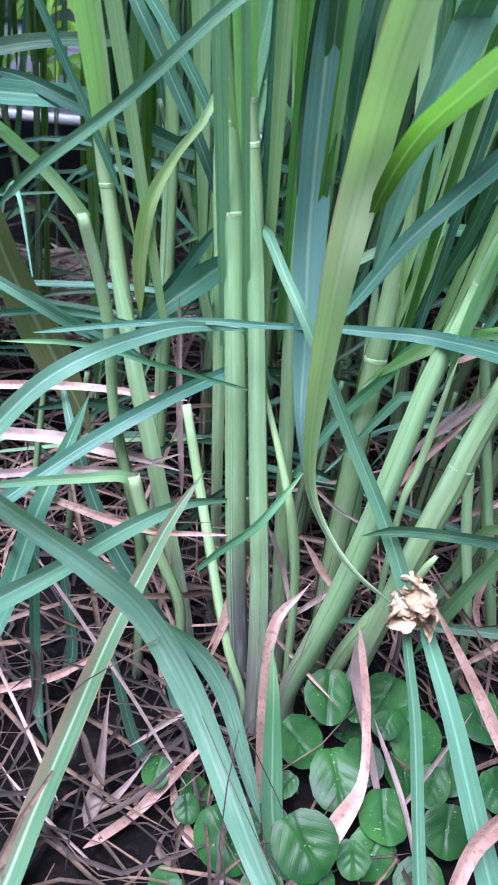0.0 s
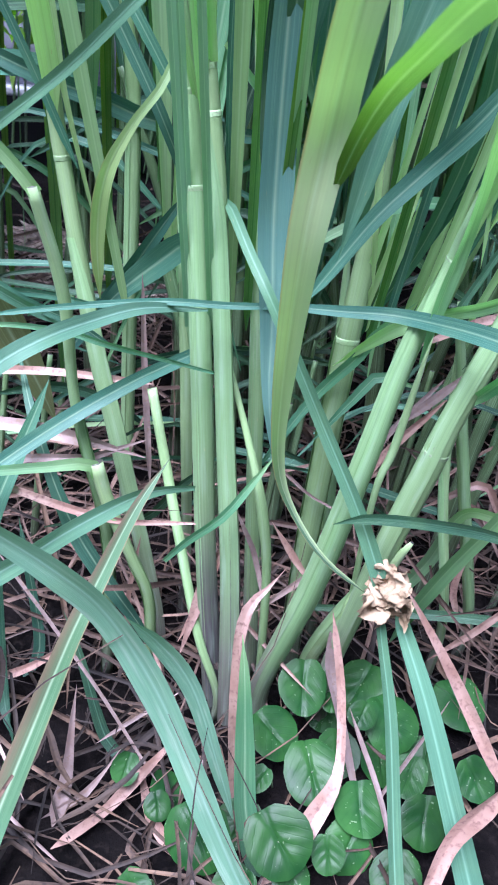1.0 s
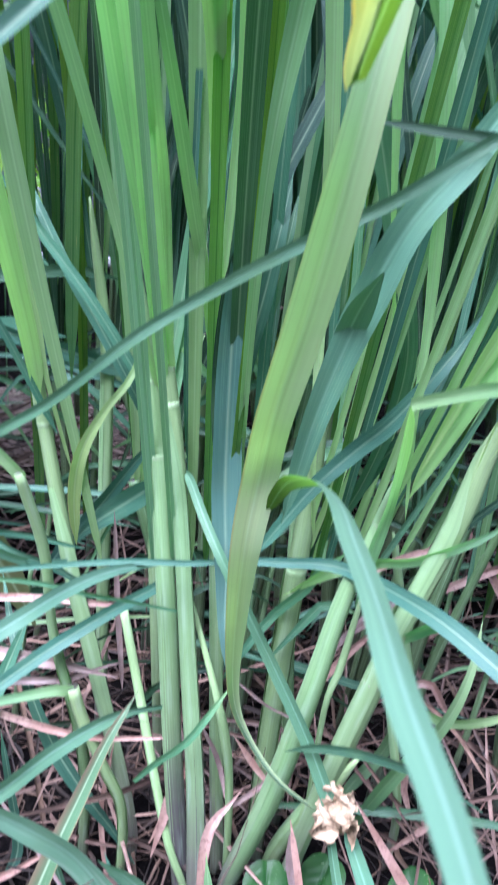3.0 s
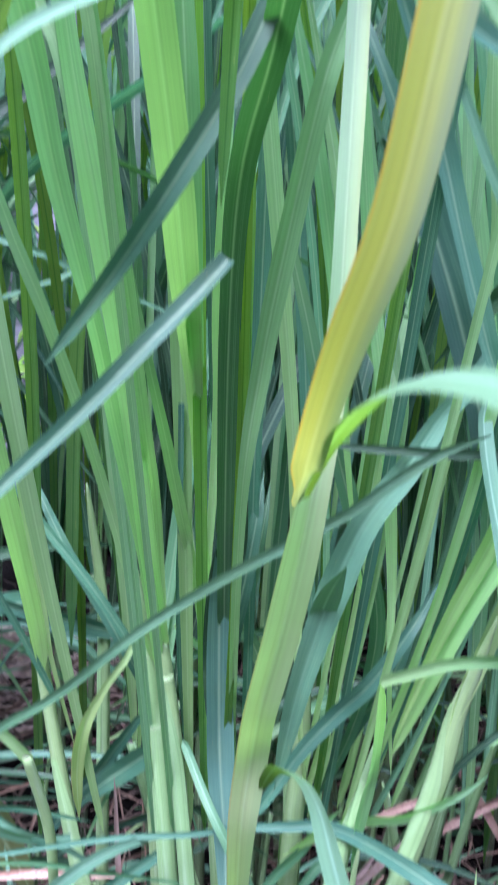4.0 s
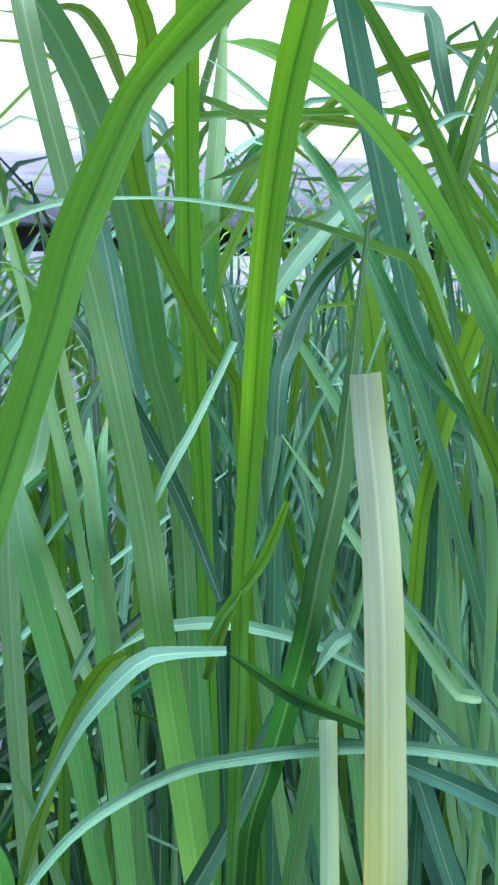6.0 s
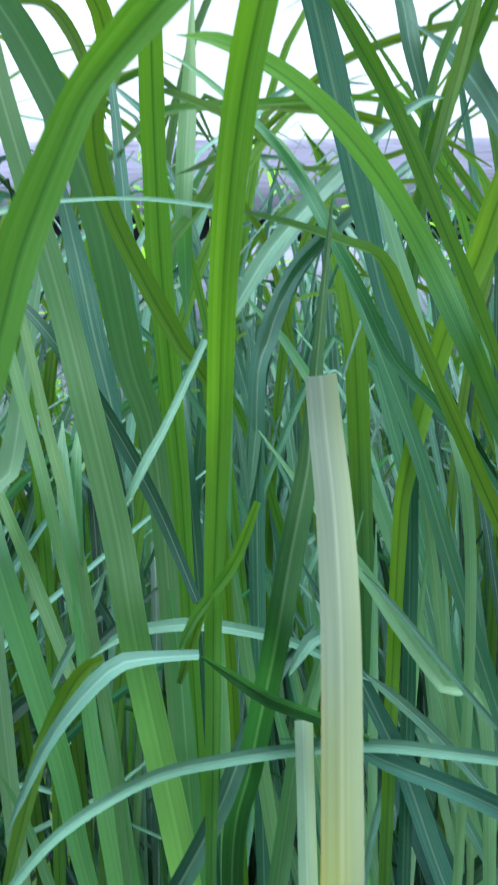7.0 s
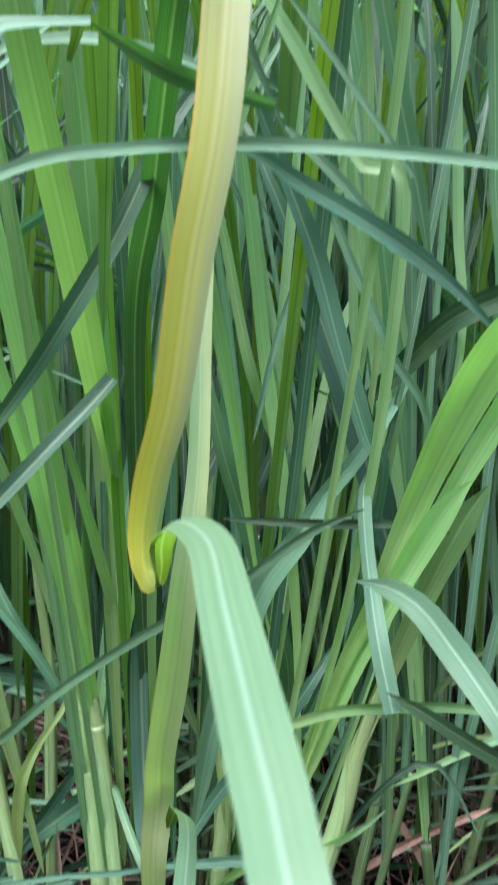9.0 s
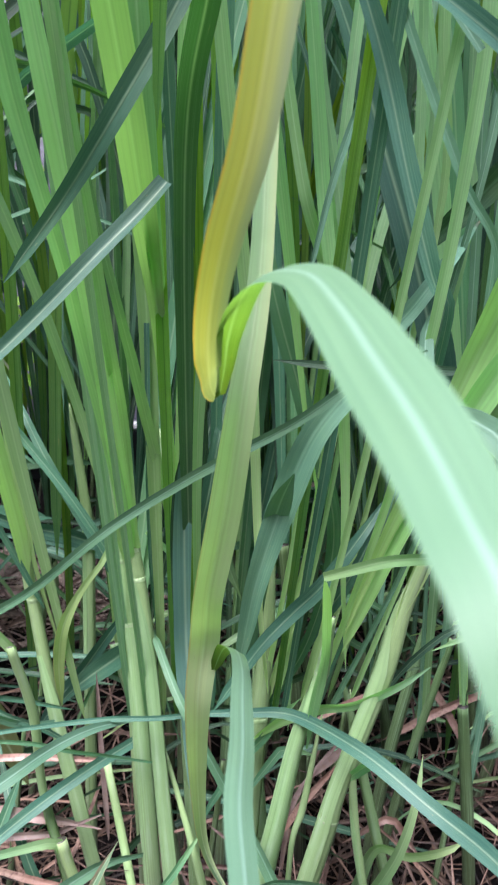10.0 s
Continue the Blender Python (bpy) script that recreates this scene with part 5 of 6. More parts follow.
leaf(T_MAIN, GLAUCOUS, [(0.021, -0.02, 1.041, 4.7), (0.046, -0.02, 1.075, 9.5), (0.071, -0.02, 1.109, 11.2), (0.096, -0.02, 1.135, 8.9), (0.113, -0.02, 1.152, 4.1)])
leaf(T_MAIN, GLAUCOUS, [(0.018, 0, 0.893, 1), (0.023, 0, 0.934, 7.8), (0.033, 0, 1.007, 9.6), (0.054, 0, 1.058, 9.8), (0.075, -0.01, 1.083, 6.5), (0.1, -0.022, 1.102, 1)])
leaf(T_LEFT, PALE, [(-0.192, -0.05, 1.176, 1), (-0.157, -0.05, 1.071, 5.2), (-0.14, -0.05, 1.016, 6.5), (-0.12, -0.05, 0.948, 7.8), (-0.108, -0.05, 0.905, 7.7), (-0.098, -0.04, 0.857, 7), (-0.085, -0.03, 0.789, 6.2), (-0.057, 0.014, 0.541, 4.7), (-0.032, 0.061, 0.28, 4.5)])
leaf(T_LEFT, PALE, [(-0.123, -0.09, 1.029, 4.1), (-0.109, -0.09, 0.973, 5.9), (-0.096, -0.09, 0.922, 6.5), (-0.082, -0.09, 0.873, 6.3), (-0.074, -0.08, 0.823, 7), (-0.067, -0.07, 0.776, 6.3), (-0.06, -0.06, 0.724, 5.7), (-0.038, -0.006, 0.505, 4.3), (-0.018, 0.052, 0.28, 4.5)])
leaf(T_LEFT, PALE, [(-0.192, 0, 0.998, 1), (-0.145, 0, 0.898, 7.6), (-0.121, 0, 0.842, 9), (-0.101, 0, 0.794, 8.8), (-0.082, 0, 0.742, 7.2), (-0.052, 0.032, 0.515, 5.4), (-0.03, 0.07, 0.28, 4.5)])
leaf(T_CUTSTUB, GLAUCOUS, [(-0.071, -0.04, 0.857, 3.5), (-0.08, -0.04, 0.83, 5.5), (-0.097, -0.04, 0.797, 5.4), (-0.11, -0.04, 0.771, 3.4)])
leaf(T_RIGHTBROAD, GLAUCOUS, [(0.077, -0.1, 0.847, 3.1), (0.095, -0.1, 0.826, 3.7), (0.117, -0.1, 0.798, 3.6), (0.145, -0.1, 0.763, 3.6)])
leaf(T_RIGHTBROAD, GLAUCOUS, [(0.078, -0.08, 0.792, 4.4), (0.096, -0.08, 0.777, 6.3), (0.119, -0.08, 0.755, 6.8), (0.142, -0.08, 0.728, 4.9)])
leaf(T_RIGHTBACK, PALE, [(0.076, 0.076, 0.28, 4.5), (0.099, 0.045, 0.421, 3.2), (0.111, 0.02, 0.572, 4.3), (0.104, 0.02, 0.614, 5.6), (0.094, 0.02, 0.671, 5.8), (0.082, 0.02, 0.727, 5.3), (0.075, 0.02, 0.772, 4.8)])
leaf(T_BACKMID, BRIGHT, [(0.071, 0.079, 0.28, 4.5), (0.093, 0.052, 0.425, 3.8), (0.102, 0.03, 0.578, 5.1), (0.09, 0.03, 0.624, 7.1), (0.076, 0.02, 0.66, 7.2), (0.067, 0.02, 0.698, 6.7), (0.058, 0.02, 0.741, 5.9), (0.033, 0.02, 0.848, 1)])
leaf(T_BACKMID, PALE, [(0.068, 0.082, 0.28, 4.5), (0.084, 0.059, 0.431, 3.9), (0.097, 0.04, 0.591, 5.2), (0.097, 0.04, 0.634, 6.9), (0.096, 0.03, 0.681, 6.9), (0.099, 0.03, 0.73, 6.8), (0.102, 0.03, 0.776, 6.6), (0.11, 0.03, 0.886, 1)])
leaf(T_BACKMID, BRIGHT, [(0.081, 0.088, 0.28, 4.5), (0.101, 0.073, 0.439, 3.4), (0.12, 0.06, 0.605, 4.6), (0.123, 0.06, 0.649, 5.6), (0.126, 0.05, 0.701, 6.1), (0.13, 0.05, 0.744, 5.6), (0.136, 0.05, 0.783, 5.5), (0.154, 0.05, 0.892, 1)])
leaf(T_BACKMID, TEAL, [(0.102, 0.067, 0.28, 4.5), (0.142, 0.031, 0.434, 5), (0.159, -0.01, 0.591, 6.7), (0.146, -0.02, 0.618, 11.7), (0.127, -0.02, 0.673, 13.9), (0.112, -0.02, 0.722, 13.5), (0.095, -0.03, 0.76, 12.3), (0.047, -0.058, 0.857, 1)])
leaf(T_BACKMID, GLAUCOUS, [(0.118, 0.067, 0.28, 4.5), (0.165, 0.028, 0.445, 3.5), (0.188, -0.01, 0.612, 4.7), (0.158, -0.02, 0.674, 5.7), (0.134, -0.02, 0.723, 5.5), (0.115, -0.02, 0.764, 4.8)])
leaf(T_RIGHTBROAD, GLAUCOUS, [(0.076, 0, 0.614, 2.7), (0.087, 0, 0.669, 4.3), (0.098, 0, 0.707, 4.8), (0.107, 0, 0.728, 3.2)])
leaf(T_BACKMID, PALE, [(0.1, 0.088, 0.28, 4.5), (0.13, 0.073, 0.46, 3.4), (0.154, 0.06, 0.643, 4.5), (0.152, 0.06, 0.693, 6.6), (0.15, 0.06, 0.737, 6.5), (0.147, 0.06, 0.786, 5.6), (0.14, 0.06, 0.896, 1)])
leaf(T_BACKMID, PALE, [(0.104, 0.094, 0.28, 4.5), (0.135, 0.086, 0.464, 3.5), (0.162, 0.08, 0.651, 4.7), (0.165, 0.08, 0.703, 6.4), (0.167, 0.08, 0.752, 6.3), (0.168, 0.08, 0.792, 5.5), (0.171, 0.08, 0.902, 1)])
leaf(T_BACKMID, PALE, [(0.123, 0.094, 0.28, 4.5), (0.165, 0.086, 0.461, 4.1), (0.196, 0.08, 0.645, 5.5), (0.191, 0.08, 0.704, 6.8), (0.188, 0.08, 0.753, 6.7), (0.185, 0.08, 0.793, 5.8), (0.176, 0.08, 0.903, 1)])
leaf(T_BACKMID, GLAUCOUS, [(0.112, 0.076, 0.28, 4.5), (0.144, 0.045, 0.461, 3.4), (0.176, 0.02, 0.645, 4.6), (0.191, 0.02, 0.745, 6.5), (0.206, 0.02, 0.845, 6.9), (0.22, 0.02, 0.944, 6.1), (0.237, 0.02, 1.053, 1)])
leaf(T_BACKMID, PALE, [(0.139, 0.085, 0.28, 4.5), (0.188, 0.066, 0.468, 3.7), (0.226, 0.05, 0.658, 4.9), (0.221, 0.05, 0.764, 7.3), (0.214, 0.05, 0.873, 7.3), (0.208, 0.05, 0.98, 6.4), (0.201, 0.05, 1.09, 1)])
leaf(T_FARRIGHT, GREEN, [(0.151, 0.082, 0.28, 4.5), (0.205, 0.059, 0.482, 4.2), (0.247, 0.04, 0.683, 5.6), (0.242, 0.04, 0.795, 8.8), (0.235, 0.04, 0.898, 8.8), (0.222, 0.03, 0.995, 7.8), (0.206, 0.018, 1.103, 1)])
leaf(T_BACKMID, BRIGHT, [(0.107, 0.085, 0.28, 4.5), (0.142, 0.068, 0.473, 3.7), (0.167, 0.05, 0.666, 4.9), (0.156, 0.04, 0.762, 7.1), (0.151, 0.04, 0.864, 7.1), (0.141, 0.03, 0.96, 6.2), (0.129, 0.018, 1.069, 1)])
leaf(T_RIGHTFAN, FAN, [(0.15, -0.01, 0.48, 4.4), (0.17, -0.02, 0.527, 8.6), (0.192, -0.03, 0.576, 12.7), (0.213, -0.04, 0.623, 15.3), (0.231, -0.06, 0.669, 14.7), (0.245, -0.075, 0.694, 1)])
leaf(T_RIGHTBROAD, DARK, [(0.142, -0.1, 0.491, 4.3), (0.16, -0.105, 0.482, 7.3), (0.183, -0.11, 0.468, 8.6), (0.214, -0.115, 0.45, 8.6), (0.244, -0.12, 0.427, 1)])
leaf(T_CUTSTUB, PALE, [(-0.081, 0.034, 0.188, 8.8), (-0.087, 0.03, 0.198, 8.0), (-0.111, 0.02, 0.2, 6.4), (-0.135, 0.005, 0.205, 5.6), (-0.154, -0.01, 0.21, 4.1)], face=(0.0, -0.8, 0.6), foot=False)
leaf(T_KNEESTALK, GREEN, [(-0.158, 0.02, 0.287, 2.4), (-0.123, 0.02, 0.29, 3.0), (-0.094, 0.02, 0.288, 3.6), (-0.075, 0.02, 0.283, 3.9), (-0.052, 0.025, 0.276, 3.0), (-0.015, 0.03, 0.266, 1.7)])
leaf(T_LEFT, TEAL, [(-0.168, 0.06, 0.307, 4.3), (-0.148, 0.06, 0.3, 5.7), (-0.123, 0.05, 0.291, 6.3), (-0.099, 0.05, 0.282, 5.6), (-0.078, 0.05, 0.269, 3.2)])

# ---------------------------------------------------------------- dry leaves and litter
dry_leaf(STRAW, [(-0.197, 0.05, 0.209, 0.8), (-0.182, 0.05, 0.209, 7), (-0.135, 0.05, 0.21, 8.2), (-0.098, 0.05, 0.204, 8.8), (-0.073, 0.05, 0.198, 3.5), (-0.054, 0.05, 0.193, 0.6)])
dry_leaf(STRAW, [(-0.199, 0.05, 0.173, 0.8), (-0.184, 0.05, 0.176, 5.4), (-0.128, 0.05, 0.186, 5.4), (-0.09, 0.05, 0.19, 4.8), (-0.072, 0.05, 0.198, 3), (-0.054, 0.05, 0.206, 0.6)])
dry_leaf(PINKSTRAW, [(-0.15, 0.03, 0.182, 0.8), (-0.136, 0.03, 0.177, 4.1), (-0.102, 0.03, 0.165, 5.3), (-0.068, 0.03, 0.157, 4.2), (-0.037, 0.03, 0.158, 3), (-0.017, 0.03, 0.159, 0.6)])
dry_leaf(PINKSTRAW, [(-0.208, 0.09, 0.222, 0.8), (-0.193, 0.09, 0.223, 5.5), (-0.128, 0.09, 0.228, 5.5), (-0.074, 0.09, 0.226, 4.3), (-0.054, 0.09, 0.225, 0.6)])
dry_leaf(PINKSTRAW, [(0.037, -0.013, 0.164, 0.8), (0.028, -0.02, 0.155, 2.2), (0.015, -0.03, 0.142, 6.6), (0.012, -0.04, 0.104, 6.2), (0.015, -0.055, 0.046, 5.8), (0.018, -0.065, 0.015, 4.1), (0.02, -0.071, 0.006, 0.6)])
dry_leaf(PINKSTRAW, [(0.071, -0.003, 0.124, 0.8), (0.074, -0.01, 0.111, 4.1), (0.081, -0.03, 0.077, 5.3), (0.081, -0.06, 0.043, 6.3), (0.065, -0.085, 0.032, 12.2), (0.041, -0.11, 0.006, 11), (0.032, -0.12, 0.006, 0.6)])
dry_leaf(PINKSTRAW, [(-0.016, -0.045, 0.057, 0.8), (-0.025, -0.05, 0.046, 2.9), (-0.045, -0.06, 0.023, 7), (-0.062, -0.07, 0.006, 5.8), (-0.083, -0.09, 0.006, 5.4), (-0.09, -0.096, 0.006, 0.6)])
dry_leaf(PINKSTRAW, [(-0.044, -0.039, 0.021, 0.8), (-0.04, -0.05, 0.011, 3.6), (-0.033, -0.07, 0.006, 7.7), (-0.021, -0.09, 0.006, 7.1), (-0.016, -0.098, 0.006, 0.6)])
dry_leaf(PINKSTRAW, [(0.107, -0.016, 0.161, 0.8), (0.115, -0.02, 0.149, 2.2), (0.134, -0.03, 0.122, 6.2), (0.154, -0.04, 0.091, 8), (0.174, -0.06, 0.06, 7.4), (0.184, -0.07, 0.045, 0.6)])
dry_leaf(STRAW, [(0.078, -0.087, 0.006, 0.8), (0.087, -0.08, 0.006, 2.3), (0.112, -0.06, 0.025, 3), (0.139, -0.04, 0.066, 2.1), (0.149, -0.032, 0.081, 0.6)])
dry_leaf(PINKSTRAW, [(0.003, 0.038, 0.146, 0.8), (-0.002, 0.035, 0.132, 5), (-0.011, 0.03, 0.106, 8.7), (-0.018, 0.02, 0.08, 5), (-0.023, 0.013, 0.062, 0.6)])
dry_leaf(STRAW, [(-0.065, 0.11, 0.293, 0.8), (-0.064, 0.11, 0.278, 2.4), (-0.061, 0.11, 0.218, 4.5), (-0.056, 0.1, 0.164, 3.9), (-0.054, 0.096, 0.144, 0.6)])
dry_leaf(PINKSTRAW, [(0.082, 0.06, 0.171, 0.8), (0.089, 0.06, 0.184, 4.3), (0.103, 0.06, 0.209, 5.4), (0.119, 0.06, 0.23, 4.2), (0.131, 0.06, 0.246, 0.6)])
dry_leaf(PINKSTRAW, [(0.102, 0.06, 0.278, 0.8), (0.115, 0.06, 0.285, 3.9), (0.129, 0.06, 0.293, 5.6), (0.148, 0.06, 0.301, 5), (0.166, 0.06, 0.309, 0.6)])
dry_leaf(STRAW, [(0.109, 0.08, 0.213, 0.8), (0.119, 0.08, 0.224, 4.9), (0.132, 0.08, 0.238, 6.1), (0.144, 0.08, 0.252, 3), (0.157, 0.08, 0.267, 0.6)])
dry_leaf(STRAW, [(-0.086, -0.024, 0.067, 0.8), (-0.087, -0.03, 0.053, 2.4), (-0.089, -0.05, 0.011, 7.8), (-0.091, -0.07, 0.006, 10.6), (-0.092, -0.082, 0.006, 0.6)])
dry_leaf(STRAW, [(-0.1, -0.077, 0.006, 0.8), (-0.091, -0.07, 0.006, 4.2), (-0.078, -0.06, 0.006, 5.4), (-0.064, -0.05, 0.02, 1.8), (-0.054, -0.043, 0.036, 0.6)])
dry_leaf(PINKSTRAW, [(0.12, -0.135, 0.029, 0.8), (0.124, -0.13, 0.042, 10.2), (0.133, -0.12, 0.069, 11.6), (0.146, -0.12, 0.105, 9.8), (0.153, -0.12, 0.124, 0.6)])
dry_leaf(PINKSTRAW, [(0.029, 0.03, 0.165, 0.8), (0.037, 0.03, 0.152, 3), (0.045, 0.03, 0.139, 4.9), (0.056, 0.03, 0.123, 3.1), (0.067, 0.03, 0.107, 0.6)])
dry_leaf(STRAW, [(0.025, 0.03, 0.087, 0.8), (0.035, 0.03, 0.098, 3.1), (0.047, 0.03, 0.111, 4.4), (0.06, 0.03, 0.126, 3.1), (0.073, 0.03, 0.141, 0.6)])
dry_leaf(STRAW, [(0.075, 0.015, 0.114, 0.8), (0.076, 0.01, 0.1, 3), (0.077, 0, 0.073, 8), (0.086, -0.02, 0.045, 6.2), (0.095, -0.05, 0.021, 4.2), (0.1, -0.065, 0.009, 0.6)])
dry_leaf(STRAW, [(0.092, -0.016, 0.051, 0.8), (0.096, -0.03, 0.046, 3), (0.108, -0.07, 0.032, 3.4), (0.118, -0.11, 0.006, 3.3), (0.122, -0.126, 0.006, 0.6)])
dry_leaf(PINKSTRAW, [(0.168, 0.05, 0.145, 0.8), (0.167, 0.05, 0.13, 3.2), (0.165, 0.05, 0.103, 5.2), (0.172, 0.05, 0.081, 3.4), (0.178, 0.05, 0.062, 0.6)])
dry_leaf(PINKSTRAW, [(0.148, 0.02, 0.062, 0.8), (0.158, 0.02, 0.073, 3.2), (0.172, 0.02, 0.088, 5), (0.19, 0.02, 0.111, 4.3), (0.202, 0.02, 0.127, 0.6)])
dry_leaf(PINKSTRAW, [(-0.199, 0.02, 0.006, 0.8), (-0.187, 0.02, 0.006, 5.4), (-0.136, 0.02, 0.027, 5.9), (-0.105, 0.02, 0.051, 3.8), (-0.089, 0.02, 0.063, 0.6)])
dry_leaf(STRAW, [(-0.139, 0.004, 0.149, 0.8), (-0.13, 0, 0.138, 1.8), (-0.105, -0.01, 0.106, 2.3), (-0.072, -0.03, 0.07, 2.3), (-0.043, -0.05, 0.036, 1.8), (-0.031, -0.058, 0.022, 0.6)])
dry_leaf(STRAW, [(-0.17, -0.013, 0.093, 0.8), (-0.162, -0.02, 0.082, 2.1), (-0.14, -0.04, 0.052, 2.3), (-0.121, -0.06, 0.028, 1.8), (-0.111, -0.071, 0.015, 0.6)])
dry_leaf(STRAW, [(-0.072, -0.036, 0.027, 0.8), (-0.06, -0.03, 0.033, 2.4), (-0.039, -0.02, 0.043, 2.2), (-0.022, -0.012, 0.051, 0.6)])
dry_leaf(STRAW, [(-0.152, -0.053, 0.023, 0.8), (-0.142, -0.06, 0.015, 1.8), (-0.114, -0.08, 0.006, 2.3), (-0.089, -0.1, 0.006, 2), (-0.078, -0.109, 0.006, 0.6)])
dry_leaf(STRAW, [(-0.006, -0.131, 0.006, 0.8), (-0.005, -0.12, 0.006, 2.6), (-0.004, -0.1, 0.023, 3.3), (-0.004, -0.08, 0.041, 1.7), (-0.004, -0.065, 0.054, 0.6)])
dry_leaf(PINKSTRAW, [(-0.026, 0.03, 0.054, 0.8), (-0.021, 0.03, 0.068, 3.2), (-0.011, 0.03, 0.096, 7), (-0.002, 0.03, 0.131, 3), (0.003, 0.03, 0.15, 0.6)])
dry_leaf(STRAW, [(0.005, 0.04, 0.168, 0.8), (0.011, 0.04, 0.154, 2.4), (0.021, 0.04, 0.131, 3.8), (0.029, 0.03, 0.105, 2.5), (0.035, 0.023, 0.087, 0.6)])
dry_leaf(STRAW, [(0.027, 0.05, 0.197, 0.8), (0.038, 0.05, 0.187, 2.4), (0.053, 0.05, 0.174, 1.8), (0.069, 0.05, 0.165, 1.5), (0.086, 0.05, 0.155, 0.6)])
dry_leaf(PINKSTRAW, [(0.077, 0.04, 0.17, 0.8), (0.072, 0.04, 0.156, 3), (0.061, 0.04, 0.125, 5), (0.054, 0.03, 0.103, 2.5), (0.048, 0.022, 0.086, 0.6)])
dry_leaf(PINKSTRAW, [(-0.056, 0.063, 0.122, 0.8), (-0.058, 0.06, 0.107, 2.6), (-0.063, 0.05, 0.062, 4), (-0.054, 0.03, 0.008, 3.4), (-0.051, 0.023, 0.006, 0.6)])
dry_leaf(PINKSTRAW, [(0.199, 0.2, 0.168, 0.8), (0.212, 0.2, 0.176, 6.2), (0.265, 0.2, 0.207, 7.9), (0.318, 0.2, 0.228, 6.1), (0.337, 0.2, 0.235, 0.6)])
dry_leaf(PINKSTRAW, [(0.226, 0.226, 0.248, 0.8), (0.234, 0.22, 0.237, 6.2), (0.26, 0.2, 0.2, 7), (0.28, 0.18, 0.164, 5.2), (0.289, 0.171, 0.148, 0.6)])
dry_leaf(STRAW, [(0.051, 0.3, 0.402, 0.8), (0.066, 0.3, 0.401, 5.5), (0.1, 0.3, 0.399, 7.4), (0.141, 0.3, 0.396, 4.6), (0.161, 0.3, 0.395, 0.6)])
dry_leaf(STRAW, [(0.089, 0.08, 0.124, 0.8), (0.091, 0.08, 0.139, 3.8), (0.098, 0.08, 0.193, 4.4), (0.125, 0.09, 0.228, 3.7), (0.137, 0.094, 0.243, 0.6)])
dry_leaf(PINKSTRAW, [(0.144, 0.1, 0.135, 0.8), (0.157, 0.1, 0.143, 3.9), (0.185, 0.1, 0.16, 6.2), (0.202, 0.1, 0.137, 4.7), (0.214, 0.1, 0.121, 0.6)])


def build_litter():
    """Long limp strands and short broken bits, some leaning up among the stalks."""
    rng = random.Random(11)
    bm = bmesh.new()
    for i in range(1150):
        if i < 700:
            x, y = rng.gauss(0.02, 0.17), rng.uniform(-0.2, 0.35)
        else:
            x, y = rng.uniform(-0.9, 0.9), rng.uniform(0.0, 1.4)
        if -0.01 < x < 0.2 and -0.16 < y < 0.04 and rng.random() < 0.9:
            continue
        a = rng.uniform(0, math.pi)
        ln = rng.uniform(0.03, 0.09) if rng.random() < 0.45 else rng.uniform(0.1, 0.26)
        ca, sa = math.cos(a) * ln / 2, math.sin(a) * ln / 2
        z = ground_height(x, y) + 0.003 + rng.random() ** 2 * 0.04
        lean = rng.uniform(-0.2, 0.2) * ln
        if i < 700 and rng.random() < 0.1:
            lean, z = rng.uniform(0.3, 0.5) * ln, z + 0.25 * ln
        w = rng.choice((0.7, 1.0, 1.4, 2.0, 2.8, 4.0))
        k, k2 = rng.uniform(-0.5, 0.5), rng.uniform(-0.5, 0.5)
        ribbon(bm, [(x - ca, y - sa, max(0.004, z - lean), w * 0.6), (x - ca * 0.4 - sa * k, y - sa * 0.4 + ca * k, max(0.004, z - lean * 0.4 + 0.004), w),
                    (x + ca * 0.4 - sa * k2, y + sa * 0.4 + ca * k2, max(0.004, z + lean * 0.4 + 0.003), w), (x + ca, y + sa, max(0.004, z + lean), w * 0.4)], rng, (0, -0.4, 1), 0.5, rng.uniform(-0.8, 0.8), 0.1, count=8)
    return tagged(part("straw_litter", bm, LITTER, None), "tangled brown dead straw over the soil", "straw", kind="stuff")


build_litter()


def build_strands():
    """Longer reddish dead strands heaped between the stalks."""
    rng = random.Random(17)
    bm = bmesh.new()
    for i in range(700):
        x, y = rng.uniform(-0.4, 0.6), rng.uniform(0.02, 0.8)
        a, ln = rng.uniform(0, math.pi), rng.uniform(0.08, 0.28)
        ca, sa = math.cos(a) * ln / 2, math.sin(a) * ln / 2
        z, lean = 0.02 + rng.random() ** 2 * 0.12, rng.uniform(-0.35, 0.35) * ln
        w, k = rng.uniform(1.2, 4.5), rng.uniform(-0.2, 0.2)
        ribbon(bm, [(x - ca, y - sa, max(0.005, z - lean), w * 0.4), (x - sa * k, y + ca * k, max(0.008, z), w), (x + ca, y + sa, max(0.005, z + lean), w * 0.3)], rng, (0, -0.8, 0.7), 0.6, rng.uniform(-0.8, 0.8), 0.12, count=9)
    return tagged(part("dry_strands", bm, STRANDS, None), "reddish brown dead grass strands heaped between stalks", "straw", kind="stuff")


build_strands()


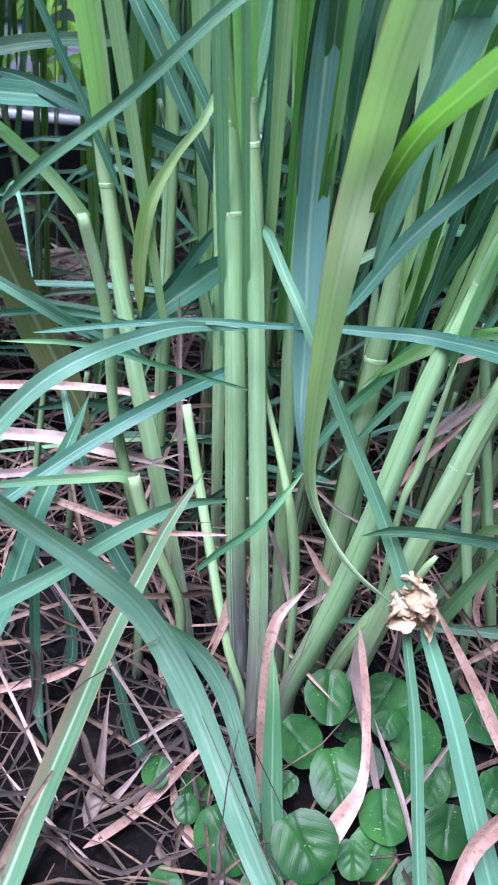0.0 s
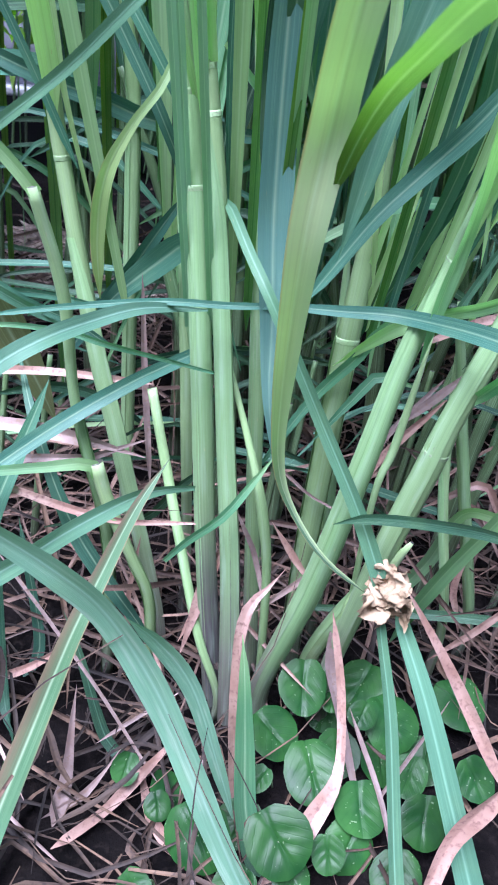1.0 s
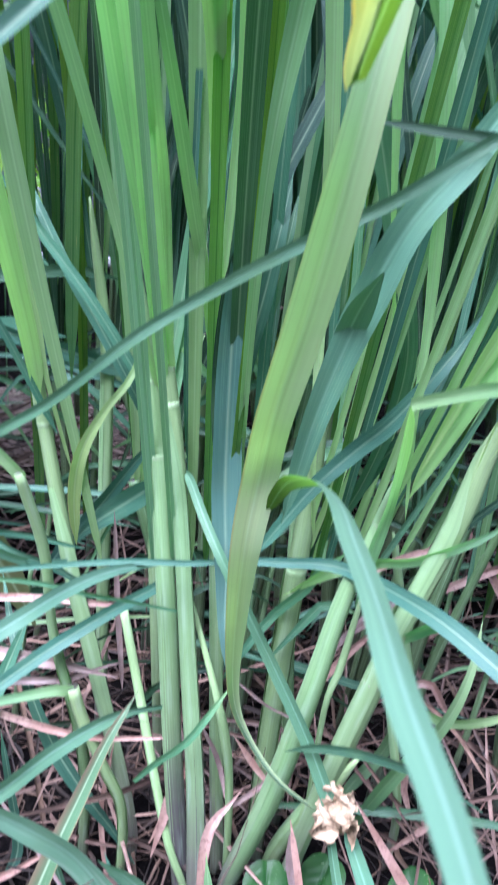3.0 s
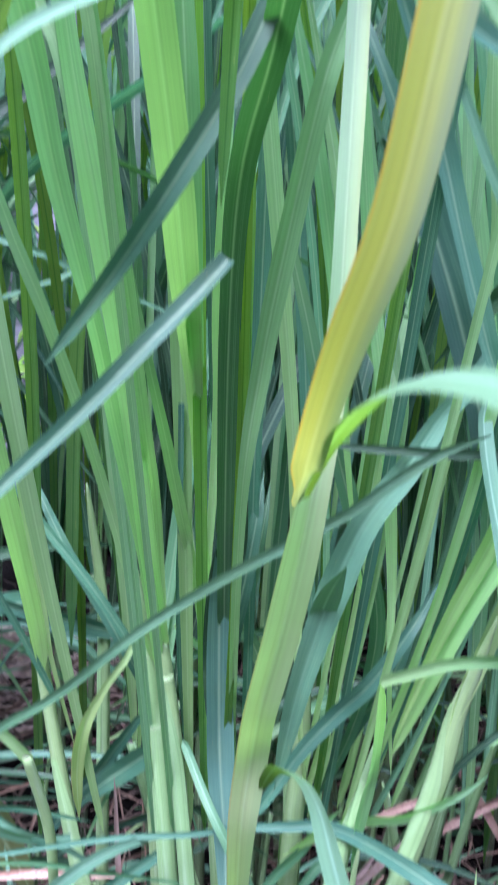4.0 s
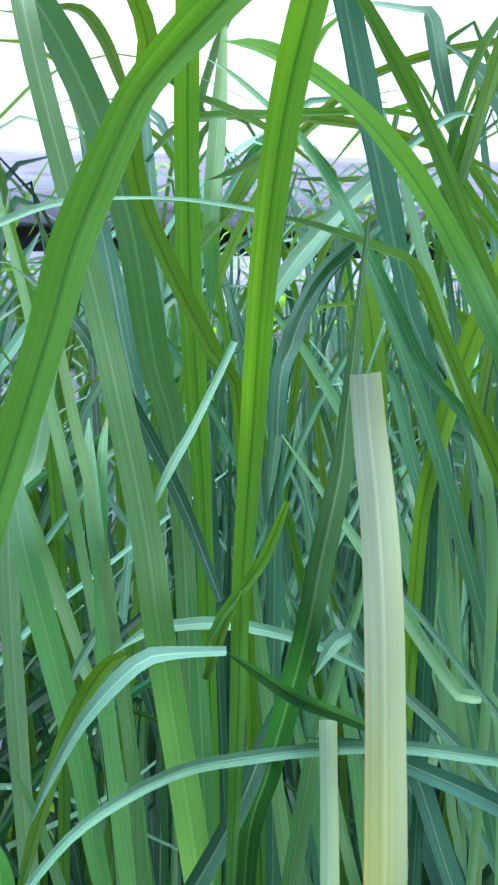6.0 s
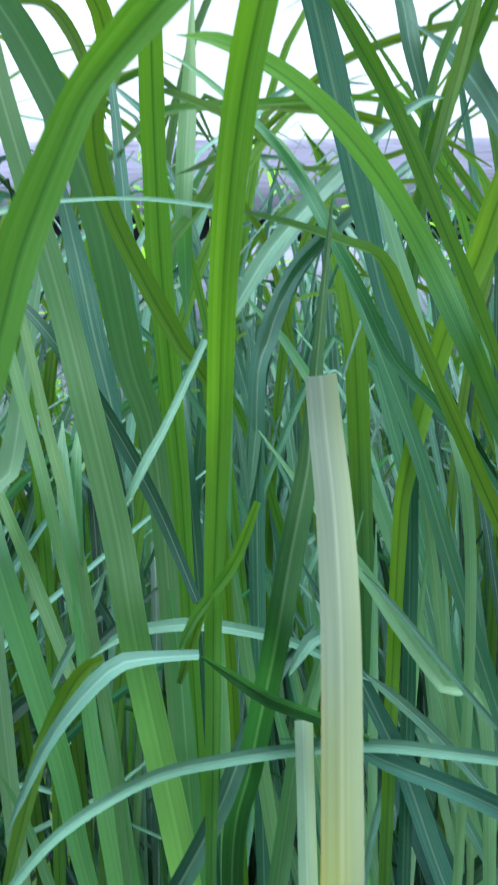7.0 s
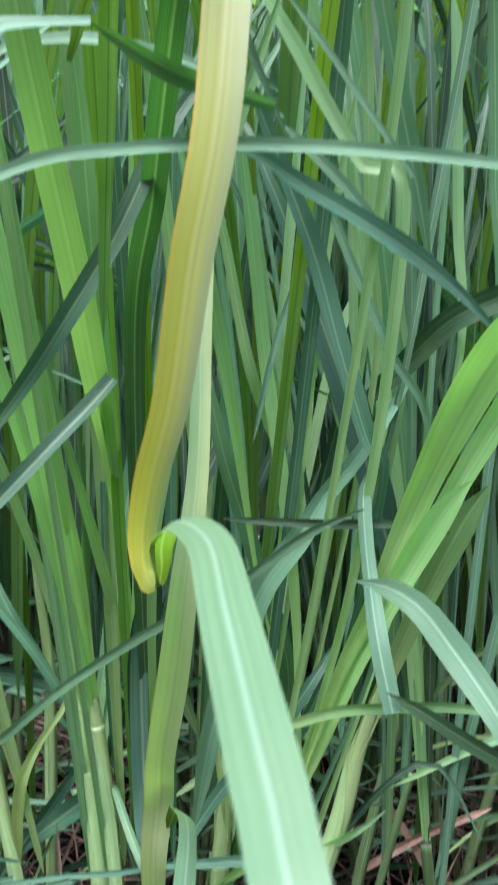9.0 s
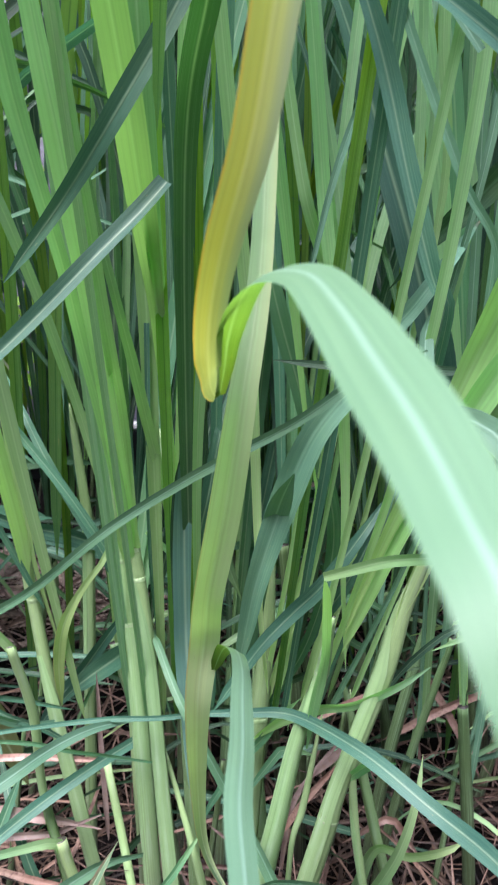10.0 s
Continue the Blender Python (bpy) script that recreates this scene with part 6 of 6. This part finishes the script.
def build_heap():
    """A pale heap of cut straw in the hollow behind the clump."""
    rng = random.Random(23)
    bm = bmesh.new()
    for i in range(420):
        d, a = rng.random() ** 0.6 * 0.2, rng.uniform(0, 6.28)
        x, y = -0.32 + d * 1.4 * math.cos(a), 0.86 + d * math.sin(a)
        z = 0.01 + 0.075 * (1 - d / 0.2) * rng.random()
        b, ln, w = rng.gauss(0, 0.6), rng.uniform(0.05, 0.16), rng.uniform(2, 8)
        ca, sa, up = math.cos(b) * ln / 2, math.sin(b) * ln / 2, rng.uniform(-0.15, 0.15) * ln
        ribbon(bm, [(x - ca, y - sa, max(0.006, z - up), w * 0.5), (x, y, z + 0.006, w), (x + ca, y + sa, max(0.006, z + up), w * 0.4)], rng, (0, -0.7, 0.8), 0.5, rng.uniform(-0.6, 0.6), 0.1, count=6)
    return tagged(part("straw_heap", bm, PALESTRAW, None), "pale pinkish heap of cut straw on the soil", "straw", kind="stuff")


build_heap()


# ---------------------------------------------------------------- grass behind
def wild_tiller(rng, x, y, tall, pull=0.0):
    """A whole tiller of the grass behind: a stalk and a fountain of blades."""
    bm = bmesh.new()
    tilt = rng.uniform(0, 6.28)
    lx, ly = 0.10 * math.cos(tilt), 0.06 * math.sin(tilt) + 0.03
    h = rng.uniform(0.26, 0.42)
    top = (x + lx * h / 0.4, y + ly * h / 0.4, h)
    d0 = rng.uniform(8, 13)
    ob = tiller("green grass stalk with long blades behind the clump")
    ob.location = (x, y, 0)
    shift = Matrix.Translation((x, y, 0)).inverted()
    tube(bm, [(x, y, 0.0, d0), (x + lx * 0.3, y + ly * 0.3, h * 0.5, d0), (*top, d0 * 0.8)], rng, sides=8, rings=(0.7,))
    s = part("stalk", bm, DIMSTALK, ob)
    s.matrix_parent_inverse = shift
    for k in range(rng.randint(7, 9)):
        a = rng.uniform(0, 6.28)
        reach, high = rng.uniform(0.04, 0.26), tall * rng.uniform(0.6, 1.12)
        gx, gy = math.cos(a) * reach + pull, math.sin(a) * reach * 0.6 + 0.05
        w = rng.uniform(4.5, 13)
        droop = rng.uniform(0.05, 0.3) if rng.random() < 0.22 else -0.06
        z0 = h * rng.uniform(0.6, 1.0)
        b = (x + lx * z0 / 0.4, y + ly * z0 / 0.4, z0)
        pts = [(*b, 5), (b[0] + gx * 0.25, b[1] + gy * 0.25, b[2] + (high - b[2]) * 0.42, w), (b[0] + gx * 0.62, b[1] + gy * 0.6, b[2] + (high - b[2]) * 0.82, w * 0.95),
               (b[0] + gx * 1.0, b[1] + gy, high, w * 0.7), (b[0] + gx * (1.9 if droop > 0 else 1.25), b[1] + gy * 1.4, high - droop, 2)]
        bm = bmesh.new()
        ribbon(bm, pts, rng, (rng.uniform(-1.5, 1.5), -1, 0.2), 0.3, rng.uniform(-0.4, 0.4), count=20)
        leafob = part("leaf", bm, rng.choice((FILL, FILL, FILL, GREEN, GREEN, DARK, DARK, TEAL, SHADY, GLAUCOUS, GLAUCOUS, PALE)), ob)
        leafob.matrix_parent_inverse = shift


def build_back():
    rng = random.Random(21)
    for i in range(210):
        x, y = rng.uniform(-0.66, 0.8), 0.12 + 0.85 * rng.random() ** 1.1
        tall, pull = rng.uniform(0.9, 1.2) + 0.22 * y, 0.0
        # an open hollow in the grass, through which the straw and the fence show
        if -0.06 - 0.34 * (y + 0.41) < x < -0.02 - 0.05 * (y + 0.41) and rng.random() < 0.86:
            x, pull = -0.12 - 0.4 * (y + 0.41) - 0.2 * rng.random(), 0.14
        wild_tiller(rng, x, y, tall, pull)
    for i in range(45):
        x, y = rng.uniform(-0.7, 0.95), rng.uniform(0.85, 1.25)
        if -0.06 - 0.34 * (y + 0.41) < x < -0.08:
            x += 0.62
        wild_tiller(rng, x, y, rng.uniform(1.35, 1.7))


build_back()


def arch(bm, rng, x, y, z0, high, reach, w, droop):
    """A blade that rises from x, y, z0 and bends over smoothly to one side."""
    pts = []
    for k in range(8):
        u = k / 7
        a = u * math.pi / 2 * (1 + droop)
        pts.append((x + reach * u ** 2.2, y - 0.03 * u, z0 + (high - z0) * math.sin(a), 1 if k == 7 else w * (0.35 + 0.65 * math.sin(math.pi * min(1, 0.12 + u * 0.95)) ** 0.6)))
    ribbon(bm, pts, rng, (rng.uniform(-0.6, 0.6), -1, 0.4), 0.25, rng.uniform(-0.5, 0.5), count=26)


def build_crossing():
    """Thin limp leaves that cross low among the stalks, and arching tips against the sky."""
    rng = random.Random(33)
    owners = []
    for i in range(14):
        x, y = rng.uniform(-0.4, 0.45), rng.uniform(0.1, 0.4)
        ob = tiller("limp grass shoot with thin crossing leaves")
        ob.location = (x, y, 0)
        bm = bmesh.new()
        tube(bm, [(0, 0, 0, 7), (0.01, 0.0, 0.1, 6), (0.02, 0.01, 0.2, 4)], rng, sides=8)
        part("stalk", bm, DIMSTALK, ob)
        owners.append((ob, x, y))
    for i in range(120):
        ob, ox, oy = owners[i % 14]
        x, y, z = ox + rng.gauss(0, 0.12) - ox, rng.uniform(-0.08, 0.22), rng.uniform(0.05, 0.34)
        a = rng.choice((0, math.pi)) + rng.gauss(0, 0.5)
        ln, rise = rng.uniform(0.12, 0.32), rng.uniform(-0.12, 0.14)
        ca, sa = math.cos(a) * ln, math.sin(a) * ln * 0.4
        w = rng.uniform(3, 8.5)
        bend = rng.uniform(0.0, 0.05)
        bm = bmesh.new()
        ribbon(bm, [(x, y, z, w * 0.5), (x + ca * 0.35, y + sa * 0.35, z + rise * 0.35 + bend, w), (x + ca * 0.7, y + sa * 0.7, z + rise * 0.6 + bend, w * 0.8), (x + ca, y + sa, max(0.02, z + rise * 0.5 - bend * 0.5), 1)], rng, (rng.uniform(-0.4, 0.4), -1, 0.6), 0.35, rng.uniform(-0.6, 0.6), count=14)
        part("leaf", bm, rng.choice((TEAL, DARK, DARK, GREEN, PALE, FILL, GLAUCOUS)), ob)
    for i in range(120):
        ob, ox, oy = owners[i % 14]
        x, y, z = rng.uniform(-0.6, 0.75) - ox, rng.uniform(0.1, 0.85) - oy, rng.uniform(0.9, 1.25)
        bm = bmesh.new()
        arch(bm, rng, x, y, max(0.1, z - 0.8), z + rng.uniform(0.06, 0.2), rng.uniform(0.15, 0.42) * rng.choice((-1, 1)), rng.uniform(6, 11), rng.uniform(0.0, 0.45))
        part("leaf", bm, rng.choice((LIME, LIME, LIME, LIME, GREEN, GLAUCOUS)), ob)


build_crossing()


def build_tips():
    """Tall blades at the back whose tips arch against the sky."""
    rng = random.Random(41)
    for i in range(20):
        x, y = rng.uniform(-0.5, 0.75), rng.uniform(0.3, 0.9)
        ob = tiller("tall grass stalk with arching lime green tips")
        ob.location = (x, y, 0)
        bm = bmesh.new()
        tube(bm, [(0, 0, 0, 8), (0.01, 0.0, 0.25, 7), (0.01, 0.01, 0.45, 5)], rng, sides=8)
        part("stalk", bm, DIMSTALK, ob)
        for k in range(4):
            bm = bmesh.new()
            arch(bm, rng, 0.01, 0.01, 0.4, rng.uniform(1.25, 1.6) + 0.25 * y, rng.uniform(0.12, 0.4) * rng.choice((-1, 1)), rng.uniform(8, 14), rng.uniform(0.0, 0.4))
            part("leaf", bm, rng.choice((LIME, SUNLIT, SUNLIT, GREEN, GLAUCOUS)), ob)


build_tips()


def build_weed(rng, x, y, tall):
    """A leafy weed by the fence: a thin stem with pairs of small pointed leaves."""
    ob = tagged(new("weed"), "leafy bright green weed by the fence", "weed", "weeds by the fence")
    ob.location = (x, y, 0)
    bm = bmesh.new()
    tube(bm, [(0, 0, 0, 5), (0.02, 0.01, tall * 0.5, 4), (rng.uniform(-0.1, 0.1), 0, tall, 2)], rng, sides=6, rings=())
    part("stem", bm, STALK, ob)
    for k in range(30):
        z = tall * (0.45 + 0.55 * k / 30)
        a, ln, w = rng.uniform(0, 6.28), rng.uniform(0.05, 0.10), rng.uniform(16, 28)
        dx, dy = math.cos(a), math.sin(a)
        bm = bmesh.new()
        ribbon(bm, [(0.02, 0, z, 2), (0.02 + dx * ln * 0.3, dy * ln * 0.3, z + 0.02, w), (0.02 + dx * ln * 0.7, dy * ln * 0.7, z + 0.02, w * 0.8), (0.02 + dx * ln, dy * ln, z - 0.01, 1)], rng, (0, -0.6, 0.8), 0.25, 0, 0.08, count=8)
        part("leaf", bm, WEED, ob)


weed_rng = random.Random(9)
for weed_x, weed_y, weed_h in ((-0.58, 1.25, 0.62), (-0.45, 1.3, 0.5), (-0.36, 1.38, 0.58), (-0.62, 1.2, 1.3), (-0.42, 1.32, 1.7), (-0.2, 1.25, 1.95), (-0.05, 1.36, 1.8), (0.1, 1.3, 2.0), (0.24, 1.2, 1.75), (0.38, 1.34, 1.95), (0.52, 1.28, 1.85), (0.72, 1.3, 2.0), (0.9, 1.25, 1.8), (-0.8, 1.3, 1.5)):
    build_weed(weed_rng, weed_x, weed_y, weed_h)

# ---------------------------------------------------------------- creeper with round leaves, and the husk
def creeper_material():
    """A round leaf with a sunken midrib and side veins that curve towards the tip."""
    m = Nodes("creeper_leaf")
    uv = m.add("ShaderNodeUVMap").outputs[0]
    sep = m.add("ShaderNodeSeparateXYZ")
    m.link(uv, sep.inputs[0])
    off = m.math("ABSOLUTE", m.math("SUBTRACT", sep.outputs[0], 0.5))
    place = m.add("ShaderNodeTexCoord").outputs["Object"]
    wander = m.math("MULTIPLY", m.noise(place, 120, 2.0), 0.05)
    saw = m.math("FRACT", m.math("MULTIPLY", m.math("ADD", m.math("ADD", sep.outputs[1], wander), m.math("MULTIPLY", off, 0.95)), 6.5))
    side = m.math("SUBTRACT", 1.0, m.math("MULTIPLY", m.math("ABSOLUTE", m.math("SUBTRACT", saw, 0.5)), 9.0), True)
    mid = m.math("SUBTRACT", 1.0, m.math("MULTIPLY", off, 45.0), True)
    vein = m.math("MAXIMUM", m.math("MULTIPLY", side, 0.4), mid)
    tone = m.noise(place, 55, 4.0)
    colour = m.mix(m.math("MULTIPLY", m.math("SUBTRACT", tone, 0.35), 3.0, True), (0.009, 0.042, 0.010), (0.022, 0.074, 0.016))
    colour = m.mix(m.math("MULTIPLY", vein, 0.5), colour, (0.008, 0.045, 0.01))
    nib = m.math("GREATER_THAN", m.noise(place, 420, 1.0), 0.74)
    colour = m.mix(m.math("MULTIPLY", nib, 0.5), colour, (0.20, 0.26, 0.16))
    hue = m.add("ShaderNodeHueSaturation")
    m.link(m.math("ADD", m.math("MULTIPLY", m.add("ShaderNodeObjectInfo").outputs["Random"], 0.5), 0.75), hue.inputs["Value"])
    m.link(colour, hue.inputs["Color"])
    body = m.add("ShaderNodeBsdfPrincipled", Roughness=0.34)
    body.inputs["Specular IOR Level"].default_value = 0.11
    m.link(hue.outputs[0], body.inputs["Base Color"])
    m.link(m.bump(m.math("SUBTRACT", m.math("MULTIPLY", m.noise(place, 260, 2.0), 0.35), vein), 0.14, 0.001), body.inputs["Normal"])
    m.link(body.outputs[0], m.out.inputs[0])
    return m.mat


PENNY = creeper_material()


def penny_leaf(owner, place, radius, tilt=0.0):
    """A round, scalloped, cupped leaf with sunken veins on a short stem."""
    rng = random.Random(int(place[0] * 9000 + place[1] * 5000))
    bm = bmesh.new()
    uv = bm.loops.layers.uv.verify()
    r, spokes, rings = radius / 1000, 40, 11
    turn = rng.uniform(-0.7, 0.7) + math.pi / 2
    m = Matrix.Translation(place) @ Vector((rng.uniform(-0.3, 0.3), -0.5 + rng.uniform(-0.2, 0.2), 0.85)).to_track_quat("Z", "Y").to_matrix().to_4x4() @ Matrix.Rotation(turn, 4, "Z")
    wide, wavy, cup = rng.uniform(0.82, 0.98), rng.uniform(0, 6), rng.uniform(0.08, 0.34)
    rows = []
    for i in range(rings + 1):
        row = []
        for k in range(spokes):
            a, s = 2 * math.pi * k / spokes, i / rings
            rim = 1 - 0.10 * math.exp(-(math.sin(a / 2) / 0.12) ** 2) + 0.012 * math.cos(13 * a) + 0.03 * math.cos(3 * a + wavy)
            u, v = s * rim * math.cos(a), s * rim * math.sin(a) * wide
            rib = -0.06 * math.exp(-(v / 0.06) ** 2) + 0.016 * math.sin((u + 0.75 * abs(v)) * 13) * min(1, abs(v) * 5) * (1.15 - s)
            z = -cup * s ** 3 + 0.16 * s * s + rib - 0.16 * abs(v) * (0.5 - s) + 0.04 * math.sin(2 * a + wavy) * s * s + 0.05 * u * u
            row.append(bm.verts.new(m @ (Vector((u, v, z)) * r)))
        rows.append(row)
    for i in range(rings):
        for k in range(spokes):
            k2 = (k + 1) % spokes
            quad = (rows[i][k], rows[i + 1][k], rows[i + 1][k2], rows[i][k2])
            f = bm.faces.new(quad)
            for loop, (u, v) in zip(f.loops, ((k, i), (k, i + 1), (k + 1, i + 1), (k + 1, i))):
                ang = 2 * math.pi * u / spokes
                loop[uv].uv = (0.5 + 0.5 * v / rings * math.sin(ang), 0.5 + 0.5 * v / rings * math.cos(ang))
    bmesh.ops.remove_doubles(bm, verts=rows[0], dist=1e-6)
    blade = part("leaf", bm, PENNY, owner)
    bm = bmesh.new()
    p = Vector(place)
    tube(bm, [(p.x + 0.012, p.y + 0.015, 0.0, 1.6), (p.x + 0.008, p.y + 0.012, p.z * 0.6, 1.5), (p.x, p.y, p.z - 0.001, 1.2)], rng, sides=6, rings=())
    part("stem", bm, STALK, blade)


PLANT = tagged(new("creeping_plant"), "low creeper with round glossy scalloped green leaves on the soil", "creeper")
penny_leaf(PLANT, (0.061, -0.003, 0.055), 19.7)
penny_leaf(PLANT, (0.042, -0.026, 0.035), 18.7)
penny_leaf(PLANT, (0.065, -0.058, 0.04), 20.8)
penny_leaf(PLANT, (0.108, 0.025, 0.03), 19.4)
penny_leaf(PLANT, (0.042, -0.106, 0.04), 20.4)
penny_leaf(PLANT, (-0.004, -0.098, 0.03), 21.9)
penny_leaf(PLANT, (-0.051, -0.056, 0.03), 10.6)
penny_leaf(PLANT, (0.125, -0.008, 0.03), 21.4)
penny_leaf(PLANT, (0.096, -0.072, 0.025), 17.6)
penny_leaf(PLANT, (0.033, -0.058, 0.03), 9.5)
penny_leaf(PLANT, (0.072, -0.106, 0.03), 11.4)
penny_leaf(PLANT, (0.177, 0.013, 0.03), 20.6)
penny_leaf(PLANT, (0.133, -0.082, 0.03), 16.8)
penny_leaf(PLANT, (-0.029, -0.077, 0.025), 9.3)
penny_leaf(PLANT, (-0.037, -0.131, 0.03), 10.9)
penny_leaf(PLANT, (0.101, -0.016, 0.045), 9.9)
penny_leaf(PLANT, (0.131, -0.046, 0.025), 15)
penny_leaf(PLANT, (0.087, -0.028, 0.02), 16.8)
penny_leaf(PLANT, (0.051, -0.115, 0.02), 13.7)
penny_leaf(PLANT, (0.173, -0.05, 0.03), 15.1)
penny_leaf(PLANT, (0.083, 0.012, 0.018), 17.0)
penny_leaf(PLANT, (0.118, -0.028, 0.014), 18.0)
penny_leaf(PLANT, (0.022, -0.078, 0.014), 15.0)
penny_leaf(PLANT, (0.088, -0.09, 0.012), 18.0)
penny_leaf(PLANT, (0.148, -0.025, 0.014), 17.0)
penny_leaf(PLANT, (0.115, -0.108, 0.014), 16.0)
penny_leaf(PLANT, (0.018, -0.122, 0.016), 16.0)
penny_leaf(PLANT, (-0.025, -0.058, 0.014), 13.0)
penny_leaf(PLANT, (0.082, -0.004, 0.042), 7.5)


def build_husk():
    """A crumpled, papery dry leaf caught on the grass blades."""
    rng = random.Random(5)
    bm = bmesh.new()
    for k in range(5):
        m = Matrix.Translation((0.092 + rng.uniform(-0.006, 0.006), -0.044 + rng.uniform(-0.004, 0.004), 0.175 + rng.uniform(-0.007, 0.007))) @ Euler((rng.uniform(0, 6), rng.uniform(0, 6), rng.uniform(0, 6))).to_matrix().to_4x4()
        n, size = 22, rng.uniform(0.017, 0.025)
        grid = []
        for i in range(n):
            row = []
            for j in range(n):
                u, v = i / (n - 1) - 0.5, j / (n - 1) - 0.5
                edge = 1 + 0.25 * noise.noise((u * 4 + k, v * 4, 1))
                w = 0.45 * noise.noise((u * 2.4, v * 2.4, k * 3.0)) + 0.34 * abs(noise.noise((u * 5, v * 5, k * 5.0))) + 0.14 * abs(noise.noise((u * 13, v * 9, k * 7.0)))
                row.append(bm.verts.new(m @ Vector((u * size * edge * (1 - 0.5 * abs(v)), v * size * edge * 1.2, w * size))))
            grid.append(row)
        for i in range(n - 1):
            for j in range(n - 1):
                bm.faces.new((grid[i][j], grid[i + 1][j], grid[i + 1][j + 1], grid[i][j + 1]))
    ob = part("dry_husk", bm, HUSK, None)
    return tagged(ob, "crumpled tan papery dry leaf caught on grass blades", "dry leaf")


build_husk()
